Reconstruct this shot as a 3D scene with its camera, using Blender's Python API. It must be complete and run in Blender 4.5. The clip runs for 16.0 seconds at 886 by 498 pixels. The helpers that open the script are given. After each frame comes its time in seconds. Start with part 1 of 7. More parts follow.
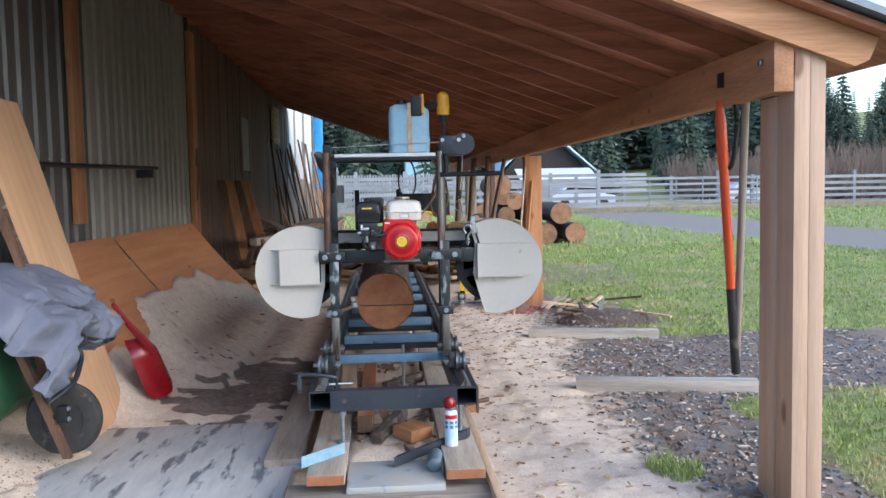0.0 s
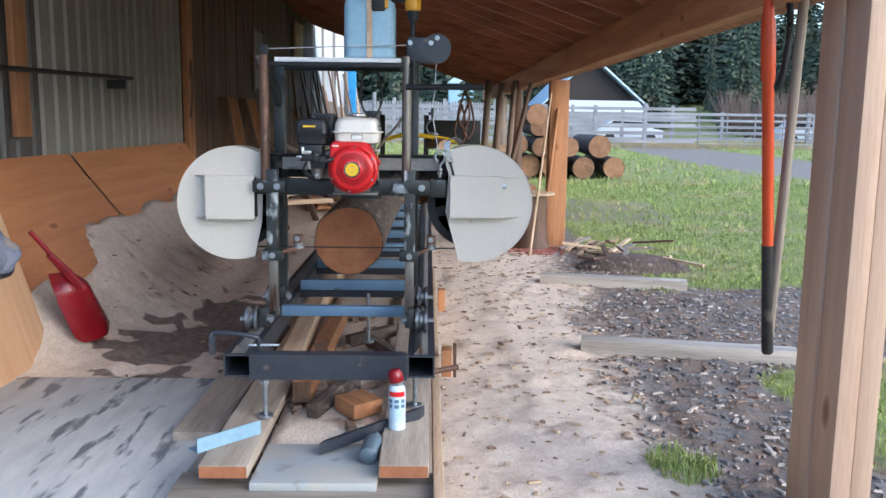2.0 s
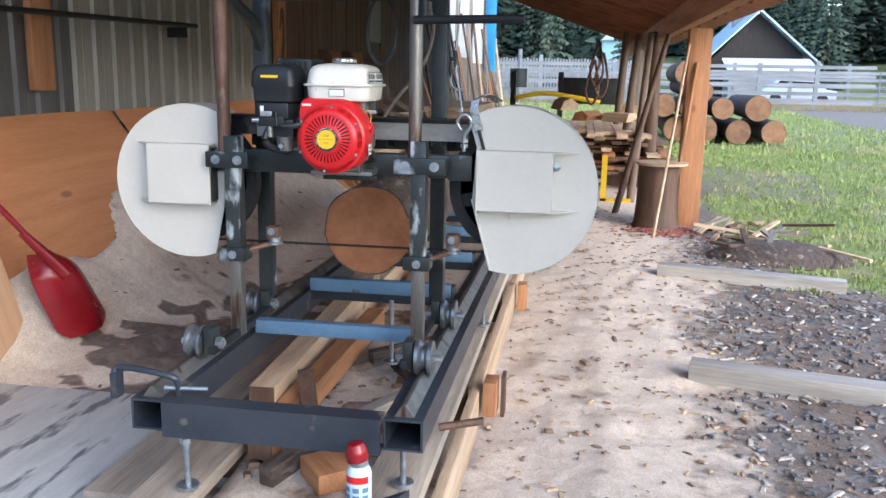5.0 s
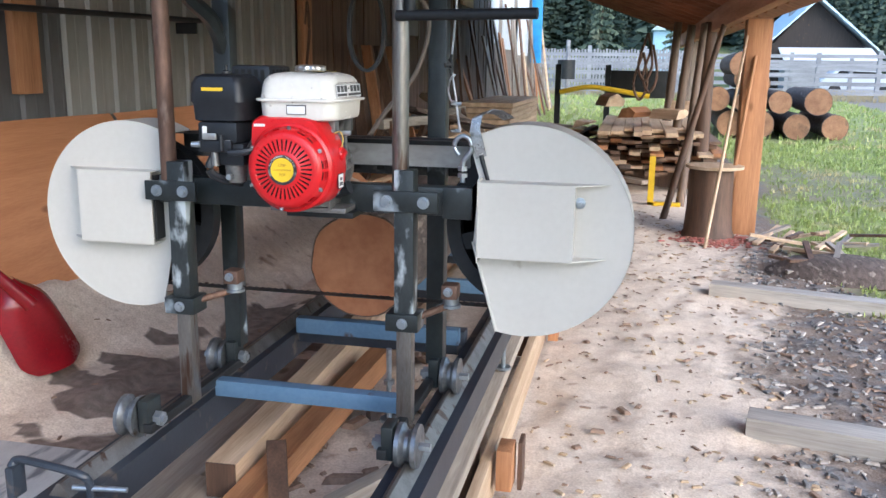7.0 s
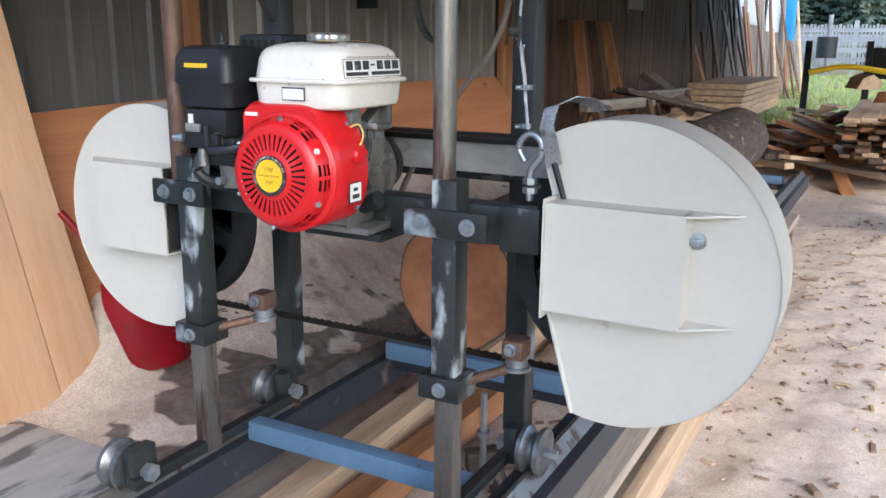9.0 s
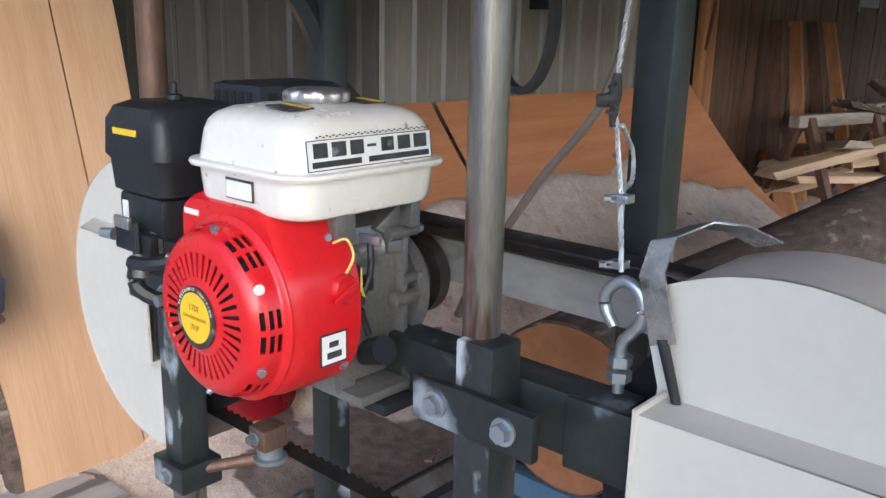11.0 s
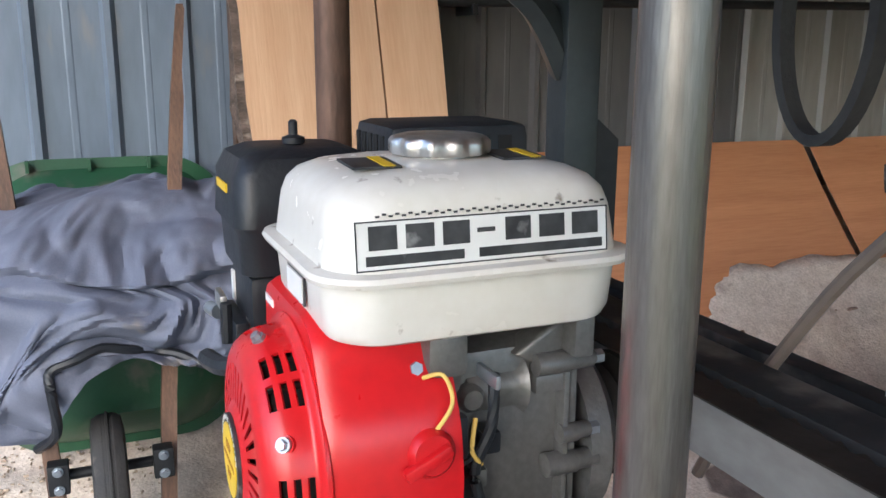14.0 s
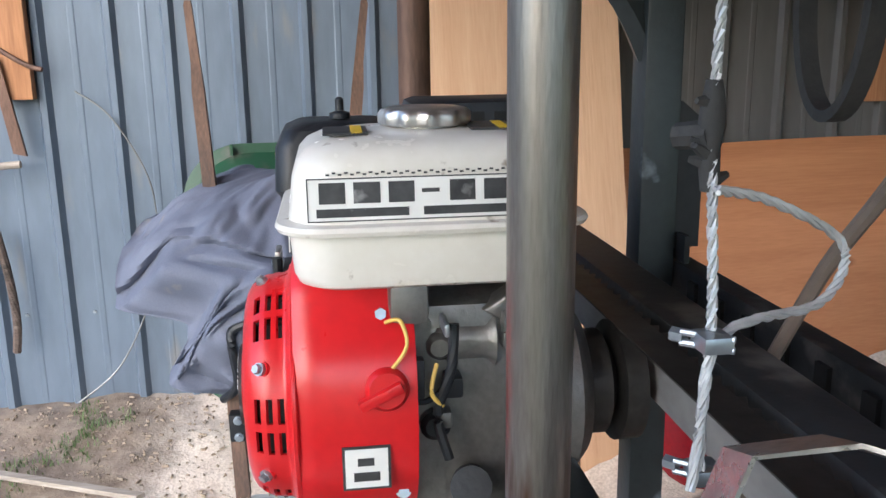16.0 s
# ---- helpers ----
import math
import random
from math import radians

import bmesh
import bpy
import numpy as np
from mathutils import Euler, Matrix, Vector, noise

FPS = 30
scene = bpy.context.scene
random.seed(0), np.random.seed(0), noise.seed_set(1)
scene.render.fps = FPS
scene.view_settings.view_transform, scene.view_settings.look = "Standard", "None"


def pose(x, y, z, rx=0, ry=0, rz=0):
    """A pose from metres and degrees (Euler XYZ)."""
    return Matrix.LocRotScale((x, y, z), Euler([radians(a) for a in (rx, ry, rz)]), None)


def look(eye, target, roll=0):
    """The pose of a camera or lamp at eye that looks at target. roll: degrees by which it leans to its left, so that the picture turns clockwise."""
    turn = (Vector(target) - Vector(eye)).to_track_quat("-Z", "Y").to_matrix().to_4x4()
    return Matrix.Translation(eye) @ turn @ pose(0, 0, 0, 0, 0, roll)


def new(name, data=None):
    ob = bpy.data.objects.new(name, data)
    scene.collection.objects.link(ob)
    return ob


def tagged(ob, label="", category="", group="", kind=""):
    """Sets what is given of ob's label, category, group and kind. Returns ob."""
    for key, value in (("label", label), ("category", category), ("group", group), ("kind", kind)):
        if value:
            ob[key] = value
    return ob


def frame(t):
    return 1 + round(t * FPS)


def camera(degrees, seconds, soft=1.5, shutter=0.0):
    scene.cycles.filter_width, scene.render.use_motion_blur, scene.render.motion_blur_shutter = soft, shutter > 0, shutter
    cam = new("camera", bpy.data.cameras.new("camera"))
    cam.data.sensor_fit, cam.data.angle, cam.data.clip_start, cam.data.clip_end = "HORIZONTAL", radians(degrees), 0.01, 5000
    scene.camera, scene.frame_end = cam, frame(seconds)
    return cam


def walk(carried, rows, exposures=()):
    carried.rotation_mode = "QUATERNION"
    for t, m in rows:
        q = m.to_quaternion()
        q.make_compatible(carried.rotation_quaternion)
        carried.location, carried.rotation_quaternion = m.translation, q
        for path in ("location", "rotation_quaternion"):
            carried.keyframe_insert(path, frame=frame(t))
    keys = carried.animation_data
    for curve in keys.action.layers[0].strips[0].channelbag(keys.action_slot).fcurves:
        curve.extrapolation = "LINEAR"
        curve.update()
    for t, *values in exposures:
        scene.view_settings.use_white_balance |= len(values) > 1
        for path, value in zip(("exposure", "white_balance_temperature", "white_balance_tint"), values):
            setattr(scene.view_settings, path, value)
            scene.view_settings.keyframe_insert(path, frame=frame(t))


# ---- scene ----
cam = camera(55.1, 16.0)
METRES, EYE, TILT, LEAN, TURN = 4.8, 1.419, 0.0, 0.0, -4.0
ROWS = [
    (0.0, 0.0, 0.0, 0.0, -0.08, -3.99, 1.14),
    (0.5, 0.0073, 0.0518, -0.0037, -0.53, -4.92, -0.29),
    (1.0, 0.0237, 0.0924, -0.0062, -0.34, -7.7, -0.53),
    (1.5, 0.0561, 0.1344, -0.0069, 3.23, -8.33, -0.42),
    (2.0, 0.0693, 0.181, -0.0107, 3.03, -8.68, -0.71),
    (2.5, 0.0813, 0.2266, -0.0087, 3.2, -9.44, -0.83),
    (3.0, 0.1065, 0.26, -0.0131, 7.43, -9.54, -0.43),
    (3.5, 0.1301, 0.2923, -0.014, 12.0, -9.93, -0.97),
    (4.0, 0.1291, 0.3399, -0.016, 12.25, -10.62, -1.2),
    (6.5, 0.1447, 0.5032, -0.0107, 15.15, -11.96, -0.57),
    (7.0, 0.1337, 0.5353, -0.0062, 16.47, -12.16, -0.71),
    (7.5, 0.1509, 0.5756, -0.0084, 23.58, -12.43, 0.22),
    (8.0, 0.1601, 0.6089, -0.0097, 26.83, -12.9, 0.63),
    (10.5, 0.1341, 0.77, -0.004, 41.4, -14.71, -1.79),
    (11.0, 0.113, 0.7983, 0.0062, 45.9, -14.39, -1.2),
    (11.5, 0.101, 0.8356, 0.0037, 59.85, -12.34, -0.74),
    (12.0, 0.0927, 0.8643, 0.0064, 68.75, -12.74, 0.16),
    (12.5, 0.0841, 0.8675, 0.0053, 69.99, -12.68, -0.04),
    (13.0, 0.078, 0.8664, 0.0062, 70.34, -12.62, -0.12),
    (13.5, 0.0768, 0.8652, 0.0061, 70.34, -12.49, -0.27),
    (14.0, 0.0746, 0.8712, 0.0043, 71.19, -12.75, -0.28),
    (14.5, 0.0755, 0.888, 0.005, 81.12, -12.68, 1.0),
    (15.0, 0.0757, 0.8943, 0.0043, 85.24, -12.88, 1.2),
    (15.5, 0.0816, 0.9039, 0.0035, 86.56, -13.01, 0.82),
    (16.0, 0.0948, 0.9045, 0.0022, 86.19, -13.19, 0.73),
]
walk(cam, [(t, pose(0, 0, EYE, TILT, LEAN, TURN) @ pose(METRES * x, METRES * y, METRES * z, 90 + pitch, roll, yaw)) for t, x, y, z, yaw, pitch, roll in ROWS],
     [(t, e, 6000, 10) for t, e in ((0.0, 0.95), (1.0, 1.0), (2.0, 1.02), (3.0, 1.03), (4.0, 1.19), (7.0, 1.28), (8.5, 1.28), (10.5, 1.27), (12.0, 1.27), (16.0, 1.22))])

# ---- world and light ----
world = bpy.data.worlds.new("World")
scene.world = world
world.use_nodes = True
wn = world.node_tree
sky = wn.nodes.new("ShaderNodeTexSky")
sky.sky_type = "NISHITA"
sky.sun_disc = False
sky.sun_elevation, sky.sun_rotation = radians(28), radians(125)
sky.air_density, sky.dust_density, sky.ozone_density = 1.0, 1.5, 1.5
wn.links.new(sky.outputs[0], wn.nodes["Background"].inputs[0])
wn.nodes["Background"].inputs[1].default_value = 0.24
sun = new("sun", bpy.data.lights.new("sun", "SUN"))
sun.data.energy, sun.data.angle, sun.data.color = 0.55, radians(60), (1.0, 0.97, 0.94)
sun.matrix_world = look((12, -7, 8), (0, 5, 0.5))

# ---- materials ----
def shade(name, ca, cb, scale=8.0, rough=0.7, metal=0.0, bump=0.15, stretch=(1, 1, 1), spots=None, spot_scale=2.0, spot_size=0.42, fine=60.0, rand=0.0, spec=0.5):
    """Two-scale procedural surface: broad colour drift, fine grain, optional stains."""
    m = bpy.data.materials.new(name)
    m.use_nodes = True
    t = m.node_tree
    n, l = t.nodes, t.links
    b = n["Principled BSDF"]
    co = n.new("ShaderNodeTexCoord")
    mp = n.new("ShaderNodeMapping")
    mp.inputs["Scale"].default_value = stretch
    l.new(co.outputs["Object"], mp.inputs[0])
    vec = mp.outputs[0]
    if rand:
        oi = n.new("ShaderNodeObjectInfo")
        ad = n.new("ShaderNodeVectorMath")
        ad.operation = "MULTIPLY_ADD"
        ad.inputs[1].default_value = (1, 1, 1)
        cx = n.new("ShaderNodeCombineXYZ")
        mu = n.new("ShaderNodeMath")
        mu.operation = "MULTIPLY"
        mu.inputs[1].default_value = 37.0
        l.new(oi.outputs["Random"], mu.inputs[0])
        for i in range(3):
            l.new(mu.outputs[0], cx.inputs[i])
        l.new(vec, ad.inputs[0])
        l.new(cx.outputs[0], ad.inputs[2])
        vec = ad.outputs[0]
    big = n.new("ShaderNodeTexNoise")
    big.inputs["Scale"].default_value, big.inputs["Detail"].default_value = scale, 6
    l.new(vec, big.inputs[0])
    small = n.new("ShaderNodeTexNoise")
    small.inputs["Scale"].default_value, small.inputs["Detail"].default_value = fine, 4
    l.new(vec, small.inputs[0])
    mix = n.new("ShaderNodeMix")
    mix.data_type = "RGBA"
    mix.inputs[6].default_value, mix.inputs[7].default_value = (*ca, 1), (*cb, 1)
    rmp = n.new("ShaderNodeMapRange")
    rmp.inputs[1].default_value, rmp.inputs[2].default_value = 0.36, 0.64
    av = n.new("ShaderNodeMath")
    av.operation = "MULTIPLY_ADD"
    av.inputs[1].default_value, av.inputs[2].default_value = 0.35, 0.0
    l.new(small.outputs[0], av.inputs[0])
    av2 = n.new("ShaderNodeMath")
    av2.operation = "MULTIPLY_ADD"
    av2.inputs[1].default_value = 0.65
    l.new(big.outputs[0], av2.inputs[0])
    l.new(av.outputs[0], av2.inputs[2])
    l.new(av2.outputs[0], rmp.inputs[0])
    l.new(rmp.outputs[0], mix.inputs[0])
    col = mix.outputs[2]
    if spots:
        sn = n.new("ShaderNodeTexNoise")
        sn.inputs["Scale"].default_value, sn.inputs["Detail"].default_value = spot_scale, 8
        l.new(vec, sn.inputs[0])
        sr = n.new("ShaderNodeMapRange")
        sr.inputs[1].default_value, sr.inputs[2].default_value = spot_size, spot_size - 0.08
        l.new(sn.outputs[0], sr.inputs[0])
        mx = n.new("ShaderNodeMix")
        mx.data_type = "RGBA"
        l.new(sr.outputs[0], mx.inputs[0])
        l.new(col, mx.inputs[6])
        mx.inputs[7].default_value = (*spots, 1)
        col = mx.outputs[2]
    if rand:
        hs = n.new("ShaderNodeHueSaturation")
        mr = n.new("ShaderNodeMapRange")
        mr.inputs[3].default_value, mr.inputs[4].default_value = 1 - rand, 1 + rand
        l.new(oi.outputs["Random"], mr.inputs[0])
        l.new(mr.outputs[0], hs.inputs["Value"])
        l.new(col, hs.inputs["Color"])
        col = hs.outputs[0]
    l.new(col, b.inputs["Base Color"])
    rr = n.new("ShaderNodeMapRange")
    rr.inputs[3].default_value, rr.inputs[4].default_value = max(0.05, rough - 0.12), min(1, rough + 0.12)
    l.new(av2.outputs[0], rr.inputs[0])
    l.new(rr.outputs[0], b.inputs["Roughness"])
    b.inputs["Metallic"].default_value = metal
    b.inputs["Specular IOR Level"].default_value = spec
    if bump:
        bp = n.new("ShaderNodeBump")
        bp.inputs["Strength"].default_value, bp.inputs["Distance"].default_value = bump, 0.01
        l.new(av2.outputs[0], bp.inputs["Height"])
        l.new(bp.outputs[0], b.inputs["Normal"])
    return m


def wood(name, ca, cb, axis, knots=(0.22, 0.09, 0.03), rand=0.12, rough=0.65, dark=0.78, knot=0.07):
    st = [9.0, 9.0, 9.0]
    st["xyz".index(axis)] = 0.55
    m = shade(name, ca, tuple(c * dark for c in cb), 1.6, rough, 0, 0.3, st, None, 0.9, 0.3, 16, rand)
    n, l = m.node_tree.nodes, m.node_tree.links
    b = n["Principled BSDF"]
    col = b.inputs["Base Color"].links[0].from_socket
    co = n.new("ShaderNodeTexCoord")
    mp = n.new("ShaderNodeMapping")
    s2 = [7.0, 7.0, 7.0]
    s2["xyz".index(axis)] = 3.2
    mp.inputs["Scale"].default_value = s2
    l.new(co.outputs["Object"], mp.inputs[0])
    wob = n.new("ShaderNodeTexNoise")
    wob.inputs["Scale"].default_value = 2.0
    l.new(mp.outputs[0], wob.inputs[0])
    vor = n.new("ShaderNodeTexVoronoi")
    vor.inputs["Scale"].default_value = 1.0
    l.new(mp.outputs[0], vor.inputs[0])
    # a knot shows only in some of the cells
    sep = n.new("ShaderNodeSeparateColor")
    l.new(vor.outputs["Color"], sep.inputs[0])
    pick = n.new("ShaderNodeMath")
    pick.operation = "GREATER_THAN"
    pick.inputs[1].default_value = 0.55
    l.new(sep.outputs[0], pick.inputs[0])
    mr = n.new("ShaderNodeMapRange")
    mr.inputs[1].default_value, mr.inputs[2].default_value, mr.inputs[3].default_value, mr.inputs[4].default_value = knot, knot + 0.09, 0.85, 0.0
    l.new(vor.outputs["Distance"], mr.inputs[0])
    mu = n.new("ShaderNodeMath")
    mu.operation = "MULTIPLY"
    l.new(mr.outputs[0], mu.inputs[0])
    l.new(pick.outputs[0], mu.inputs[1])
    mx = n.new("ShaderNodeMix")
    mx.data_type = "RGBA"
    l.new(mu.outputs[0], mx.inputs[0])
    l.new(col, mx.inputs[6])
    mx.inputs[7].default_value = (*knots, 1)
    l.new(mx.outputs[2], b.inputs["Base Color"])
    return m


GOLD_A, GOLD_B = (0.52, 0.25, 0.115), (0.37, 0.155, 0.065)
m_wood_x = wood("sawn_timber_x", GOLD_A, GOLD_B, "x")
m_wood_y = wood("sawn_timber_y", GOLD_A, GOLD_B, "y")
m_wood_z = wood("sawn_timber_z", GOLD_A, GOLD_B, "z")
m_post = wood("pale_timber", (0.56, 0.395, 0.285), (0.50, 0.335, 0.235), "z", (0.2, 0.09, 0.045), dark=0.92, knot=0.16)
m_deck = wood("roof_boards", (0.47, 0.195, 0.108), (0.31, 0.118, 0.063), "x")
m_grey_y = wood("grey_timber_y", (0.47, 0.40, 0.325), (0.33, 0.27, 0.215), "y", (0.13, 0.09, 0.065))
m_grey_x = wood("grey_timber_x", (0.42, 0.37, 0.31), (0.24, 0.2, 0.17), "x", (0.1, 0.07, 0.05))
m_grey_z = wood("grey_timber_z", (0.36, 0.30, 0.25), (0.2, 0.16, 0.13), "z", (0.1, 0.07, 0.05))
m_old_z = wood("old_timber_z", (0.21, 0.14, 0.10), (0.12, 0.08, 0.058), "z", (0.06, 0.035, 0.025))
m_old_y = wood("old_timber_y", (0.25, 0.15, 0.095), (0.14, 0.085, 0.058), "y", (0.06, 0.035, 0.025))
m_dark_z = wood("dark_timber_z", (0.16, 0.085, 0.05), (0.08, 0.045, 0.03), "z", (0.04, 0.02, 0.015))
m_ply = wood("plywood", (0.56, 0.25, 0.115), (0.475, 0.195, 0.083), "y", (0.25, 0.09, 0.035), dark=0.95, knot=0.09)
m_fresh_y = wood("fresh_lumber_y", (0.68, 0.51, 0.35), (0.54, 0.37, 0.23), "y")
m_endgrain = shade("end_grain", (0.36, 0.15, 0.07), (0.24, 0.09, 0.04), 6, 0.75, 0, 0.3, (1, 1, 1), (0.25, 0.1, 0.04), 3, 0.34, 40, 0.1)
m_bark = shade("bark", (0.14, 0.1, 0.08), (0.05, 0.038, 0.03), 14, 0.95, 0, 1.0, (2.5, 0.8, 2.5), (0.26, 0.21, 0.17), 9, 0.4, 60, 0.15)
m_steel_wall = shade("blue_grey_sheet", (0.168, 0.208, 0.262), (0.116, 0.148, 0.192), 2.5, 0.42, 0.15, 0.05, (1, 1, 0.25), (0.2, 0.205, 0.21), 7, 0.35, 30)
# the blue-grey sheet again, with inner shade and warm bounce put into its colour
m_shaded_sheet = shade("shaded_blue_sheet", (0.118, 0.112, 0.11), (0.085, 0.081, 0.08), 2.5, 0.5, 0.1, 0.05, (1, 1, 0.25), (0.15, 0.132, 0.118), 6, 0.37, 30)
m_white_wall = shade("white_sheet", (0.29, 0.275, 0.25), (0.22, 0.206, 0.186), 2.0, 0.55, 0.05, 0.05, (1, 1, 0.3), (0.33, 0.29, 0.25), 5, 0.3, 30)
m_black = shade("black_paint", (0.010, 0.011, 0.012), (0.02, 0.021, 0.023), 7, 0.5, 0.0, 0.15, (1, 1, 1), (0.12, 0.085, 0.06), 12, 0.29, 80, spec=0.3)
m_slate = shade("slate_paint", (0.020, 0.026, 0.037), (0.034, 0.041, 0.054), 7, 0.42, 0.0, 0.1, (1, 1, 1), (0.17, 0.135, 0.105), 10, 0.385, 80)
m_wheel = shade("worn_zinc", (0.25, 0.265, 0.285), (0.14, 0.148, 0.16), 20, 0.38, 0.8, 0.12, (1, 1, 1), (0.10, 0.075, 0.055), 16, 0.38, 80)
m_beam = shade("dusty_black_paint", (0.014, 0.015, 0.016), (0.03, 0.031, 0.033), 7, 0.5, 0.0, 0.15, (1, 1, 1), (0.115, 0.105, 0.095), 9, 0.42, 80, spec=0.35)
m_blue = shade("blue_paint", (0.09, 0.17, 0.27), (0.13, 0.22, 0.33), 9, 0.45, 0.2, 0.12, (1, 1, 1), (0.09, 0.06, 0.05), 16, 0.32, 80)
m_green_blk = shade("chalky_green_paint", (0.010, 0.013, 0.0135), (0.022, 0.027, 0.028), 9, 0.38, 0.0, 0.15, (1, 1, 1), (0.27, 0.31, 0.34), 7, 0.405, 70)
m_smear = shade("smeared_paint", (0.012, 0.016, 0.017), (0.03, 0.036, 0.038), 9, 0.4, 0.0, 0.15, (2, 2, 0.9), (0.40, 0.44, 0.46), 8, 0.47, 70)
m_steel = shade("bare_steel", (0.245, 0.228, 0.212), (0.145, 0.128, 0.115), 5, 0.34, 0.72, 0.14, (4, 4, 0.5), (0.095, 0.052, 0.036), 8, 0.42, 110)
m_rust = shade("rusty_pipe", (0.2, 0.115, 0.08), (0.1, 0.06, 0.045), 9, 0.6, 0.5, 0.3, (2, 2, 0.6), (0.28, 0.2, 0.16), 10, 0.36, 60)
m_zinc = shade("zinc", (0.44, 0.48, 0.52), (0.27, 0.30, 0.33), 20, 0.34, 0.8, 0.1)
m_chrome = shade("chrome", (0.60, 0.585, 0.56), (0.40, 0.385, 0.365), 30, 0.36, 0.9, 0.06, (1, 1, 1), (0.22, 0.19, 0.16), 40, 0.38, 120)
m_alu = shade("cast_aluminium", (0.23, 0.226, 0.22), (0.15, 0.147, 0.142), 9, 0.4, 0.55, 0.2, (1, 1, 1), (0.075, 0.066, 0.058), 9, 0.38, 170)
m_clutch = shade("dark_casting", (0.07, 0.066, 0.062), (0.035, 0.033, 0.031), 9, 0.42, 0.5, 0.15, (1, 1, 1), (0.13, 0.09, 0.07), 14, 0.36, 90)
m_guard = shade("cream_paint", (0.545, 0.52, 0.47), (0.50, 0.475, 0.425), 3, 0.45, 0, 0.012, (1, 1, 1), (0.36, 0.31, 0.25), 13, 0.31, 60)
m_red = shade("red_enamel", (0.62, 0.012, 0.016), (0.5, 0.009, 0.013), 4, 0.3, 0, 0.03, (1, 1, 1), (0.36, 0.03, 0.03), 20, 0.27, 90)
m_red_plastic = shade("red_plastic", (0.26, 0.006, 0.012), (0.17, 0.005, 0.010), 5, 0.25, 0, 0.08, (1, 1, 1), (0.4, 0.12, 0.1), 12, 0.3, 90)
m_tank = shade("white_enamel", (0.74, 0.715, 0.66), (0.66, 0.625, 0.555), 6, 0.26, 0, 0.03, (1, 1, 1), (0.20, 0.15, 0.11), 46, 0.335, 70)
m_plastic = shade("black_plastic", (0.010, 0.012, 0.016), (0.017, 0.019, 0.023), 30, 0.45, 0, 0.12, (1, 1, 1), (0.08, 0.07, 0.06), 9, 0.28, 200, spec=0.4)
m_rubber = shade("rubber", (0.02, 0.02, 0.021), (0.04, 0.038, 0.036), 20, 0.8, 0, 0.3, (1, 1, 1), (0.13, 0.11, 0.09), 8, 0.38, 120)
# near-black for openings and recesses: their shade is put into the colour
m_hole = shade("recess_shade", (0.006, 0.006, 0.006), (0.012, 0.012, 0.012), 9, 0.9, 0, 0)
m_yellow = shade("yellow_print", (0.78, 0.52, 0.02), (0.7, 0.45, 0.02), 9, 0.45, 0, 0)
m_tool = shade("yellow_plastic", (0.72, 0.36, 0.02), (0.6, 0.28, 0.015), 9, 0.45, 0, 0.05)
m_ink = shade("black_ink", (0.02, 0.02, 0.022), (0.05, 0.05, 0.052), 60, 0.5, 0, 0, (1, 1, 1), (0.2, 0.2, 0.2), 40, 0.36)
m_paper = shade("white_label", (0.78, 0.78, 0.76), (0.7, 0.7, 0.68), 20, 0.45, 0, 0, (1, 1, 1), (0.5, 0.48, 0.45), 14, 0.3)
m_tarp = shade("grey_fabric", (0.10, 0.115, 0.163), (0.145, 0.157, 0.207), 4, 0.72, 0, 0.12, (1, 1, 1), (0.26, 0.23, 0.20), 5, 0.34, 220)
# green darkened to carry the shade on the barrow tray; spots are dirt
m_green = shade("green_plastic", (0.010, 0.055, 0.022), (0.014, 0.07, 0.03), 7, 0.5, 0, 0.05, (1, 1, 1), (0.075, 0.085, 0.06), 6, 0.42, 90)
m_orange = shade("orange_paint", (0.72, 0.09, 0.02), (0.6, 0.07, 0.015), 6, 0.4, 0, 0.05, (1, 1, 0.4), (0.65, 0.45, 0.38), 14, 0.32, 60)
m_sky_blue = shade("pale_blue", (0.27, 0.47, 0.62), (0.36, 0.56, 0.7), 6, 0.5, 0, 0.1, (1, 1, 1), (0.5, 0.52, 0.53), 9, 0.36, 60)
m_white = shade("chalk_white", (0.72, 0.75, 0.77), (0.6, 0.63, 0.66), 8, 0.6, 0, 0.05, (1, 1, 1), (0.4, 0.38, 0.36), 9, 0.33, 60)
m_fence = shade("weathered_board", (0.31, 0.32, 0.345), (0.2, 0.205, 0.225), 2, 0.85, 0, 0.2, (0.3, 1, 2), None, 2, 0.4, 20, 0.15)
m_leaf = shade("needles", (0.038, 0.062, 0.042), (0.068, 0.098, 0.062), 0.6, 0.8, 0, 0, (1, 1, 1), (0.085, 0.09, 0.06), 0.4, 0.38, 6)
m_grass = shade("grass_blades", (0.225, 0.30, 0.08), (0.37, 0.43, 0.14), 1.5, 0.7, 0, 0, (1, 1, 1), (0.46, 0.40, 0.2), 1.0, 0.45, 20)
m_timber_pale = wood("bleached_timber", (0.52, 0.475, 0.42), (0.36, 0.32, 0.28), "x", (0.12, 0.09, 0.07))
m_weed = shade("weed_leaves", (0.075, 0.13, 0.035), (0.15, 0.2, 0.07), 3, 0.65, 0, 0, (1, 1, 1), (0.26, 0.24, 0.12), 3, 0.38, 20)
m_wetblock = shade("dusty_block", (0.33, 0.39, 0.43), (0.42, 0.40, 0.35), 5, 0.5, 0, 0.2, (1, 1, 1), (0.2, 0.16, 0.12), 6, 0.4, 60)
m_cable = shade("twisted_wire", (0.58, 0.59, 0.60), (0.42, 0.43, 0.44), 60, 0.45, 0.35, 0.2)
m_lead = shade("lead_insulation", (0.72, 0.50, 0.12), (0.62, 0.42, 0.1), 9, 0.5, 0, 0)
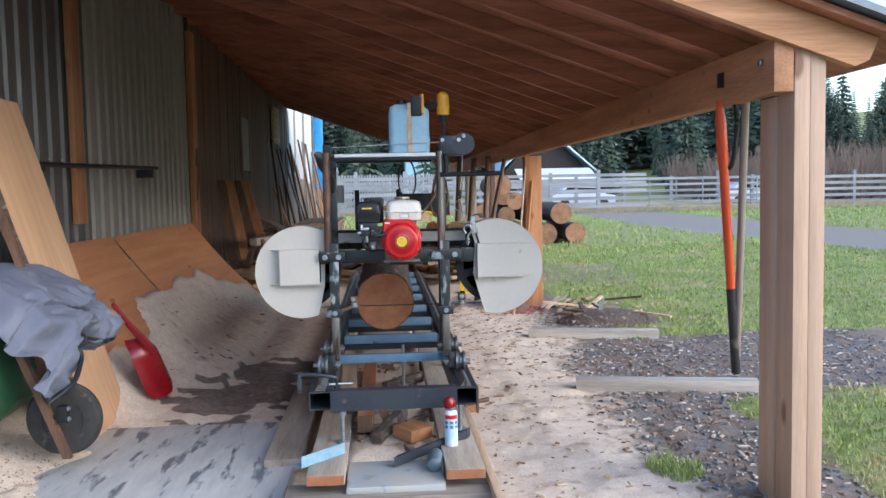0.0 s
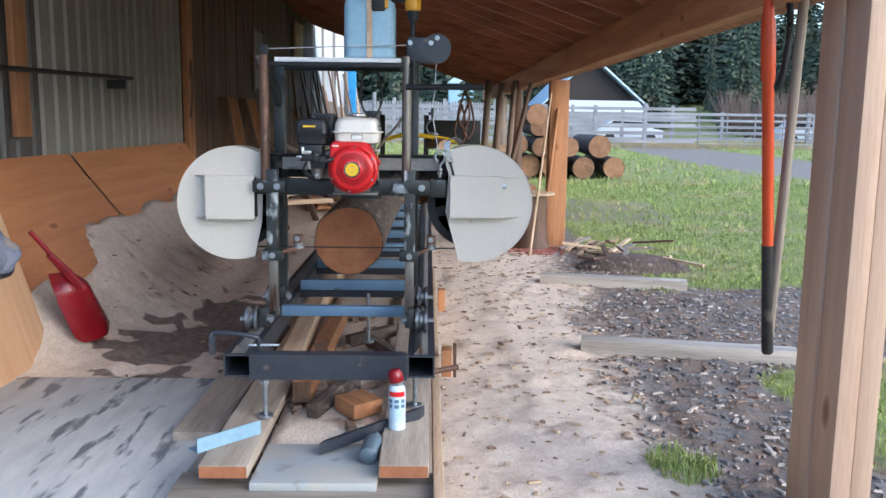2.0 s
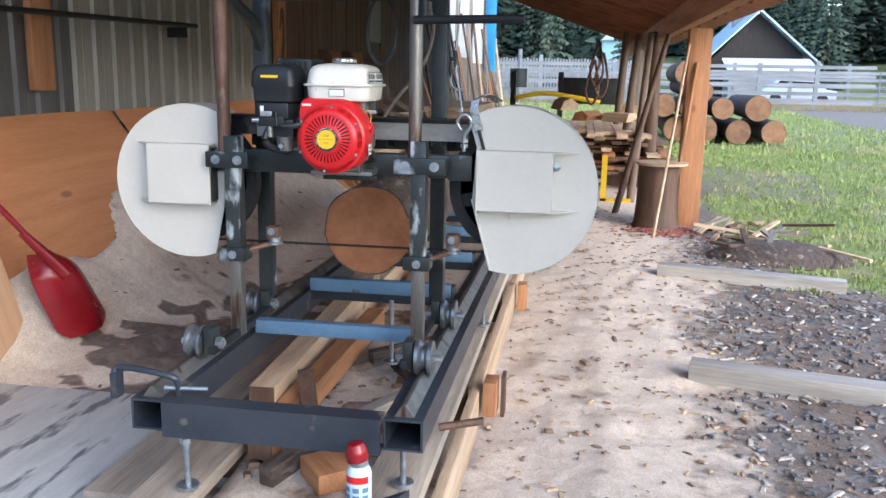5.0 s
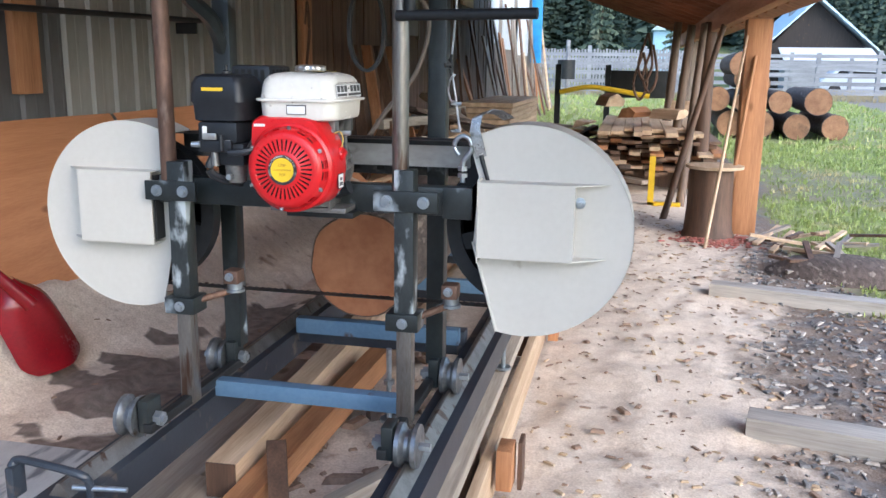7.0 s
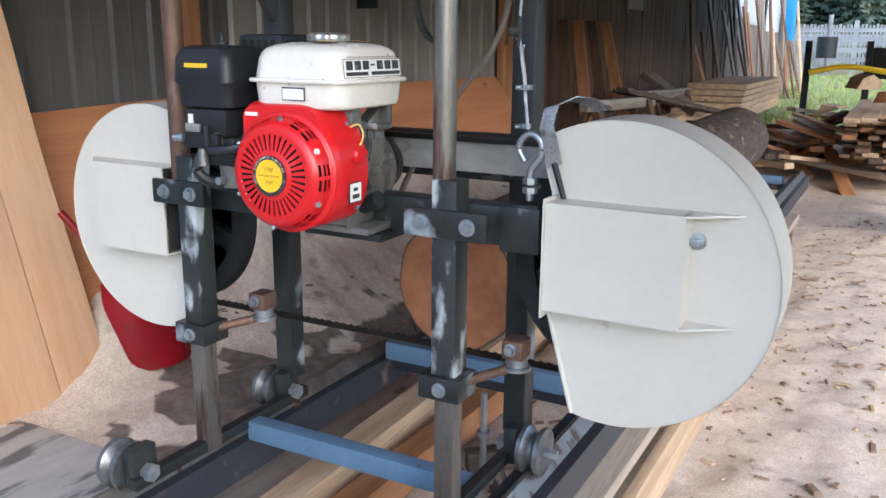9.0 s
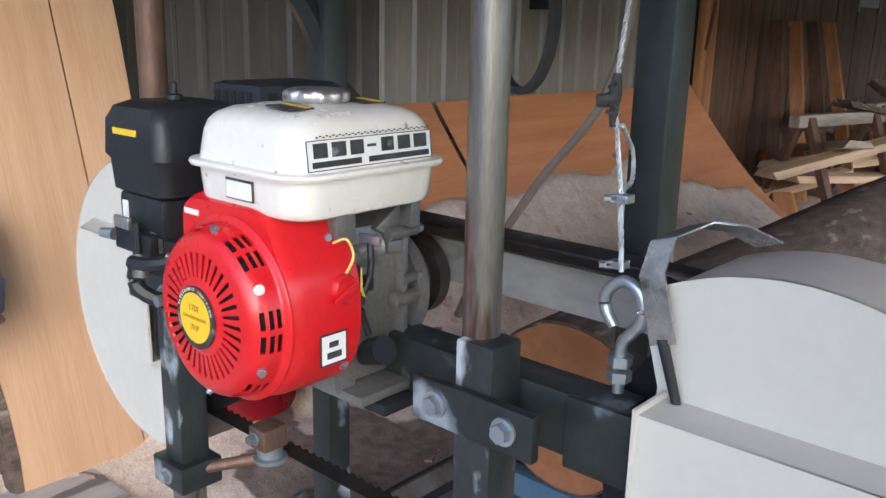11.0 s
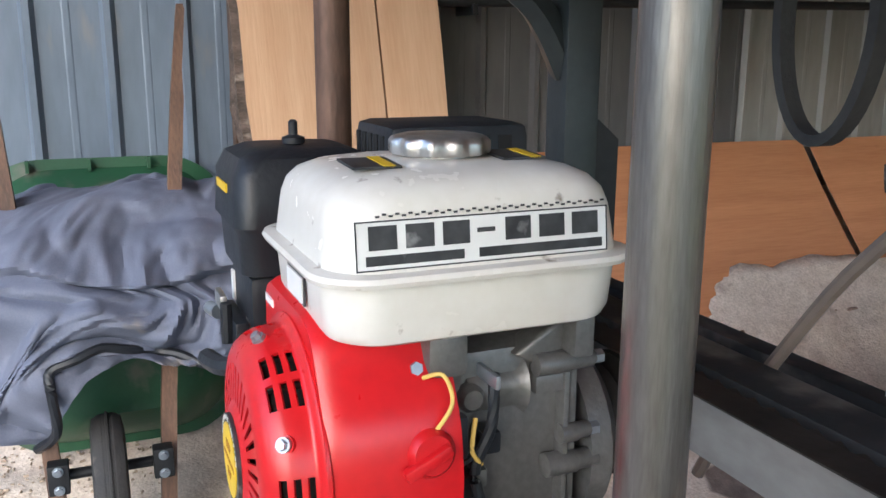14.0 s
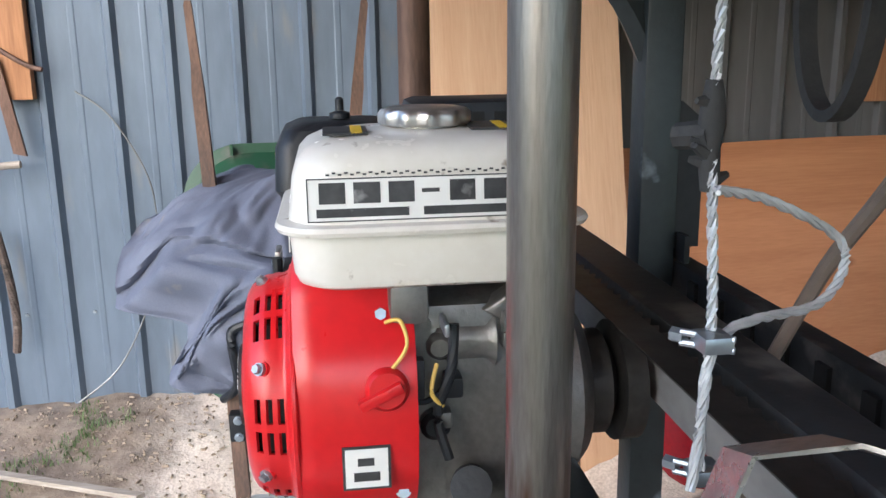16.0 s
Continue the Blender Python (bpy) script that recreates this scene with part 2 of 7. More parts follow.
m_pile_end = shade("pile_end_grain", (0.34, 0.18, 0.095), (0.2, 0.1, 0.055), 6, 0.85, 0, 0.3, (1, 1, 1), (0.13, 0.075, 0.045), 3, 0.38, 40, 0.25)
m_concrete = shade("streaked_concrete", (0.56, 0.57, 0.56), (0.44, 0.455, 0.46), 3, 0.5, 0, 0.2, (6.0, 1.3, 1), (0.15, 0.165, 0.185), 2.4, 0.44, 50)

# ---- mesh helpers ----
MAT = {}


def thing(name, loc, label, category, group="", kind="", m=None):
    ob = new(name)
    ob.empty_display_size = 0.1
    MAT[ob] = m if m is not None else Matrix.Translation(loc)
    ob.matrix_world = MAT[ob]
    return tagged(ob, label, category, group, kind)


def finish(me, smooth):
    if smooth:
        for p in me.polygons:
            p.use_smooth = True
        me.set_sharp_from_angle(angle=radians(40))


def part(name, bm, material, parent=None, label="", smooth=True, local=False):
    """Links a bmesh as one mesh object under a thing; built in world places unless local."""
    me = bpy.data.meshes.new(name)
    if parent is not None and not local:
        bm.transform(MAT[parent].inverted())
    bmesh.ops.recalc_face_normals(bm, faces=bm.faces)
    bm.to_mesh(me)
    bm.free()
    me.materials.append(material)
    finish(me, smooth)
    ob = new(name, me)
    if parent is not None:
        ob.parent = parent
        MAT[ob] = MAT[parent]
    else:
        MAT[ob] = Matrix()
    if label:
        ob["label"] = label
    return ob


def solid(name, bm, material, label, category, group="", kind="", smooth=True):
    """A top-level thing of one mesh, with its origin at its base."""
    vs = [v.co for v in bm.verts]
    c = Vector(((min(v.x for v in vs) + max(v.x for v in vs)) / 2, (min(v.y for v in vs) + max(v.y for v in vs)) / 2, min(v.z for v in vs)))
    bmesh.ops.translate(bm, verts=bm.verts, vec=-c)
    ob = part(name, bm, material, None, "", smooth)
    ob.location = c
    MAT[ob] = Matrix.Translation(c)
    return tagged(ob, label, category, group, kind)


def B(*args, bev=0.0, bm=None, m=None):
    """A box x0 x1 y0 y1 z0 z1, edges bevelled."""
    bm = bm or bmesh.new()
    x0, x1, y0, y1, z0, z1 = args
    t = Matrix.Translation(((x0 + x1) / 2, (y0 + y1) / 2, (z0 + z1) / 2)) @ Matrix.Diagonal((x1 - x0, y1 - y0, z1 - z0, 1))
    g = bmesh.ops.create_cube(bm, size=1, matrix=t)
    vs = g["verts"]
    if bev:
        es = list({e for v in vs for e in v.link_edges})
        r = bmesh.ops.bevel(bm, geom=es, offset=bev, segments=2, affect="EDGES", profile=0.6)
        vs = [v for v in r["verts"]]
    if m is not None:
        bmesh.ops.transform(bm, matrix=m, verts=vs)
    return bm


def C(p0, p1, r0, r1=None, seg=20, bm=None, caps=True):
    """A cylinder or cone between two points."""
    bm = bm or bmesh.new()
    p0, p1 = Vector(p0), Vector(p1)
    d = p1 - p0
    m = Matrix.Translation((p0 + p1) / 2) @ d.to_track_quat("Z", "Y").to_matrix().to_4x4()
    bmesh.ops.create_cone(bm, cap_ends=caps, segments=seg, radius1=r0, radius2=r0 if r1 is None else r1, depth=d.length, matrix=m)
    return bm


def P(poly, axis, d0, d1, bev=0.0, bm=None):
    """A prism: a polygon in the two other axes, drawn out along one axis."""
    bm = bm or bmesh.new()

    def put(a, b, d):
        return {"x": (d, a, b), "y": (a, d, b), "z": (a, b, d)}[axis]
    lo = [bm.verts.new(put(a, b, d0)) for a, b in poly]
    hi = [bm.verts.new(put(a, b, d1)) for a, b in poly]
    n = len(poly)
    fs = [bm.faces.new(lo), bm.faces.new(hi[::-1])]
    for i in range(n):
        fs.append(bm.faces.new((lo[i], lo[(i + 1) % n], hi[(i + 1) % n], hi[i])))
    bmesh.ops.recalc_face_normals(bm, faces=fs)
    if bev:
        es = list({e for f in fs[:2] for e in f.edges})
        bmesh.ops.bevel(bm, geom=es, offset=bev, segments=3, affect="EDGES", profile=0.6)
    return bm


def sweep(points, r, seg=8, bm=None, steps=6):
    """A round bar along a smooth line through points."""
    bm = bm or bmesh.new()
    pts = [Vector(p) for p in points]
    line = []
    for i in range(len(pts) - 1):
        a, b, c, d = pts[max(0, i - 1)], pts[i], pts[i + 1], pts[min(len(pts) - 1, i + 2)]
        for k in range(steps):
            t = k / steps
            line.append(0.5 * ((2 * b) + (c - a) * t + (2 * a - 5 * b + 4 * c - d) * t * t + (3 * b - a - 3 * c + d) * t ** 3))
    line.append(pts[-1])
    rings = []
    for i, p in enumerate(line):
        d = (line[min(i + 1, len(line) - 1)] - line[max(i - 1, 0)]).normalized()
        q = d.to_track_quat("Z", "Y")
        rings.append([bm.verts.new(p + q @ Vector((r * math.cos(2 * math.pi * k / seg), r * math.sin(2 * math.pi * k / seg), 0))) for k in range(seg)])
    for a, b in zip(rings, rings[1:]):
        for k in range(seg):
            bm.faces.new((a[k], a[(k + 1) % seg], b[(k + 1) % seg], b[k]))
    bm.faces.new(rings[0][::-1])
    bm.faces.new(rings[-1])
    return bm


def rrect(cx, cy, a, b, r, n=6):
    """A rounded rectangle's outline."""
    out = []
    for sx, sy, t0 in ((1, 1, 0), (-1, 1, 90), (-1, -1, 180), (1, -1, 270)):
        for k in range(n + 1):
            t = radians(t0 + 90 * k / n)
            out.append((cx + sx * (a - r) + r * math.cos(t), cy + sy * (b - r) + r * math.sin(t)))
    return out


def loft(rings, bm=None, close=True):
    """Skins rings of equal length."""
    bm = bm or bmesh.new()
    vs = [[bm.verts.new(p) for p in ring] for ring in rings]
    n = len(vs[0])
    for a, b in zip(vs, vs[1:]):
        for k in range(n):
            bm.faces.new((a[k], a[(k + 1) % n], b[(k + 1) % n], b[k]))
    if close:
        bm.faces.new(vs[0][::-1])
        bm.faces.new(vs[-1])
    return bm


def lathe(profile, origin, axis, seg=32, bm=None):
    """Turns (radius, height) pairs round an axis."""
    q = Vector(axis).to_track_quat("Z", "Y")
    o = Vector(origin)
    return loft([[o + q @ Vector((r * math.cos(2 * math.pi * k / seg), r * math.sin(2 * math.pi * k / seg), h)) for k in range(seg)] for r, h in profile], bm)


def smoothstep(a, b, v):
    t = min(1, max(0, (v - a) / (b - a)))
    return t * t * (3 - 2 * t)


def bolt(name, at, axis, parent, r=0.011, h=0.008, material=None, label="zinc hex bolt"):
    """A hex head with a washer, facing along axis."""
    a = Vector(axis).normalized()
    p = Vector(at)
    bm = C(p, p + a * 0.003, r * 1.45, seg=18)
    C(p + a * 0.003, p + a * (0.003 + h), r * 1.1, r * 1.0, seg=6, bm=bm)
    return part(name, bm, material or m_zinc, parent, label, smooth=False)

# ---- ground ----
def ramp_z(x, y):
    """The bent plywood chute: its foot draws back towards its near end."""
    x0 = 1.1 + 0.30 * smoothstep(6.3, 5.4, y)
    return 0.10 + 1.05 * (max(0, -x - x0) / (2.24 - x0)) ** 1.5


def n2(x, y, s, k=0.0):
    return noise.noise((x * s + k, y * s - k, k))


def zones(x, y):
    """sawdust, grass, gravel, road, hard floor: weights of what lies on the ground."""
    w = 0.25 * n2(x, y, 1.1, 3) + 0.12 * n2(x, y, 4, 7)
    edge = 1.28 + 0.06 * (y - 4) + w
    saw = smoothstep(edge + 0.5, edge - 0.32, x + 0.12 * n2(x, y, 8, 4)) * smoothstep(1.5, 3.2, y + w) * smoothstep(16.5, 13, y + 2 * w)
    far = smoothstep(7.3, 8.2, y + 1.5 * w) * smoothstep(1.75, 2.5, x + w - 0.02 * (y - 8))
    near = smoothstep(2.05, 2.5, x + w) * smoothstep(5.7, 5.2, y + w)
    grass = max(far, near, smoothstep(16, 20, y))
    mud = smoothstep(0.0, 0.25, 0.9 - math.hypot((x - 3.0) / 1.6, (y - 14) / 2.6) + w)
    grass *= 1 - 0.5 * mud
    curve = 11.8 + 0.012 * (y - 26) ** 2 * (1 if y < 26 else 0.2)
    road = smoothstep(2.8, 2.3, abs(x - curve)) * smoothstep(4, 9, x)
    tuft = smoothstep(0.16, 0.05, math.hypot(x - 1.42, y - 4.05) + 0.5 * w)
    grass = max(grass * (1 - road), tuft)
    hard = smoothstep(0.05, 0.2, 0.42 - math.hypot((x + 0.88) / 1.15, (y - 5.85) / 3.2) + 0.9 * w + 0.30 * n2(x * 0.6 + y * 0.25, y * 0.6 - x * 0.2, 9, 2))
    yard = max(smoothstep(3.3, 2.6, y), 0.62 * smoothstep(-1.45, -1.75, x + w) * smoothstep(4.0, 3.5, y + w))
    soil = yard if x < -1.2 else 0
    return saw * (1 - yard), grass, max(0, 1 - saw - grass - road), road, hard * (1 if x < -0.3 else 0), soil


def ground_z(x, y):
    z = 0.0
    inside = smoothstep(-0.2, -0.8, x)
    z += 0.08 * inside * smoothstep(2.6, 3.4, y)
    bank = smoothstep(-1.35, -2.24, x)
    if x > -2.6:
        z += 0.15 * bank * smoothstep(5.4, 4.9, y)
        k = smoothstep(4.9, 5.4, y) * smoothstep(10.6, 9.6, y)
        cap = 0.42 + 0.25 * smoothstep(5.9, 6.45, y) + 0.05 * n2(x, y, 3, 9) - 0.25 * smoothstep(8.4, 9.6, y)
        r = ramp_z(x, y) + 0.03
        if x < -1.1:
            z = z * (1 - k) + k * (r if r < cap else r - min(0.3, 2.2 * (r - cap)))
    near = smoothstep(30, 6, math.hypot(x, y - 6))
    z += near * (0.018 * n2(x, y, 3.1) + 0.018 * n2(x, y, 7, 5) + 0.010 * n2(x, y, 14, 8))
    z += 0.185 * smoothstep(-0.26, -0.19, x) * smoothstep(0.25, 0.19, x) * smoothstep(3.85, 4.05, y) * smoothstep(9.4, 8.8, y)
    z += 0.02 * smoothstep(0.3, 0.9, x) * smoothstep(1.6, 0.9, x) * smoothstep(3, 4, y)
    d = max(0, math.hypot(x - 5, y) - 75)
    z += 0.16 * d * (0.7 + 0.3 * n2(x, y, 0.01)) if d < 150 else 24 * (0.7 + 0.3 * n2(x, y, 0.01))
    return z


def axis_lines(lo, hi, step, ends):
    out = [lo + step * i for i in range(int(round((hi - lo) / step)) + 1)]
    s, v = step, hi
    while v < ends[1]:
        s *= 1.18
        v += s
        out.append(v)
    s, v = step, lo
    while v > ends[0]:
        s *= 1.3
        v -= s
        out.insert(0, v)
    return out


def build_ground():
    xs = axis_lines(-2.4, 3.2, 0.05, (-420, 420))
    ys = axis_lines(2.6, 10.6, 0.05, (-120, 520))
    verts = [(x, y, ground_z(x, y)) for y in ys for x in xs]
    nx = len(xs)
    faces = [(j * nx + i, j * nx + i + 1, (j + 1) * nx + i + 1, (j + 1) * nx + i) for j in range(len(ys) - 1) for i in range(nx - 1)]
    me = bpy.data.meshes.new("ground")
    me.from_pydata(verts, [], faces)
    zs = [zones(v[0], v[1]) for v in verts]
    for k, name in enumerate(("sawdust", "grass", "gravel", "road", "hard", "soil")):
        at = me.attributes.new(name, "FLOAT", "POINT")
        at.data.foreach_set("value", [z[k] for z in zs])
    for p in me.polygons:
        p.use_smooth = True
    return me


def ground_material():
    m = bpy.data.materials.new("ground")
    m.use_nodes = True
    n, l = m.node_tree.nodes, m.node_tree.links
    b = n["Principled BSDF"]
    co = n.new("ShaderNodeTexCoord")

    def tex(scale, detail=6):
        t = n.new("ShaderNodeTexNoise")
        t.inputs["Scale"].default_value, t.inputs["Detail"].default_value = scale, detail
        l.new(co.outputs["Object"], t.inputs[0])
        return t.outputs[0]

    def two(fac, ca, cb, lo=0.35, hi=0.65):
        r = n.new("ShaderNodeMapRange")
        r.inputs[1].default_value, r.inputs[2].default_value = lo, hi
        l.new(fac, r.inputs[0])
        x = n.new("ShaderNodeMix")
        x.data_type = "RGBA"
        for sock, c in ((6, ca), (7, cb)):
            if isinstance(c, tuple):
                x.inputs[sock].default_value = (*c, 1)
            else:
                l.new(c, x.inputs[sock])
        l.new(r.outputs[0], x.inputs[0])
        return x.outputs[2]

    def attr(name):
        a = n.new("ShaderNodeAttribute")
        a.attribute_name = name
        return a.outputs["Fac"]
    fine, mid, broad = tex(120), tex(22), tex(2.2)
    vor = n.new("ShaderNodeTexVoronoi")
    vor.inputs["Scale"].default_value = 55
    l.new(co.outputs["Object"], vor.inputs[0])
    dust = two(mid, two(fine, (0.53, 0.425, 0.335), (0.70, 0.585, 0.475)), two(fine, (0.62, 0.515, 0.415), (0.79, 0.68, 0.57)))
    dust = two(tex(7, 8), dust, (0.27, 0.18, 0.13), 0.61, 0.75)
    soil = two(mid, (0.16, 0.11, 0.075), (0.30, 0.225, 0.155))
    floor = two(mid, (0.155, 0.118, 0.098), (0.25, 0.195, 0.162))
    stone = n.new("ShaderNodeMix")
    stone.data_type = "RGBA"
    l.new(vor.outputs["Color"], stone.inputs[0])
    stone.inputs[6].default_value, stone.inputs[7].default_value = (0.075, 0.073, 0.075, 1), (0.25, 0.24, 0.235, 1)
    gravel = two(tex(6, 8), stone.outputs[2], two(fine, (0.13, 0.092, 0.07), (0.27, 0.21, 0.165)), 0.33, 0.52)
    turf = two(mid, (0.17, 0.205, 0.055), (0.27, 0.305, 0.10))
    turf = two(broad, turf, (0.32, 0.28, 0.155), 0.48, 0.7)
    lane = two(mid, (0.20, 0.172, 0.145), (0.29, 0.25, 0.205))
    blur = n.new("ShaderNodeMath")
    blur.operation = "MULTIPLY_ADD"
    blur.inputs[1].default_value = 1.1
    l.new(tex(13, 8), blur.inputs[0])
    l.new(attr("sawdust"), blur.inputs[2])
    col = two(blur.outputs[0], gravel, dust, 0.72, 1.3)
    col = two(attr("soil"), col, soil, 0.2, 0.75)
    col = two(attr("hard"), col, floor, 0.42, 0.6)
    col = two(attr("grass"), col, turf, 0.3, 0.7)
    col = two(attr("road"), col, lane, 0.3, 0.7)
    l.new(col, b.inputs["Base Color"])
    b.inputs["Roughness"].default_value = 0.92
    ad = n.new("ShaderNodeMath")
    l.new(fine, ad.inputs[0])
    l.new(mid, ad.inputs[1])
    bp = n.new("ShaderNodeBump")
    bp.inputs["Strength"].default_value, bp.inputs["Distance"].default_value = 0.4, 0.008
    l.new(ad.outputs[0], bp.inputs["Height"])
    lump = tex(9, 3)
    bp2 = n.new("ShaderNodeBump")
    bp2.inputs["Strength"].default_value, bp2.inputs["Distance"].default_value = 0.4, 0.028
    l.new(lump, bp2.inputs["Height"])
    l.new(bp.outputs[0], bp2.inputs["Normal"])
    l.new(bp2.outputs[0], b.inputs["Normal"])
    return m


ground = new("ground", build_ground())
ground.data.materials.append(ground_material())
tagged(ground, "sawdust, gravel and rough grass outside an open shed", "ground", "", "structure")

# ---- shed: wall, posts, beam, roof ----
WX = -2.24
RIB = 0.225


def sheet_profile(y0, y1):
    """Outline of a ribbed metal sheet along y, as (y, x)."""
    pts, y = [], y0
    while y < y1 - 1e-6:
        e = min(y + RIB, y1)
        pts += [(y, WX), (min(y + 0.011, e), WX + 0.022), (min(y + 0.031, e), WX + 0.022), (min(y + 0.046, e), WX), (min(y + 0.118, e), WX), (min(y + 0.123, e), WX + 0.0015), (min(y + 0.138, e), WX + 0.0015), (min(y + 0.143, e), WX)]
        y = e
    pts.append((y1, WX))
    return pts


def metal_sheet(y0, y1, z0, z1, material, parent):
    bm = bmesh.new()
    pts = sheet_profile(y0, y1)
    rows = []
    for dx in (0, -0.004):
        for z in (z0, z1):
            rows.append([bm.verts.new((x + dx, y, z)) for y, x in pts])
    for a, b in ((0, 1), (2, 3), (0, 2), (1, 3)):
        for i in range(len(pts) - 1):
            bm.faces.new((rows[a][i], rows[a][i + 1], rows[b][i + 1], rows[b][i]))
    return part("panel", bm, material, parent, "", smooth=False)


# the run below y 2 is unseen, added to block sky light from the left
wall = tagged(part("wall_west", B(WX - 0.16, WX - 0.03, -7.0, 20.6, -0.3, 3.9), m_dark_z), "metal-clad shed wall with blue-grey and white ribbed sheets", "wall", "", "structure")
# unseen cladding on that added run
metal_sheet(-6.95, 2.045, 0.2, 3.6, m_steel_wall, wall)
y = 2.05
while y < 6.6:
    # from y 4.5 on the sheets take the colour with shade painted in
    metal_sheet(y, min(y + 0.86, 6.72), 0.2 if y < 5 else 0.1, 3.6, m_steel_wall if y < 4.5 else m_shaded_sheet, wall)
    y += 0.86
y = 6.725
while y < 10.0:
    metal_sheet(y, min(y + 0.86, 10.05), 0.1, 3.6, m_white_wall, wall)
    y += 0.86
y = 10.3
random.seed(4)
while y < 20.4:
    w = random.uniform(0.16, 0.26)
    part("board", B(WX - 0.03, WX - random.uniform(0.0, 0.012), y, y + w - 0.008, -0.05, 3.6), m_dark_z, wall)
    y += w

# screw heads in two rows along the sheets, each on the flat beside a rib
for z in (0.55, 1.68):
    y = 2.05 + 0.065
    while y < 6.6:
        s = part("wall_screw", C((WX - 0.001, y, z), (WX + 0.005, y, z), 0.007, 0.006, 6), m_zinc, wall, "", False)
        y += RIB
ROOF_Z, SLOPE = 2.16, 0.35


def roof_z(x):
    return ROOF_Z - SLOPE * (x - 1.62)


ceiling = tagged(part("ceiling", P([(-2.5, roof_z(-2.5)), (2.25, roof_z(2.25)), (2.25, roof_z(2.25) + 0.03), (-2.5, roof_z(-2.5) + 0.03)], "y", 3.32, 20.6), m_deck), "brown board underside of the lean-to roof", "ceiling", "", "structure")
roof = tagged(part("roof", P([(-2.5, roof_z(-2.5) + 0.04), (2.3, roof_z(2.3) + 0.04), (2.3, roof_z(2.3) + 0.07), (-2.5, roof_z(-2.5) + 0.07)], "y", 3.26, 20.65), m_steel_wall), "metal sheets over the lean-to roof", "roof", "", "structure")


# brighter copies of the sawn timber: daylight at the open edge put into colour
m_eave = wood("lit_eave_timber_y", (0.62, 0.315, 0.16), (0.47, 0.215, 0.10), "y")
m_eave_x = wood("lit_eave_timber_x", (0.62, 0.315, 0.16), (0.47, 0.215, 0.10), "x")


def rafter(y, w=0.045, depth=0.105, tail=2.05):
    z = lambda x: roof_z(x) - 0.003
    poly = [(-2.2, z(-2.2)), (tail, z(tail)), (tail - 0.04, z(tail) - 0.09), (tail - 0.10, z(tail - 0.10) - depth), (-2.2, z(-2.2) - depth)]
    # only the front rafter takes the lit colour, the rest the darker boards
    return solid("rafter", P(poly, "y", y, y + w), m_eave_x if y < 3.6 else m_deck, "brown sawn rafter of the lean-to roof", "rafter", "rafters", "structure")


rafter(3.40, 0.055, 0.15)
y = 4.05
while y < 20:
    rafter(y)
    y += 0.61
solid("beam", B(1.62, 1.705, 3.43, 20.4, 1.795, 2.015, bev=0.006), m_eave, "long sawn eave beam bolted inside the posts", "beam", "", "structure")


def shed_post(x0, x1, y0, y1, z1, material, label, split=True):
    t = thing("post", ((x0 + x1) / 2, (y0 + y1) / 2, -0.05), label, "post", "shed posts", "structure")
    if split:
        ym, xm = (y0 + y1) / 2, (x0 + x1) / 2
        part("timber", B(x0, xm - 0.001, y0, ym, -0.05, z1, bev=0.006), material, t)
        part("timber", B(xm + 0.001, x1, y0 + 0.004, ym, -0.05, z1, bev=0.006), material, t)
        part("timber", B(x0 - 0.01, x1 - 0.02, ym + 0.003, y1, -0.05, 1.79, bev=0.008), material, t)
    else:
        part("timber", B(x0, x1, y0, y1, -0.05, z1, bev=0.01), material, t)
    return t


shed_post(1.708, 1.845, 3.43, 3.73, 2.02, m_post, "pale squared timber post with knots and checks")
shed_post(1.70, 1.90, 10.05, 10.25, 1.80, m_wood_z, "sawn timber post in the sawdust beside a stump", False)
shed_post(1.62, 1.82, 16.4, 16.6, 1.80, m_grey_z, "grey timber post among leaning boards", False)

def rounded(poly, r=0.012, n=4):
    out = []
    m = len(poly)
    for i in range(m):
        p, a, b = Vector(poly[i]), Vector(poly[i - 1]), Vector(poly[(i + 1) % m])
        u, v = (a - p), (b - p)
        k = min(r, u.length * 0.45, v.length * 0.45)
        s, e = p + u.normalized() * k, p + v.normalized() * k
        for j in range(n + 1):
            t = j / n
            out.append(tuple((1 - t) ** 2 * s + 2 * t * (1 - t) * p + t * t * e))
    return out


# ---- sawmill track ----
track = thing("sawmill_track", (0.03, 6.5, 0.4), "black painted steel sawmill track with blue cross bunks on timbers", "sawmill track")


def rail(x0, x1, xm):
    out = [(x0, 0.405), (x1, 0.405), (x1, 0.490), (x0, 0.490)]
    ins = [(x0 + 0.006, 0.411), (x1 - 0.006, 0.411), (x1 - 0.006, 0.484), (x0 + 0.006, 0.484)]
    rings = [[(x, yy, z) for x, z in q] for q, yy in ((out, 3.93), (out, 9.6), (ins, 9.6), (ins, 3.93), (out, 3.93))]
    bm = loft(rings, None, False)
    bmesh.ops.remove_doubles(bm, verts=bm.verts, dist=1e-5)
    r = part("rail", bm, m_slate, track, "hollow box rail", False)
    P([(xm - 0.026, 0.490), (xm + 0.026, 0.490), (xm + 0.004, 0.520), (xm - 0.004, 0.520)], "y", 3.95, 9.6, bm=(v := bmesh.new()))
    part("running_edge", v, m_steel, r, "worn bare steel angle")
    return r


rail(-0.365, -0.262, -0.315)
rail(0.322, 0.425, 0.372)
part("end_crossbar", P([(3.895, 0.405), (3.955, 0.405), (3.955, 0.411), (3.901, 0.411), (3.901, 0.494), (3.955, 0.494), (3.955, 0.50), (3.895, 0.50)], "x", -0.2615, 0.3215), m_slate, track, "", False)
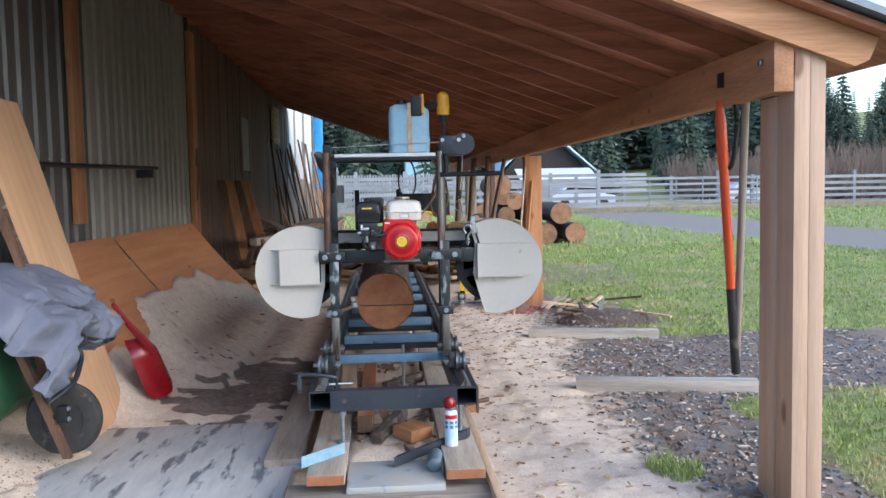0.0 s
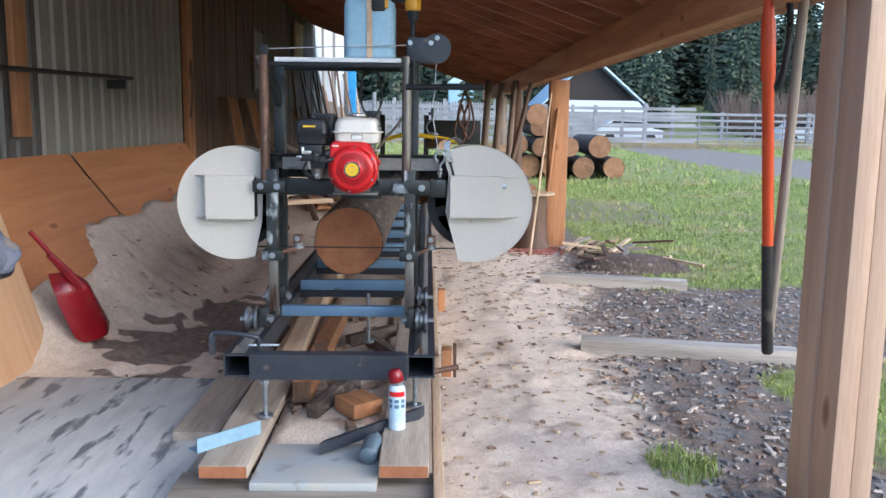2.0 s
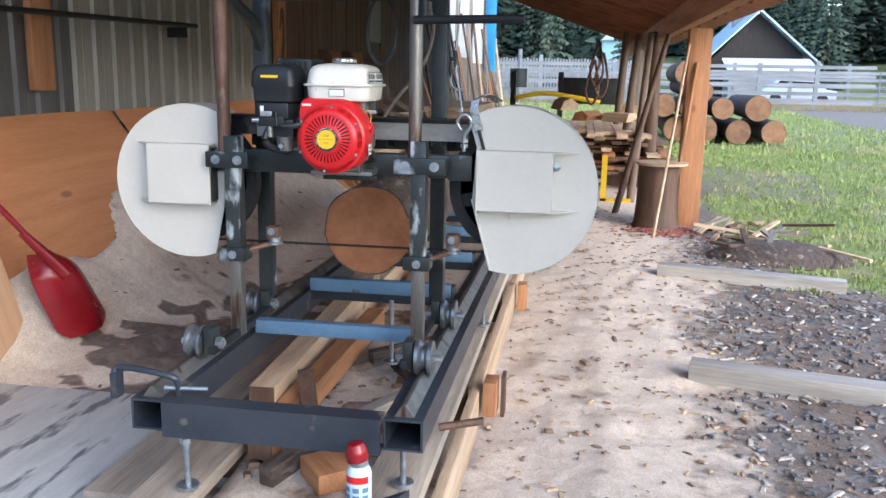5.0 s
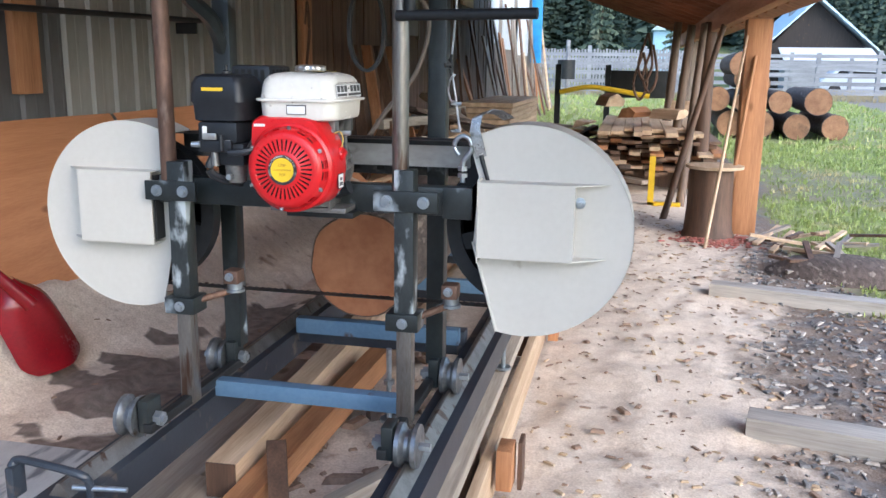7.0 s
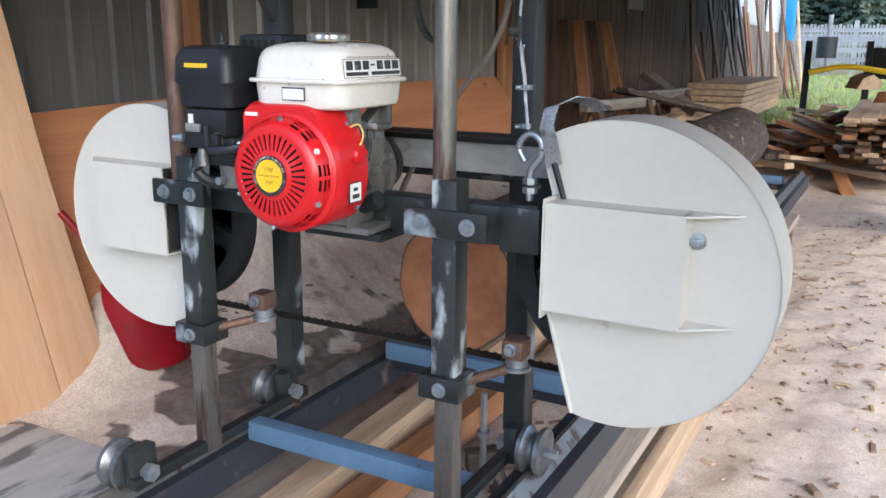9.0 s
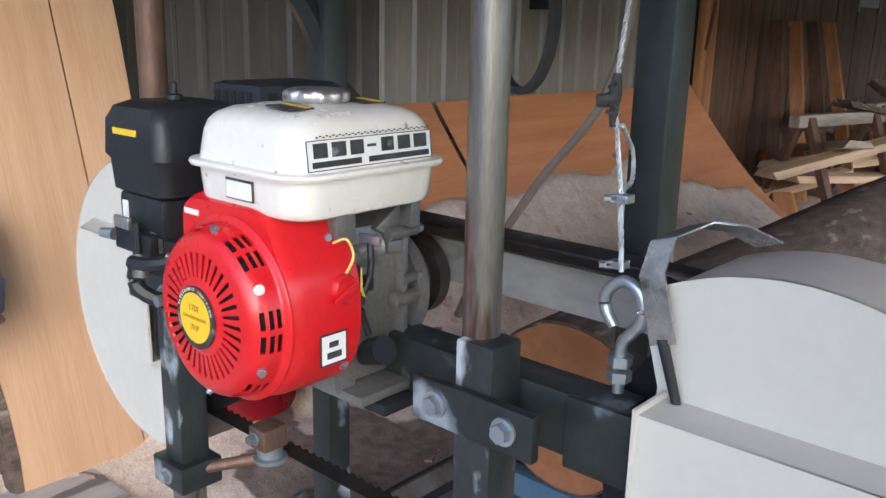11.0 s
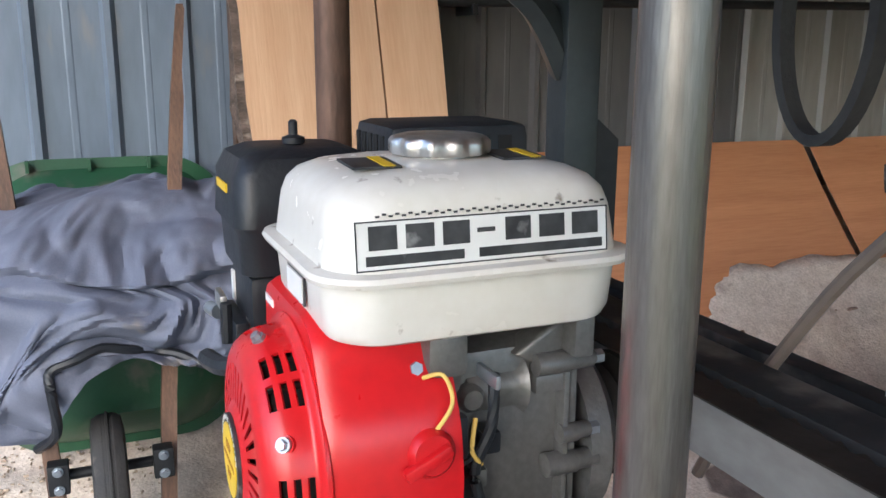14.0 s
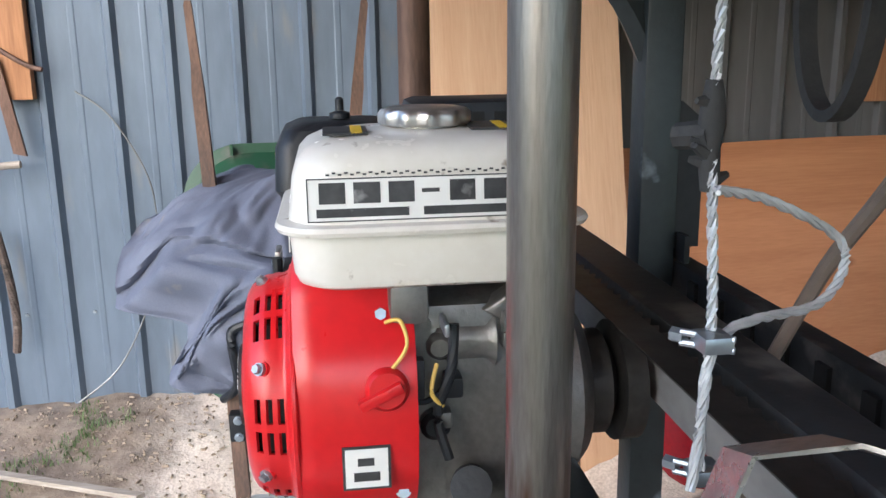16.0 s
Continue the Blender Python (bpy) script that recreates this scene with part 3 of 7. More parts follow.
for k, yb in enumerate((4.52, 5.10, 5.75, 6.4, 7.05, 7.7, 8.35, 9.0)):
    if k:
        part("bunk", B(-0.262, 0.322, yb + 0.04, yb + 0.10, 0.455, 0.535, bev=0.004), m_slate, track)
    part("bunk", B(-0.25, 0.31, yb, yb + 0.04, 0.50, 0.552 if k else 0.545, bev=0.004), m_blue, track, "blue painted bunk bar")
for x, yb in ((-0.21, 3.925), (0.10, 5.02), (0.39, 5.6), (-0.32, 6.2), (0.35, 4.05)):
    bm = C((x, yb, 0.25), (x, yb, 0.5 if yb > 4.5 else 0.41), 0.009, seg=12)
    C((x, yb, 0.252), (x, yb, 0.262), 0.03, seg=16, bm=bm)
    C((x, yb, 0.38), (x, yb, 0.395), 0.018, seg=6, bm=bm)
    part("levelling_bolt", bm, m_zinc, track, "zinc levelling bolt")

# clamp lying over the rail's end
clamp = thing("c_clamp", (-0.32, 3.95, 0.49), "dark steel clamp gripping the end of the sawmill rail", "clamp")
part("frame", sweep([(-0.41, 3.93, 0.555), (-0.40, 3.94, 0.57), (-0.33, 3.93, 0.572), (-0.25, 3.93, 0.56), (-0.235, 3.94, 0.54), (-0.24, 3.95, 0.495)], 0.009), m_slate, clamp)
part("jaw", B(-0.415, -0.395, 3.915, 3.955, 0.49, 0.56, bev=0.005), m_slate, clamp)
part("screw", C((-0.27, 3.935, 0.525), (-0.16, 3.96, 0.52), 0.006, seg=10), m_zinc, clamp, "zinc screw with a bent bar")

# ---- sawmill head ----
head = thing("band_sawmill", (0.03, 4.55, 0.52), "band sawmill carriage with cream wheel guards on a black steel frame", "sawmill")


def sq_tube(name, x, yy, z0, z1, w, mat, label="", d=None):
    d = d or w
    return part(name, B(x - w / 2, x + w / 2, yy - d / 2, yy + d / 2, z0, z1, bev=0.004), mat, head, label)


for x, w in ((-0.258, 0.046), (0.317, 0.046)):
    sq_tube("leg", x, 4.41, 0.53, 0.80, 0.038, m_steel, "bare steel lower leg")
    sq_tube("sleeve", x, 4.41, 0.775, 1.155, 0.047, m_smear, "chalk-smeared painted sleeve")
part("guide_pipe", lathe([(0.0195, 1.10), (0.0195, 1.62), (0.0165, 1.62)], (-0.285, 4.407, 0), (0, 0, 1), 24), m_rust, head, "rusty round guide pipe")
part("guide_pipe", lathe([(0.0195, 1.10), (0.0195, 1.62), (0.0165, 1.62)], (0.302, 4.416, 0), (0, 0, 1), 24), m_steel, head, "worn bare steel guide pipe")
for x in (-0.272, 0.325):
    sq_tube("rear_leg", x, 4.708, 0.585, 1.60, 0.048, m_green_blk)
bm = P([(4.722, 1.18), (4.765, 1.18), (4.765, 1.34), (4.735, 1.365), (4.722, 1.365)], "x", -0.262, -0.252)
B(-0.29, -0.225, 4.735, 4.742, 1.165, 1.20, bm=bm)
part("side_plate", bm, m_black, head)
part("rear_brace", sweep([(-0.272, 4.70, 1.42), (-0.285, 4.66, 1.50), (-0.32, 4.60, 1.56), (-0.34, 4.58, 1.63)], 0.021, 6), m_green_blk, head)
part("cross_beam", B(-0.34, 0.455, 4.435, 4.485, 1.045, 1.112, bev=0.004), m_green_blk, head, "chalk-smeared painted cross beam")
part("cross_beam", B(-0.33, 0.47, 4.564, 4.612, 1.15, 1.213, bev=0.004), m_beam, head)
part("cross_beam", B(-0.33, 0.47, 4.735, 4.765, 1.10, 1.162, bev=0.004), m_beam, head)
part("blade_shield", B(-0.24, 0.44, 4.558, 4.562, 1.145, 1.198), shade("grey_sheet", (0.40, 0.385, 0.365), (0.25, 0.235, 0.22), 6, 0.5, 0.3, 0.1, (0.5, 1, 1), (0.10, 0.08, 0.065), 9, 0.42), head, "dull grey sheet metal blade shield", False)
# near-black blocks on the beam stand in for shaded notches
for k in range(9):
    part("rack_tooth", B(-0.20 + k * 0.07, -0.18 + k * 0.07, 4.730, 4.736, 1.112, 1.150), m_hole, head, "", False)
part("cross_beam", B(-0.30, 0.32, 4.40, 4.44, 1.575, 1.592, bev=0.003), m_black, head)
part("cross_beam", B(-0.30, 0.32, 4.69, 4.73, 1.575, 1.592, bev=0.003), m_black, head)
for x0, x1 in ((0.247, 0.40), (-0.335, -0.20)):
    p = part("clamp_plate", B(x0, x1, 4.374, 4.386, 1.060, 1.108, bev=0.003), m_green_blk, head)
    for k in (0.033, x1 - x0 - 0.033):
        bolt("bolt", (x0 + k, 4.374, 1.084), (0, -1, 0), p, 0.0098, 0.008)
part("tie_plate", B(0.40, 0.47, 4.425, 4.435, 1.04, 1.115, bev=0.003), m_green_blk, head)
part("push_bar", C((0.30, 4.39, 1.497), (0.615, 4.35, 1.499), 0.012, seg=16), m_black, head, "black push handle")
part("handle_post", C((0.33, 4.39, 1.495), (0.33, 4.39, 1.60), 0.013, seg=12), m_black, head)

for x, s in ((-0.315, 1), (0.372, -1)):
    for yy in (4.235, 4.69):
        w = part("track_wheel", lathe([(0.012, -0.024), (0.05, -0.024), (0.05, -0.014), (0.036, -0.004), (0.036, 0.004), (0.05, 0.014), (0.05, 0.024), (0.012, 0.024)], (x, yy, 0.555), (1, 0, 0), 32), m_wheel, head, "grooved zinc track wheel")
        part("axle", C((x - 0.05 * s, yy, 0.555), (x + 0.085 * s, yy, 0.555), 0.010, seg=6), m_zinc, w)
        part("axle_nut", C((x + 0.06 * s, yy, 0.555), (x + 0.078 * s, yy, 0.555), 0.019, seg=6), m_zinc, w)
        part("wheel_bracket", B(min(x + 0.03 * s, x + 0.058 * s), max(x + 0.03 * s, x + 0.058 * s), yy - 0.03, yy + 0.03, 0.525, 0.605, bev=0.004), m_green_blk, head)

for x in (-0.258, 0.317):
    part("sill", B(x - 0.012, x + 0.012, 4.20, 4.74, 0.528, 0.552, bev=0.003), m_black, head)
# blade guides on the sleeves
for x, s in ((-0.258, 1), (0.317, 1)):
    g = part("guide_block", B(x - 0.042, x + 0.038, 4.375, 4.445, 0.772, 0.815, bev=0.004), m_green_blk, head)
    bolt("bolt", (x, 4.375, 0.793), (0, -1, 0), g, 0.009, 0.008)
    part("guide_arm", C((x + 0.03, 4.42, 0.80), (x + 0.09, 4.50, 0.812), 0.009, seg=10), m_rust, head)
    bm = lathe([(0.01, 0), (0.02, 0.001), (0.02, 0.018), (0.026, 0.02), (0.026, 0.026), (0.01, 0.027)], (x + 0.092, 4.495, 0.835), (0, 0, -1), 20)
    part("guide_roller", bm, m_zinc, head, "zinc blade guide roller")
    gb = part("guide_casting", B(x + 0.072, x + 0.112, 4.470, 4.515, 0.832, 0.868, bev=0.005), m_rust, head, "rusty cast guide holder")
    bolt("bolt", (x + 0.09, 4.470, 0.852), (0, -1, 0), gb, 0.008, 0.01)

# band wheels and blade
WHEELS = ((-0.43, 1.005), (0.59, 1.012))
for cx, cz in WHEELS:
    w = part("band_wheel", lathe([(0.165, -0.02), (0.20, -0.02), (0.20, 0.02), (0.165, 0.02), (0.165, -0.02)], (cx, 4.54, cz), (0, -1, 0), 48), m_black, head, "black cast band wheel")
    for a in range(5):
        t = radians(72 * a + 20)
        part("spoke", B(0.02, 0.17, -0.012, 0.012, -0.02, 0.02, m=Matrix.Translation((cx, 4.54, cz)) @ Matrix.Rotation(t, 4, "Y")), m_black, w)
    part("hub", C((cx, 4.51, cz), (cx, 4.57, cz), 0.035), m_black, w)
bm = bmesh.new()
for z in (0.807, 1.212):
    B(-0.43, 0.59, 4.522, 4.550, z - 0.0007, z + 0.0007, bm=bm)
    for k in range(56):
        x = -0.43 + k * 1.02 / 56
        v = [bm.verts.new((x, 4.55, z)), bm.verts.new((x + 0.018, 4.55, z)), bm.verts.new((x + 0.004, 4.556, z + 0.001))]
        bm.faces.new(v)
part("blade", bm, shade("dark_blade", (0.06, 0.052, 0.047), (0.03, 0.027, 0.025), 12, 0.45, 0.5, 0.1), head, "toothed steel band blade", False)


def guard(cx, cz, r, a0, a1, inner, box, s):
    pts = list(inner)
    n = 44
    for k in range(n + 1):
        t = radians(a0 + (a1 - a0) * k / n)
        pts.append((cx + r * math.cos(t), cz + r * math.sin(t)))
    g = part("wheel_guard", P(pts, "y", 4.452, 4.456), m_guard, head, "cream painted sheet metal wheel guard", False)
    arc = pts[len(inner):]
    bm = bmesh.new()
    rows = [[bm.verts.new((x, yy, z)) for x, z in arc] for yy in (4.450, 4.575)]
    rows += [[bm.verts.new((cx + (x - cx) * 0.985, yy, cz + (z - cz) * 0.985)) for x, z in arc] for yy in (4.575, 4.456)]
    for a, b in ((0, 1), (1, 2), (2, 3)):
        for i in range(n):
            bm.faces.new((rows[a][i], rows[a][i + 1], rows[b][i + 1], rows[b][i]))
    part("rim", bm, m_guard, g)
    part("lip", sweep([(x, 4.451, z) for x, z in (inner[-2], inner[-1], arc[0])], 0.004, 6, steps=2), m_guard, g)
    x0, x1, z0, z1 = box
    bm = B(x0, x1, 4.400, 4.404, z0, z1)
    b = part("cover_box", bm, m_guard, g, "", False)
    tip = x1 + 0.075 if s > 0 else x0 - 0.055
    base = x1 if s > 0 else x0
    back = x0 if s > 0 else x1
    for z in (z0, z1 - 0.003):
        part("flange", P([(back, 4.404), (base, 4.402), (tip, 4.452), (back, 4.452)], "z", z, z + 0.003), m_guard, b, "", False)
    part("side", B(base - 0.003, base, 4.404, 4.452, z0, z1), m_guard, b, "", False)
    if s > 0:
        part("side", B(back, back + 0.003, 4.395, 4.452, z0 - 0.012, z1 + 0.006), m_guard, b, "", False)
    else:
        # a near-black patch gives the shade inside the open side
        part("opening", B(x1, x1 + 0.004, 4.41, 4.45, z0 + 0.01, z1 - 0.01), m_hole, b, "open side drawn as a near-black patch of shade", False)
    return g


gr = guard(0.59, 1.012, 0.25, -104, 112, [(0.455, 1.225), (0.48, 1.14), (0.47, 0.985), (0.478, 0.955)], (0.487, 0.706, 0.958, 1.133), 1)
guard(-0.428, 1.005, 0.241, 62, 290, [(-0.35, 0.757), (-0.312, 0.93), (-0.306, 1.10), (-0.31, 1.235)], (-0.537, -0.334, 0.942, 1.125), -1)
ns = part("wing_nut", lathe([(0.004, 0), (0.013, 0.001), (0.013, 0.003), (0.005, 0.004), (0.005, 0.02)], (0.715, 4.451, 1.088), (0, -1, 0), 16), m_zinc, gr, "zinc wing nut")
part("wing", B(0.703, 0.727, 4.434, 4.438, 1.083, 1.094, bev=0.002), m_zinc, ns)
m_strap = shade("worn_strap", (0.42, 0.41, 0.40), (0.22, 0.215, 0.21), 25, 0.28, 0.7, 0.2, (1, 1, 1), (0.07, 0.06, 0.05), 30, 0.4, 120)


def ribbon(points, w, side, t=0.002):
    """A flat strap along points, w wide along side."""
    sd = Vector(side).normalized()
    rings = []
    for k, p in enumerate(points):
        p = Vector(p)
        d = (Vector(points[min(k + 1, len(points) - 1)]) - Vector(points[max(k - 1, 0)])).normalized()
        n = d.cross(sd).normalized() * t
        rings.append([p - sd * w, p + sd * w, p + sd * w + n, p - sd * w + n])
    return loft(rings)


strap = part("hinge_strap", ribbon([(0.535, 4.535, 1.268), (0.514, 4.507, 1.284), (0.494, 4.480, 1.288), (0.474, 4.452, 1.276), (0.470, 4.444, 1.246), (0.480, 4.442, 1.212), (0.487, 4.442, 1.185)], 0.0125, (0.93, 0, 0.3)), m_strap, gr, "worn bare metal hinge strap")
part("strut", C((0.486, 4.441, 1.190), (0.505, 4.446, 1.124), 0.0052, 0.0045, 12), m_plastic, strap, "black rubber-covered strut")

def twisted(points, r):
    """Three strands wound round a line."""
    pts = [Vector(p) for p in points]
    line = []
    for i in range(len(pts) - 1):
        a, b, c, d = pts[max(0, i - 1)], pts[i], pts[i + 1], pts[min(len(pts) - 1, i + 2)]
        for k in range(10):
            t = k / 10
            line.append(0.5 * ((2 * b) + (c - a) * t + (2 * a - 5 * b + 4 * c - d) * t * t + (3 * b - a - 3 * c + d) * t ** 3))
    line.append(pts[-1])
    fine = []
    for p, q in zip(line, line[1:]):
        n = max(1, int((q - p).length / 0.004))
        fine += [p.lerp(q, k / n) for k in range(n)]
    bm = bmesh.new()
    for s in range(3):
        out = []
        for i, p in enumerate(fine):
            d = (fine[min(i + 1, len(fine) - 1)] - fine[max(i - 1, 0)]).normalized()
            q = d.to_track_quat("Z", "Y")
            t = i * 1.0 + s * 2.094
            out.append(p + q @ Vector((r * math.cos(t), r * math.sin(t), 0)))
        sweep(out, r * 0.95, 5, bm, 1)
    return bm


# ---- shelf, jug, winch and lift cable on top ----
shelf = solid("metal_shelf", B(-0.24, 0.278, 4.40, 4.60, 1.594, 1.612, bev=0.003), m_white, "white metal shelf across the top of the sawmill frame", "shelf")
jug = thing("water_jug", (0.147, 4.50, 1.612), "translucent blue water jug strapped upright on the shelf", "jug")
part("body", loft([[(x, yy, z) for x, yy in rrect(0.147, 4.50, 0.105 * k, 0.085 * k, 0.03 * k)] for z, k in ((1.613, 0.93), (1.62, 1.0), (1.70, 1.0), (1.82, 1.0), (1.85, 0.93), (1.865, 0.72), (1.87, 0.5))]), m_sky_blue, jug)
part("strap", loft([[(x, yy, z) for x, yy in ((0.137, 4.412), (0.16, 4.412), (0.16, 4.408), (0.137, 4.408))] for z in (1.613, 1.868)]), m_fresh_y, jug, "tan tape strap")
part("cap", C((0.11, 4.50, 1.868), (0.11, 4.50, 1.89), 0.025), m_plastic, jug, "black cap")
winch = thing("winch", (0.37, 4.44, 1.59), "black hand winch bolted to the mill frame", "winch")
part("housing", B(0.30, 0.43, 4.40, 4.48, 1.594, 1.70, bev=0.015), m_slate, winch)
part("drum", C((0.425, 4.398, 1.655), (0.425, 4.482, 1.655), 0.058), m_slate, winch)
for p in ((0.315, 4.398, 1.675), (0.40, 4.394, 1.675), (0.425, 4.394, 1.695)):
    bolt("bolt", p, (0, -1, 0), winch, 0.007, 0.006)
part("input_shaft", C((0.325, 4.44, 1.69), (0.325, 4.44, 1.79), 0.010), m_black, winch)
drill = thing("cordless_drill", (0.325, 4.44, 1.77), "yellow and black cordless drill driving the winch shaft", "drill")
part("chuck", C((0.325, 4.44, 1.765), (0.325, 4.44, 1.805), 0.02, 0.026), m_plastic, drill, "black chuck")
part("motor_body", lathe([(0.02, 0), (0.032, 0.01), (0.034, 0.06), (0.03, 0.11), (0.015, 0.125)], (0.325, 4.44, 1.80), (0, 0, 1)), m_tool, drill)
part("handle", sweep([(0.31, 4.44, 1.86), (0.27, 4.44, 1.855), (0.22, 4.44, 1.85)], 0.018), m_plastic, drill, "black rubber grip")
part("battery", B(0.155, 0.215, 4.40, 4.48, 1.80, 1.905, bev=0.012), m_plastic, drill, "black battery pack")
part("battery_edge", B(0.205, 0.225, 4.402, 4.478, 1.81, 1.915, bev=0.008), m_tool, drill)
part("lift_cable", sweep([(-0.27, 4.42, 1.645), (0.0, 4.40, 1.655), (0.30, 4.395, 1.665)], 0.0022, 6), m_cable, head, "thin twisted steel cable")
part("pulley_post", B(-0.30, -0.265, 4.40, 4.44, 1.59, 1.66, bev=0.003), m_black, head)
cb = part("drop_cable", twisted([(0.425, 4.46, 1.66), (0.418, 4.462, 1.50), (0.410, 4.463, 1.40), (0.422, 4.462, 1.31), (0.436, 4.45, 1.235)], 0.0014), m_cable, head, "galvanised lift cable")
part("cable_tail", twisted([(0.418, 4.463, 1.37), (0.40, 4.50, 1.36), (0.385, 4.545, 1.335), (0.395, 4.53, 1.31), (0.421, 4.466, 1.303), (0.432, 4.456, 1.24)], 0.0014), m_cable, cb)
part("tape_wrap", lathe([(0.0035, -0.024), (0.0046, -0.015), (0.0042, -0.005), (0.006, 0.005), (0.005, 0.016), (0.0035, 0.024)], (0.409, 4.463, 1.392), (0, 0, 1), 10), m_rubber, cb, "black tape wrap")
random.seed(6)
for k in range(7):
    a, z = random.uniform(0, 6.3), random.uniform(1.372, 1.414)
    part("tape_tail", C((0.409, 4.463, z), (0.409 + 0.009 * math.cos(a), 4.463 + 0.009 * math.sin(a), z + random.uniform(-0.006, 0.008)), 0.0042, 0.0015, 5), m_rubber, cb)
part("tape_wrap", C((0.409, 4.463, 1.393), (0.396, 4.453, 1.391), 0.0065, 0.006, 8), m_rubber, cb)
for z in (1.305, 1.243):
    bm = B(0.418, 0.434, 4.454, 4.468, z - 0.004, z + 0.004, bev=0.002)
    for dz in (-0.004, 0.004):
        C((0.418, 4.450, z + dz * 0.6), (0.433, 4.468, z + dz * 0.6), 0.0018, seg=8, bm=bm)
    C((0.413, 4.448, z), (0.418, 4.452, z), 0.0035, seg=6, bm=bm)
    part("cable_clip", bm, m_zinc, cb, "zinc wire rope clip")
eye = part("eye_bolt", sweep([(0.443, 4.447, 1.125), (0.443, 4.447, 1.17), (0.452, 4.447, 1.185), (0.462, 4.447, 1.20), (0.460, 4.447, 1.222), (0.443, 4.447, 1.233), (0.426, 4.447, 1.222), (0.423, 4.447, 1.205), (0.434, 4.447, 1.188)], 0.0058, 10), m_zinc, head, "zinc eye bolt")
for z in (1.137, 1.152):
    part("nut", C((0.443, 4.447, z), (0.443, 4.447, z + 0.010), 0.012, seg=6), m_zinc, eye, "", False)
bm = bmesh.new()
ring = []
for k in range(40):
    t = 2 * math.pi * k / 40
    cxx, czz = 0.137 + 0.043 * math.sin(t), 1.475 - 0.095 * math.cos(t) * (1 if math.cos(t) > 0 else 1.15)
    ring.append([(cxx + a * math.sin(t), 4.687 + b, czz - a * math.cos(t)) for a, b in ((0, -0.008), (0.009, -0.008), (0.009, 0.008), (0, 0.008))])
loft(ring + [ring[0]], bm, False)
part("drive_belt", bm, m_rubber, head, "spare black rubber belt hanging in a loop")
part("drip_hose", sweep([(0.23, 4.58, 1.63), (0.31, 4.64, 1.52), (0.28, 4.66, 1.38), (0.19, 4.66, 1.265), (0.10, 4.66, 1.13), (0.07, 4.65, 1.06)], 0.006), shade("clear_hose", (0.21, 0.165, 0.135), (0.15, 0.118, 0.096), 9, 0.35, 0, 0), head, "cloudy clear drip hose")

# ---- engine ----
eng = thing("engine", (0.09, 4.36, 1.05), "red and white single-cylinder petrol engine bolted to the mill", "engine")
TX, TY = 0.105, 4.372
tank_rings = []
for z, dx, dy, r in ((1.268, 0.080, 0.091, 0.03), (1.271, 0.086, 0.097, 0.032), (1.278, 0.089, 0.100, 0.033), (1.300, 0.0905, 0.1015, 0.033), (1.3085, 0.091, 0.102, 0.033),
                     (1.3095, 0.099, 0.110, 0.036), (1.3125, 0.1005, 0.1115, 0.037), (1.3155, 0.099, 0.110, 0.036), (1.3165, 0.091, 0.102, 0.033),
                     (1.330, 0.0895, 0.1005, 0.034), (1.346, 0.0875, 0.0985, 0.035), (1.356, 0.0845, 0.0955, 0.036), (1.3635, 0.078, 0.089, 0.036), (1.3685, 0.068, 0.079, 0.036), (1.372, 0.05, 0.061, 0.034), (1.3735, 0.01, 0.02, 0.009)):
    tank_rings.append([(x, yy, z) for x, yy in rrect(TX, TY, dx, dy, r, 8)])
tank = part("fuel_tank", loft(tank_rings), m_tank, eng, "scuffed white enamel fuel tank")
cap_rings = []
for z, r, w in ((1.369, 0.028, 0), (1.3735, 0.027, 0), (1.375, 0.0335, 1), (1.377, 0.0345, 1), (1.3835, 0.0345, 1), (1.3862, 0.0325, 0.7), (1.3878, 0.027, 0.2), (1.3886, 0.016, 0), (1.3884, 0.006, 0)):
    cap_rings.append([(0.102 + (r + 0.0016 * w * math.cos(12 * t)) * math.cos(t), 4.374 + (r + 0.0016 * w * math.cos(12 * t)) * math.sin(t), z) for t in (2 * math.pi * k / 80 for k in range(80))])
part("filler_cap", loft(cap_rings), m_chrome, tank, "scalloped chrome filler cap")


def side_bar(name, y0, y1, z0, z1, mat, off=0.0, parent=None, shear=0.0):
    """A thin print on the tank's sloping long side."""
    def sx(z):
        return TX + 0.0905 - max(0, z - 1.3165) * 0.11 + off
    bm = bmesh.new()
    q = [(sx(z0), y0, z0), (sx(z0), y1, z0), (sx(z1), y1 + shear, z1), (sx(z1), y0 + shear, z1)]
    a = [bm.verts.new(p) for p in q]
    b = [bm.verts.new((p[0] - 0.0007, p[1], p[2])) for p in q]
    bm.faces.new(a)
    bm.faces.new(b[::-1])
    for i in range(4):
        bm.faces.new((a[i], b[i], b[(i + 1) % 4], a[(i + 1) % 4]))
    return part(name, bm, mat, parent or tank, "", False)


lab = side_bar("sticker", 4.284, 4.453, 1.3185, 1.3475, m_paper, 0.0006)
lab["label"] = "white sticker with black bars of print"
for y0, y1, z0, z1 in ((4.284, 4.453, 1.3185, 1.3193), (4.284, 4.453, 1.3467, 1.3475), (4.284, 4.2848, 1.3185, 1.3475), (4.4522, 4.453, 1.3185, 1.3475)):
    side_bar("border", y0, y1, z0, z1, m_ink, 0.0010, lab)
# heading blocks (plain shapes where a brand name stands)
for y0, w in ((4.292, 0.0175), (4.315, 0.018), (4.3385, 0.0175), (4.380, 0.0175), (4.4035, 0.018), (4.427, 0.019)):
    side_bar("print_block", y0, y0 + w, 1.3305, 1.3445, m_ink, 0.0010, lab)
side_bar("print_block", 4.361, 4.373, 1.3365, 1.3392, m_ink, 0.0010, lab)
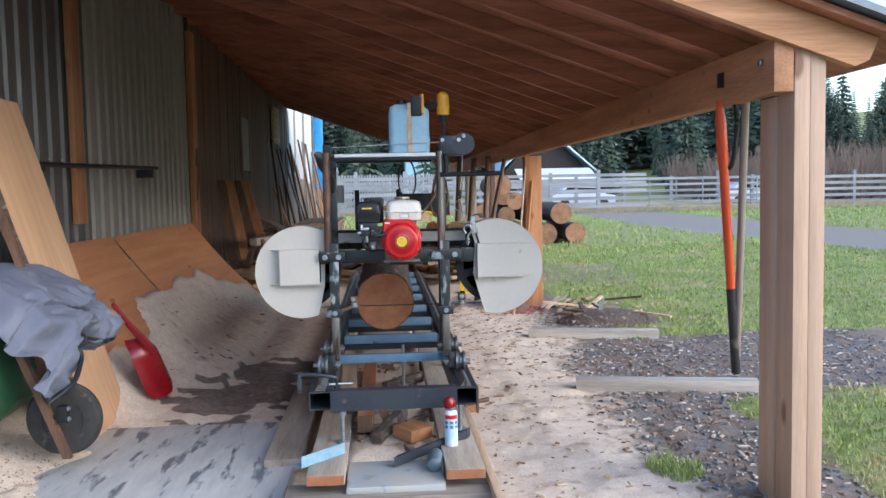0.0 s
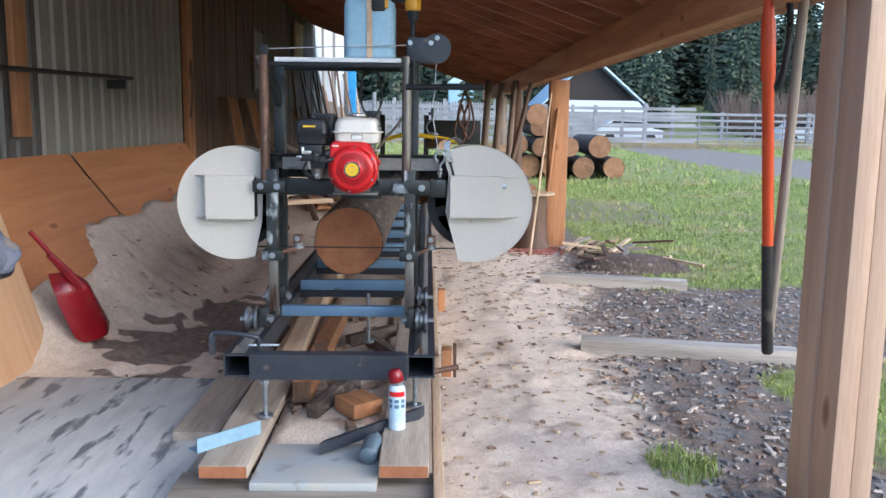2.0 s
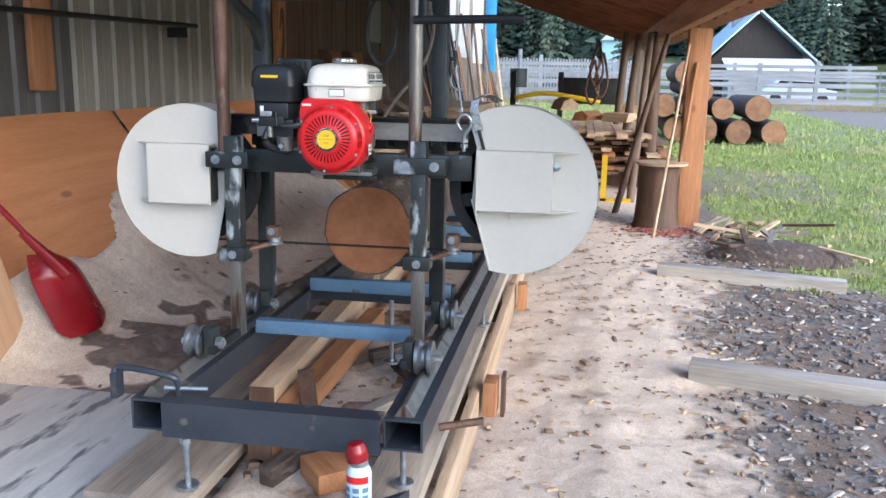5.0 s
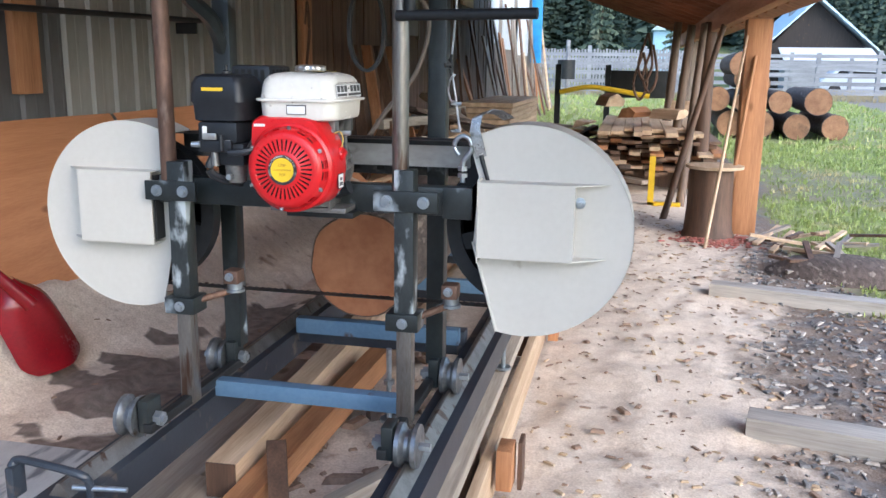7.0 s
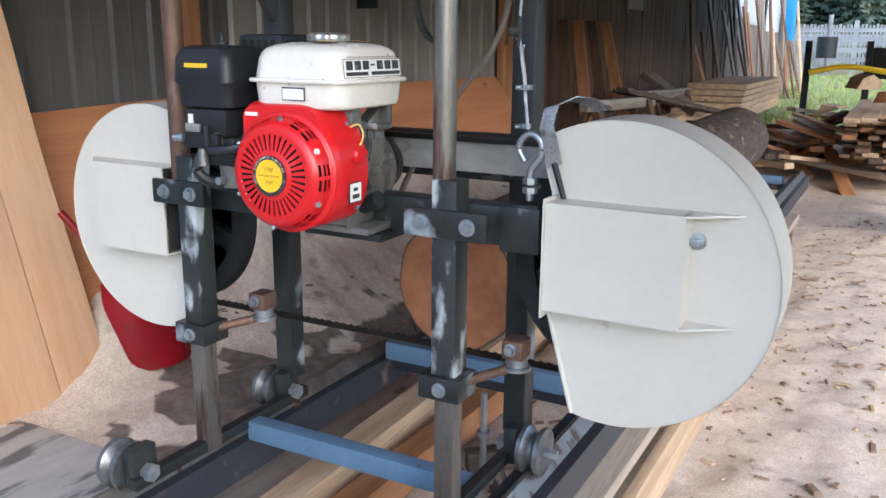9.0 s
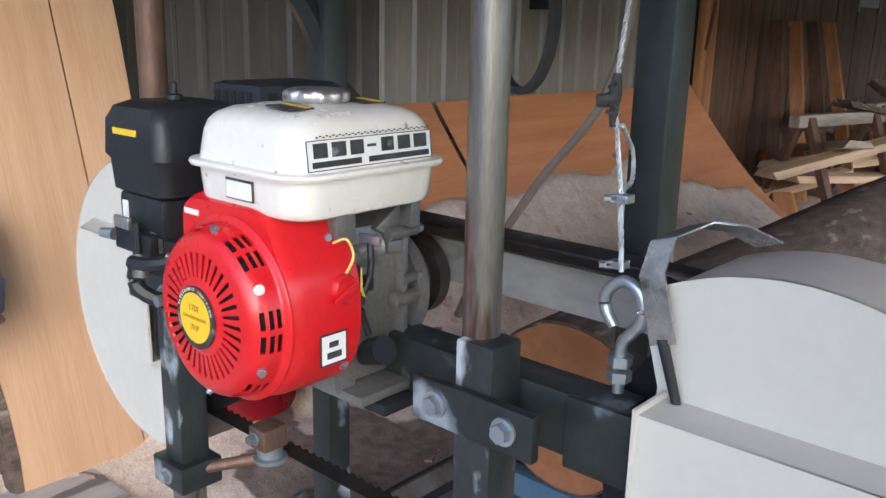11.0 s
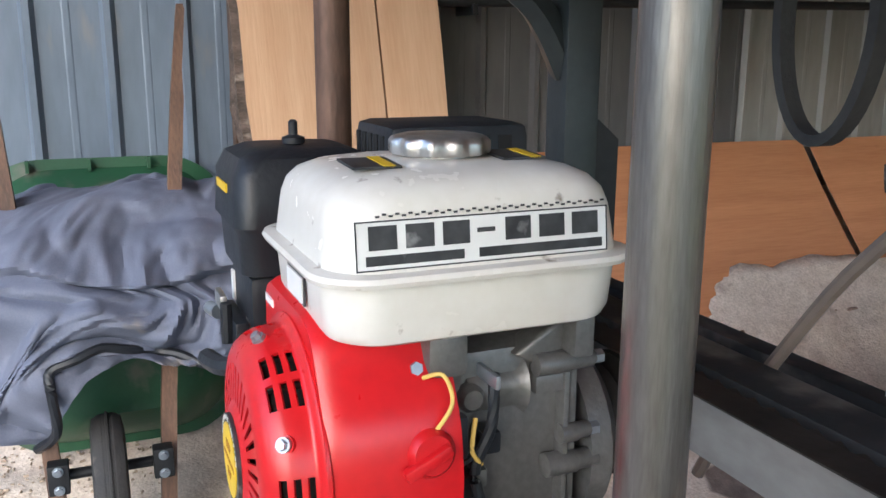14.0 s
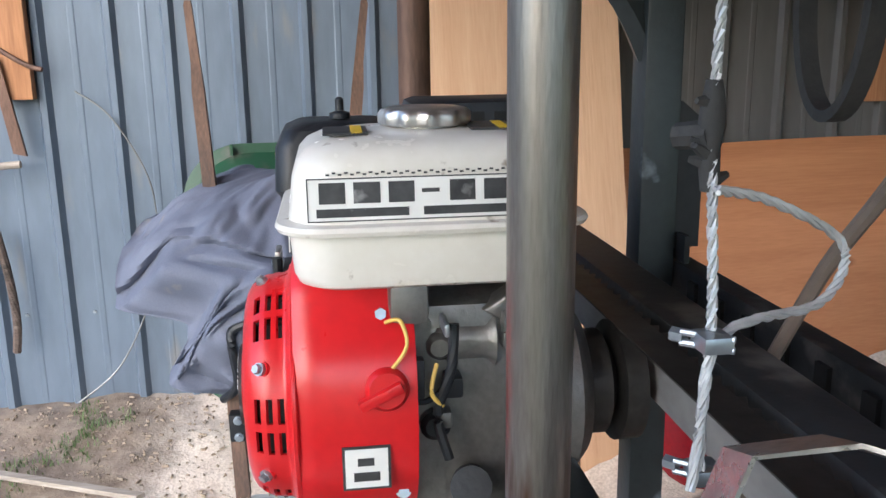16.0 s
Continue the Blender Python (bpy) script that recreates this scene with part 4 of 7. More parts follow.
for y0, y1 in ((4.290, 4.352), (4.362, 4.449)):
    side_bar("print_line", y0, y1, 1.3215, 1.3272, m_ink, 0.0010, lab)
for k in range(38):
    side_bar("dash", 4.297 + k * 0.0041, 4.2995 + k * 0.0041, 1.3490 + 0.0012 * (k % 2), 1.3502 + 0.0012 * (k % 2), m_ink, 0.0004, tank)
for y0, x0 in ((4.312, 0.135), (4.420, 0.125)):
    st = part("warning_sticker", B(x0 - 0.018, x0 + 0.018, y0 - 0.016, y0 + 0.016, -0.0008, 0.0008, m=Matrix.Translation((0, 0, 1.3736)) @ Matrix.Translation((0.135, 0, 0)) @ Matrix.Rotation(radians(3), 4, "Y") @ Matrix.Translation((-0.135, 0, 0)) @ Matrix.Identity(4)), m_ink, tank, "black and yellow warning sticker", False)
    st.rotation_euler = (0, 0, 0)
    part("stripe", B(x0 - 0.018, x0 + 0.018, y0 + 0.004, y0 + 0.012, 1.3736, 1.3748, m=Matrix.Translation((0.135, 0, 1.3736)) @ Matrix.Rotation(radians(3), 4, "Y") @ Matrix.Translation((-0.135, 0, -1.3736))), m_yellow, st, "", False)
part("front_label", B(0.085, 0.13, 4.2685, 4.2700, 1.282, 1.303), m_ink, tank, "black outlined white label", False)
part("label_face", B(0.087, 0.128, 4.2675, 4.2690, 1.2835, 1.3005), m_paper, tank, "", False)

# fan housing
FX, FZ = 0.091, 1.166
shroud_poly = [(-0.092, 0.100), (-0.075, 0.112), (0.035, 0.113), (0.060, 0.104), (0.072, 0.082), (0.094, 0.045), (0.100, 0.0), (0.094, -0.045), (0.070, -0.080), (0.030, -0.093), (-0.025, -0.090), (-0.060, -0.065), (-0.088, -0.035), (-0.096, 0.01)]


sp = rounded(shroud_poly, 0.03, 5)
rings = []
for yy, k in ((4.356, 1.0), (4.350, 1.005), (4.285, 1.0), (4.275, 0.985), (4.268, 0.95)):
    rings.append([(FX + x * k, yy, FZ + z * k) for x, z in sp])
shroud = part("fan_shroud", loft(rings), m_red, eng, "glossy red fan shroud")


def recoil_cover():
    """A domed cover whose slots go right through its shell."""
    prof = [(0.0985, 0.003), (0.0985, 0.0055), (0.0965, 0.0075), (0.0925, 0.0085), (0.0912, 0.0100), (0.0908, 0.0115), (0.0904, 0.0162), (0.0900, 0.0200), (0.0892, 0.0247), (0.0878, 0.0285), (0.0852, 0.0330),
            (0.0815, 0.0375), (0.0765, 0.0405), (0.0715, 0.0420), (0.0665, 0.0425), (0.0405, 0.0440), (0.0370, 0.0462), (0.0340, 0.0470), (0.0200, 0.0472)]
    seg = 180
    bm = bmesh.new()
    rows = [[bm.verts.new((FX + r * math.cos(2 * math.pi * k / seg), 4.272 - h, FZ + r * math.sin(2 * math.pi * k / seg))) for k in range(seg)] for r, h in prof]
    for j in range(len(prof) - 1):
        for k in range(seg):
            a = (2 * k + 1 + 180) % 360 - 180
            if j == 14 and k % 5 < 2:
                continue
            if j in (5, 7, 9):
                off = min((abs(a - c), a - c) for c in (-56, 0, 56, 112))
                if 2 <= off[0] <= 14:
                    continue
            bm.faces.new((rows[j][k], rows[j][(k + 1) % seg], rows[j + 1][(k + 1) % seg], rows[j + 1][k]))
    bm.faces.new(rows[-1])
    bmesh.ops.recalc_face_normals(bm, faces=bm.faces)
    bm.normal_update()
    # an inner shell two millimetres in, joined along every open edge
    inner = {v: bm.verts.new((FX + (v.co.x - FX) * 0.976, v.co.y + 0.0016, FZ + (v.co.z - FZ) * 0.976)) for v in list(bm.verts)}
    for e in [e for e in bm.edges if len(e.link_faces) == 1]:
        a, b = e.verts
        bm.faces.new((a, b, inner[b], inner[a]))
    return bm


rec = part("recoil_cover", recoil_cover(), m_red, eng, "red recoil starter cover with radial slots")
# fan coloured near-black, so the shade inside the cover is painted
part("fan", lathe([(0.02, 0.0), (0.080, 0.001), (0.080, 0.028), (0.066, 0.034), (0.02, 0.036)], (FX, 4.270, FZ), (0, -1, 0), 40), m_hole, rec, "flywheel fan, near-black to hold the shade behind the slots", False)
for k in range(20):
    part("fan_blade", B(0.068, 0.0835, -0.030, -0.004, -0.0012, 0.0012, m=Matrix.Translation((FX, 4.270, FZ)) @ Matrix.Rotation(2 * math.pi * k / 20, 4, "Y")), m_clutch, rec, "", False)
badge = part("badge", C((FX, 4.2262, FZ), (FX, 4.2222, FZ), 0.0325, seg=40), m_ink, rec, "yellow round badge with a black rim")
part("badge_face", C((FX, 4.2235, FZ), (FX, 4.2215, FZ), 0.0262, seg=36), m_yellow, badge)
for a in (28, -28, 84, 150, 205, 262):
    t = radians(a)
    o = Vector((math.cos(t), 0, math.sin(t)))
    seat = Vector((FX, 4.272 - 0.0262, FZ)) + o * 0.0850
    part("screw_seat", C(seat - o * 0.012 + Vector((0, 0.012, 0)), seat + o * 0.0025 + Vector((0, -0.001, 0)), 0.0095, 0.0062, 16), m_red, rec)
    bolt("screw", seat + o * 0.0025 + Vector((0, -0.001, 0)), o + Vector((0, -0.8, 0)), rec, 0.0034, 0.0035)


def lettering(word, size, m, material, parent):
    """Flat built-in lettering, centred, laid on the x and y of m."""
    cu = bpy.data.curves.new("words", "FONT")
    cu.body, cu.size, cu.align_x, cu.align_y, cu.extrude = word, size, "CENTER", "CENTER", 0.0002
    cu.resolution_u = 2
    tmp = bpy.data.objects.new("words", cu)
    bm = bmesh.new()
    me = tmp.to_mesh()
    bm.from_mesh(me)
    tmp.to_mesh_clear()
    bpy.data.objects.remove(tmp)
    bpy.data.curves.remove(cu)
    bm.transform(m)
    return part("lettering", bm, material, parent, "", False)


m_print = shade("faded_print", (0.42, 0.2, 0.02), (0.35, 0.16, 0.02), 60, 0.5, 0, 0)
face = Matrix.Translation((FX, 4.2212, FZ)) @ Matrix.Rotation(radians(90), 4, "X")
for word, size, dz in (("170F", 0.0095, 0.010), ("GASOLINE ENGINE", 0.0048, 0.0), ("7HP", 0.0085, -0.0105)):
    lettering(word, size, face @ Matrix.Translation((0, dz, 0)), m_print, badge)
for k, ch in enumerate("ELECTRONIC IGNITION"):
    if ch != " ":
        lettering(ch, 0.0046, face @ Matrix.Rotation(radians(72 - 8 * k), 4, "Z") @ Matrix.Translation((0, 0.0297, -0.0006)), m_paper, badge)
for p in ((0.161, 4.332, 1.242), (0.170, 4.345, 1.105)):
    bolt("screw", p, (1, 0, 0.3), shroud, 0.0045, 0.004)
part("pull_handle", sweep([(0.015, 4.245, 1.205), (-0.005, 4.232, 1.20), (-0.035, 4.225, 1.198)], 0.008), m_plastic, eng, "black pull handle")
part("white_mark", B(0.008, 0.034, 4.2670, 4.2685, 1.2545, 1.2605), m_paper, shroud, "small white decal", False)
side = part("side_label", B(0.1895, 0.1906, 4.300, 4.335, 1.118, 1.152), m_ink, shroud, "white picture label with a black edge", False)
part("label_face", B(0.1899, 0.1911, 4.302, 4.333, 1.120, 1.150), m_paper, side, "", False)
part("label_mark", B(0.1905, 0.1915, 4.308, 4.327, 1.125, 1.132), m_ink, side, "", False)
part("label_mark", B(0.1905, 0.1915, 4.311, 4.323, 1.137, 1.143), m_ink, side, "", False)
# stop switch
sw = part("stop_switch", lathe([(0.016, 0), (0.016, 0.008), (0.013, 0.012), (0.011, 0.012)], (0.181, 4.334, 1.193), (1, 0, 0.1)), m_red, eng, "red stop switch")
part("switch_plate", B(0.172, 0.183, 4.335, 4.362, 1.182, 1.212, bev=0.002), m_plastic, sw, "black switch plate")
part("switch_lever", B(-0.004, 0.004, -0.022, 0.012, -0.004, 0.004, bev=0.002, m=Matrix.Translation((0.194, 4.334, 1.193)) @ Matrix.Rotation(radians(25), 4, "X")), m_red, sw)
part("ignition_lead", sweep([(0.170, 4.335, 1.238), (0.180, 4.345, 1.242), (0.186, 4.349, 1.225), (0.186, 4.338, 1.208), (0.184, 4.332, 1.20)], 0.0015, 8), m_lead, eng, "yellow ignition lead")

# crankcase and castings
case = part("crankcase", B(0.005, 0.150, 4.352, 4.470, 1.062, 1.245, bev=0.018), m_alu, eng, "grey cast aluminium crankcase")
part("side_bulge", lathe([(0.075, 0), (0.075, 0.018), (0.062, 0.03), (0.02, 0.034)], (0.09, 4.470, 1.150), (0, 1, 0)), m_alu, case)
part("cylinder_bank", B(-0.06, 0.03, 4.355, 4.465, 1.12, 1.235, bev=0.01), m_alu, case)
for k in range(6):
    part("cooling_fin", B(-0.075, 0.02, 4.350, 4.470, 1.13 + k * 0.018, 1.134 + k * 0.018), m_alu, case, "", False)
for y0, y1, z, r in ((4.423, 4.472, 1.230, 0.008), (4.444, 4.471, 1.175, 0.0075), (4.433, 4.479, 1.152, 0.009), (4.435, 4.474, 1.092, 0.009)):
    part("boss", lathe([(0.002, 0), (r, 0.001), (r, (y1 - y0) * 0.55), (r * 0.86, (y1 - y0) * 0.6), (r * 0.86, y1 - y0 - 0.003), (r * 0.6, y1 - y0)], (0.158, y0, z), (0, 1, 0), 16), m_alu, case)
    part("flange_bolt", C((0.158, y1 - 0.001, z), (0.158, y1 + 0.006, z), 0.0055, seg=6), m_zinc, case)
    part("web", B(0.10, 0.156, y0 + 0.004, y1 - 0.008, z - 0.007, z + 0.003, bev=0.002), m_alu, case)
part("boss_block", B(0.13, 0.160, 4.424, 4.452, 1.208, 1.222, bev=0.003), m_alu, case)
part("gasket_rib", B(0.138, 0.162, 4.446, 4.451, 1.07, 1.228, bev=0.002), m_alu, case)
part("gasket_rib", B(0.130, 0.158, 4.453, 4.459, 1.07, 1.228, bev=0.002), m_alu, case)
part("neck", lathe([(0.016, 0), (0.020, 0.003), (0.020, 0.04), (0.025, 0.048)], (0.135, 4.372, 1.212), (0, 1, 0), 20), m_alu, case)
part("governor_boss", lathe([(0.010, 0), (0.010, 0.006), (0.007, 0.010)], (0.150, 4.376, 1.212), (1, 0, 0), 16), m_alu, case)
part("back_plate", P(rounded([(4.352, 1.06), (4.382, 1.06), (4.378, 1.14), (4.362, 1.19), (4.372, 1.232), (4.352, 1.24)], 0.006, 3), "x", 0.146, 0.152), m_alu, case)
part("oil_sensor", lathe([(0.004, 0), (0.012, 0.002), (0.012, 0.010), (0.008, 0.014)], (0.150, 4.372, 1.150), (1, 0, 0), 14), m_plastic, case, "black oil sensor plug")
part("connector", B(0.150, 0.172, 4.378, 4.392, 1.176, 1.192, bev=0.003), m_plastic, case, "black wire connector")
part("hose_clip", B(0.152, 0.168, 4.374, 4.384, 1.150, 1.164, bev=0.003), m_alu, case)
part("oil_filler", C((0.148, 4.40, 1.095), (0.185, 4.395, 1.11), 0.014, 0.016, 14), m_plastic, case, "black oil filler plug")
part("tank_bracket", B(0.135, 0.172, 4.338, 4.368, 1.234, 1.269, bev=0.008), m_alu, eng)
part("tank_arm", P([(4.41, 1.238), (4.447, 1.262), (4.463, 1.262), (4.463, 1.236), (4.445, 1.236), (4.425, 1.228)], "x", 0.13, 0.155, bev=0.004), m_alu, eng)
part("tank_bracket", B(0.148, 0.172, 4.447, 4.463, 1.236, 1.269, bev=0.003), m_alu, eng)
part("throttle_lever", B(0.165, 0.195, 4.375, 4.379, 1.232, 1.242, bev=0.002), m_zinc, eng)
part("wire_loom", sweep([(0.172, 4.385, 1.235), (0.176, 4.382, 1.20), (0.172, 4.372, 1.165), (0.176, 4.380, 1.13)], 0.004), m_plastic, eng, "black wiring loom")
part("wire_loom", sweep([(0.184, 4.345, 1.185), (0.178, 4.362, 1.178), (0.17, 4.38, 1.186)], 0.0025), m_plastic, eng)
part("lead_end", sweep([(0.172, 4.372, 1.205), (0.178, 4.367, 1.185), (0.174, 4.376, 1.172)], 0.0017), m_lead, eng, "yellow lead end")
part("engine_foot", B(0.0, 0.185, 4.360, 4.46, 1.052, 1.064, bev=0.003), m_alu, eng)
part("engine_bracket", B(0.03, 0.195, 4.385, 4.49, 1.036, 1.050, bev=0.003), m_black, head)
part("clutch", lathe([(0.03, 0.0), (0.045, 0.002), (0.045, 0.022), (0.03, 0.03), (0.052, 0.032), (0.052, 0.05), (0.02, 0.052)], (0.09, 4.50, 1.150), (0, 1, 0)), m_clutch, eng, "dark steel clutch drum")

# air cleaner, carburettor, muffler
air = part("air_cleaner", loft([[(x, yy, z) for x, yy in rrect(-0.075, 4.312, a, b, 0.018)] for z, a, b in ((1.262, 0.05, 0.05), (1.266, 0.058, 0.056), (1.300, 0.060, 0.058), (1.306, 0.064, 0.062), (1.345, 0.062, 0.060), (1.360, 0.055, 0.053), (1.366, 0.042, 0.04))]), m_plastic, eng, "black air cleaner box")
part("wing_knob", lathe([(0.004, 0), (0.010, 0.002), (0.010, 0.007), (0.004, 0.009), (0.004, 0.02), (0.002, 0.022)], (-0.075, 4.312, 1.365), (0, 0, 1), 12), m_plastic, air)
part("stripe", B(-0.105, -0.055, 4.2500, 4.2515, 1.330, 1.337), m_yellow, air, "yellow caution stripe", False)
part("cleaner_base", B(-0.125, -0.03, 4.262, 4.36, 1.215, 1.262, bev=0.008), m_plastic, eng)
part("decal", B(-0.112, -0.102, 4.2595, 4.2615, 1.225, 1.252), m_paper, eng, "small white decal", False)
carb = part("carburettor", B(-0.09, -0.02, 4.270, 4.345, 1.165, 1.215, bev=0.006), m_plastic, eng, "dark carburettor with bright levers")
part("choke_lever", B(-0.06, -0.045, 4.262, 4.27, 1.198, 1.225, bev=0.002), m_chrome, carb)
part("carb_bowl", C((-0.055, 4.305, 1.125), (-0.055, 4.305, 1.165), 0.022, 0.026), m_alu, carb)
part("drain_screw", C((-0.055, 4.275, 1.14), (-0.055, 4.262, 1.14), 0.007, seg=8), m_zinc, carb)
part("linkage_plate", B(-0.118, -0.04, 4.250, 4.262, 1.196, 1.222, bev=0.003), m_plastic, carb)
part("choke_arm", B(-0.105, -0.072, 4.243, 4.249, 1.224, 1.238, bev=0.002), m_chrome, carb, "bright choke arm")
part("choke_knob", C((-0.112, 4.247, 1.213), (-0.130, 4.241, 1.213), 0.0075, 0.006, 10), m_zinc, carb)
part("linkage_post", C((-0.06, 4.246, 1.20), (-0.06, 4.246, 1.235), 0.005, seg=8), m_plastic, carb)
part("stud", C((-0.085, 4.262, 1.165), (-0.085, 4.262, 1.196), 0.010, 0.008, 10), m_alu, carb)
part("fuel_hose", sweep([(-0.02, 4.29, 1.20), (0.0, 4.275, 1.222), (0.02, 4.30, 1.262)], 0.004), m_rubber, eng)
muf = part("muffler", B(-0.095, 0.004, 4.372, 4.50, 1.255, 1.386, bev=0.012), m_plastic, eng, "black slotted muffler guard")
# slots are near-black blocks that paint the shade of openings
for k in range(5):
    part("slot", B(-0.0, 0.0052, 4.385 + k * 0.021, 4.397 + k * 0.021, 1.352, 1.376), m_hole, muf, "", False)
    part("slot", B(-0.083 + k * 0.016, -0.074 + k * 0.016, 4.371, 4.38, 1.352, 1.376), m_hole, muf, "", False)
part("choke_cable", sweep([(-0.085, 4.275, 1.20), (-0.10, 4.262, 1.16), (-0.085, 4.275, 1.135), (-0.05, 4.32, 1.12)], 0.010), m_plastic, eng, "dark intake elbow")

# ---- things along the wall ----
def ply_sheet(y0, y1):
    bm = bmesh.new()
    cols, rows = 10, 20
    grid = []
    for dz in (0.0, -0.014):
        g = []
        for j in range(rows + 1):
            x = -2.205 + 1.0 * j / rows
            g.append([bm.verts.new((x + 0.01 * (dz < 0), y0 + (y1 - y0) * i / cols, ramp_z(x, y0 + (y1 - y0) * i / cols) + dz - 0.012 + 0.006 * math.sin(3 * i / cols))) for i in range(cols + 1)])
        grid.append(g)
    for g in grid:
        for j in range(rows):
            for i in range(cols):
                bm.faces.new((g[j][i], g[j][i + 1], g[j + 1][i + 1], g[j + 1][i]))
    a, b = grid
    for j in range(rows):
        for i in (0, cols):
            bm.faces.new((a[j][i], a[j + 1][i], b[j + 1][i], b[j][i]))
    for i in range(cols):
        for j in (0, rows):
            bm.faces.new((a[j][i], a[j][i + 1], b[j][i + 1], b[j][i]))
    return solid("plywood_sheet", bm, m_ply, "orange plywood sheet bent against the wall, foot under sawdust", "plywood", "plywood chute")


ply_sheet(5.25, 7.06)
ply_sheet(7.095, 10.0)


def wall_board(y0, y1, z0, z1, mat, label, d=0.045, x=WX + 0.021):
    return solid("board", B(x, x + d, y0, y1, z0, z1, bev=0.004), mat, label, "board", "wall boards")


wall_board(6.27, 6.45, 1.225, 3.2, m_wood_z, "orange sawn board nailed upright on the wall")
wall_board(3.20, 3.365, 1.29, 3.2, m_wood_z, "orange sawn board with tools hung from it")
wall_board(4.60, 4.72, 0.2, 3.3, m_dark_z, "dark brown upright post against the sheet metal", 0.07)
wall_board(10.06, 10.28, 0.0, 3.3, m_wood_z, "orange sawn board nailed upright on the wall", 0.06)
solid("pipe", C((-2.09, 5.2, 1.62), (-2.088, 8.104, 1.672), 0.017, seg=14), m_black, "black steel pipe hung level along the wall", "pipe")
for yy in (5.4, 7.9):
    solid("hanger", B(WX + 0.02, -2.07, yy, yy + 0.02, 1.58, 1.61 + (yy - 5) * 0.015, bev=0.003), m_black, "small steel hanger under the wall pipe", "hanger", "pipe hangers")
sweepers = [(-2.17, 10.10, 1.75), (-2.165, 10.16, 1.95), (-2.16, 10.19, 1.7), (-2.16, 10.15, 1.52), (-2.165, 10.10, 1.35)]
solid("tongs", sweep(sweepers, 0.022), m_rust, "rusty log tongs hung on an upright board", "tongs")

# wide live-edge plank leaning on the wall
plank = thing("plank", (-1.63, 5.08, 0.05), "wide live-edge plank with bark leaning on the wall", "plank")
ang = Matrix.Translation((-1.63, 5.08, 0.05)) @ Matrix.Rotation(radians(-16.5), 4, "Y")
MAT[plank] = ang
plank.matrix_world = ang
rings, rings2 = [], []
random.seed(11)
for k in range(15):
    z = 2.0 * k / 14
    l = -0.43 + 0.015 * math.sin(3 * z) + 0.008 * math.sin(9 * z) - 0.05 * z / 2
    r = 0.17 + 0.006 * math.sin(5 * z)
    rings.append([(0, l, z), (0, -0.045, z), (0.06, -0.045, z), (0.06, l, z)])
    rings2.append([(-0.004, -0.037, z), (-0.004, r, z), (0.055, r, z), (0.055, -0.037, z)])
m_plank = wood("pale_plank", (0.66, 0.425, 0.26), (0.575, 0.345, 0.195), "z", (0.33, 0.15, 0.07), dark=0.97)
part("board", loft(rings), m_plank, plank, "", False, True)
part("board", loft(rings2), m_plank, plank, "", False, True)
bk = [[(0.002, a[0][1] - 0.03 - 0.012 * math.sin(11 * a[0][2]), a[0][2]), (0.0, a[0][1] - 0.001, a[0][2]), (0.058, a[0][1] - 0.001, a[0][2]), (0.056, a[0][1] - 0.026, a[0][2])] for a in rings]
part("bark_edge", loft(bk), m_bark, plank, "rough dark bark edge", True, True)
plank2 = solid("board", loft([[(-1.72, 4.62, 0.05), (-1.72, 4.76, 0.05), (-1.68, 4.76, 0.05), (-1.68, 4.62, 0.05)], [(-2.14, 4.86, 1.75), (-2.14, 5.0, 1.75), (-2.10, 5.0, 1.75), (-2.10, 4.86, 1.75)]]), m_dark_z, "dark bark-edged board leaning behind the plank", "board", "leaning boards")

# red scoop shovel leaning on the plank
shovel = thing("scoop_shovel", (-1.45, 5.30, 0.14), "red plastic grain scoop shovel leaning with its blade down", "shovel")


def shovel_blade():
    bm = bmesh.new()
    rows = []
    ax = Vector((-0.10, -0.12, 0.44)).normalized()
    side = Vector((0.32, 0.93, 0.12)).normalized()
    out = ax.cross(side)
    o = Vector((-1.365, 5.37, 0.175))
    for dep in (0, 0.006):
        for j in range(17):
            v = j / 16
            w = 0.136 * (1 - 0.35 * max(0, 1 - v / 0.16) ** 2) * (1 - 0.12 * v) * (1 if v < 0.6 else max(0.2, (1 - ((v - 0.6) / 0.41) ** 2.4)) ** 0.6)
            row = []
            for i in range(11):
                u = -1 + i / 5
                h = 0.085 * (abs(u) ** 2.4) * (0.5 + 0.5 * v) + 0.05 * smoothstep(0.74, 1, v) ** 1.5 + 0.012 * math.exp(-(u / 0.16) ** 2) * smoothstep(0.1, 0.8, v)
                row.append(bm.verts.new(o + ax * (0.41 * v) + side * (w * u) + out * (h + dep)))
            rows.append(row)
    for s in (0, 17):
        for j in range(16):
            for i in range(10):
                bm.faces.new((rows[s + j][i], rows[s + j][i + 1], rows[s + j + 1][i + 1], rows[s + j + 1][i]))
    return bm, o, ax


bm, so, sax = shovel_blade()
part("blade", bm, m_red_plastic, shovel)
part("socket", C(so + sax * 0.30, so + sax * 0.37 + Vector((-0.10, -0.10, 0.135)), 0.030, 0.018), m_red_plastic, shovel)
part("shaft", C(so + sax * 0.37 + Vector((-0.08, -0.08, 0.107)), so + sax * 0.37 + Vector((-0.165, -0.155, 0.26)), 0.013), m_red_plastic, shovel, "dark red shaft")

# wheelbarrow stood on its nose against the wall
barrow = thing("wheelbarrow", (-1.6, 4.2, 0.12), "green plastic wheelbarrow stood upright against the wall", "wheelbarrow")
tray = []
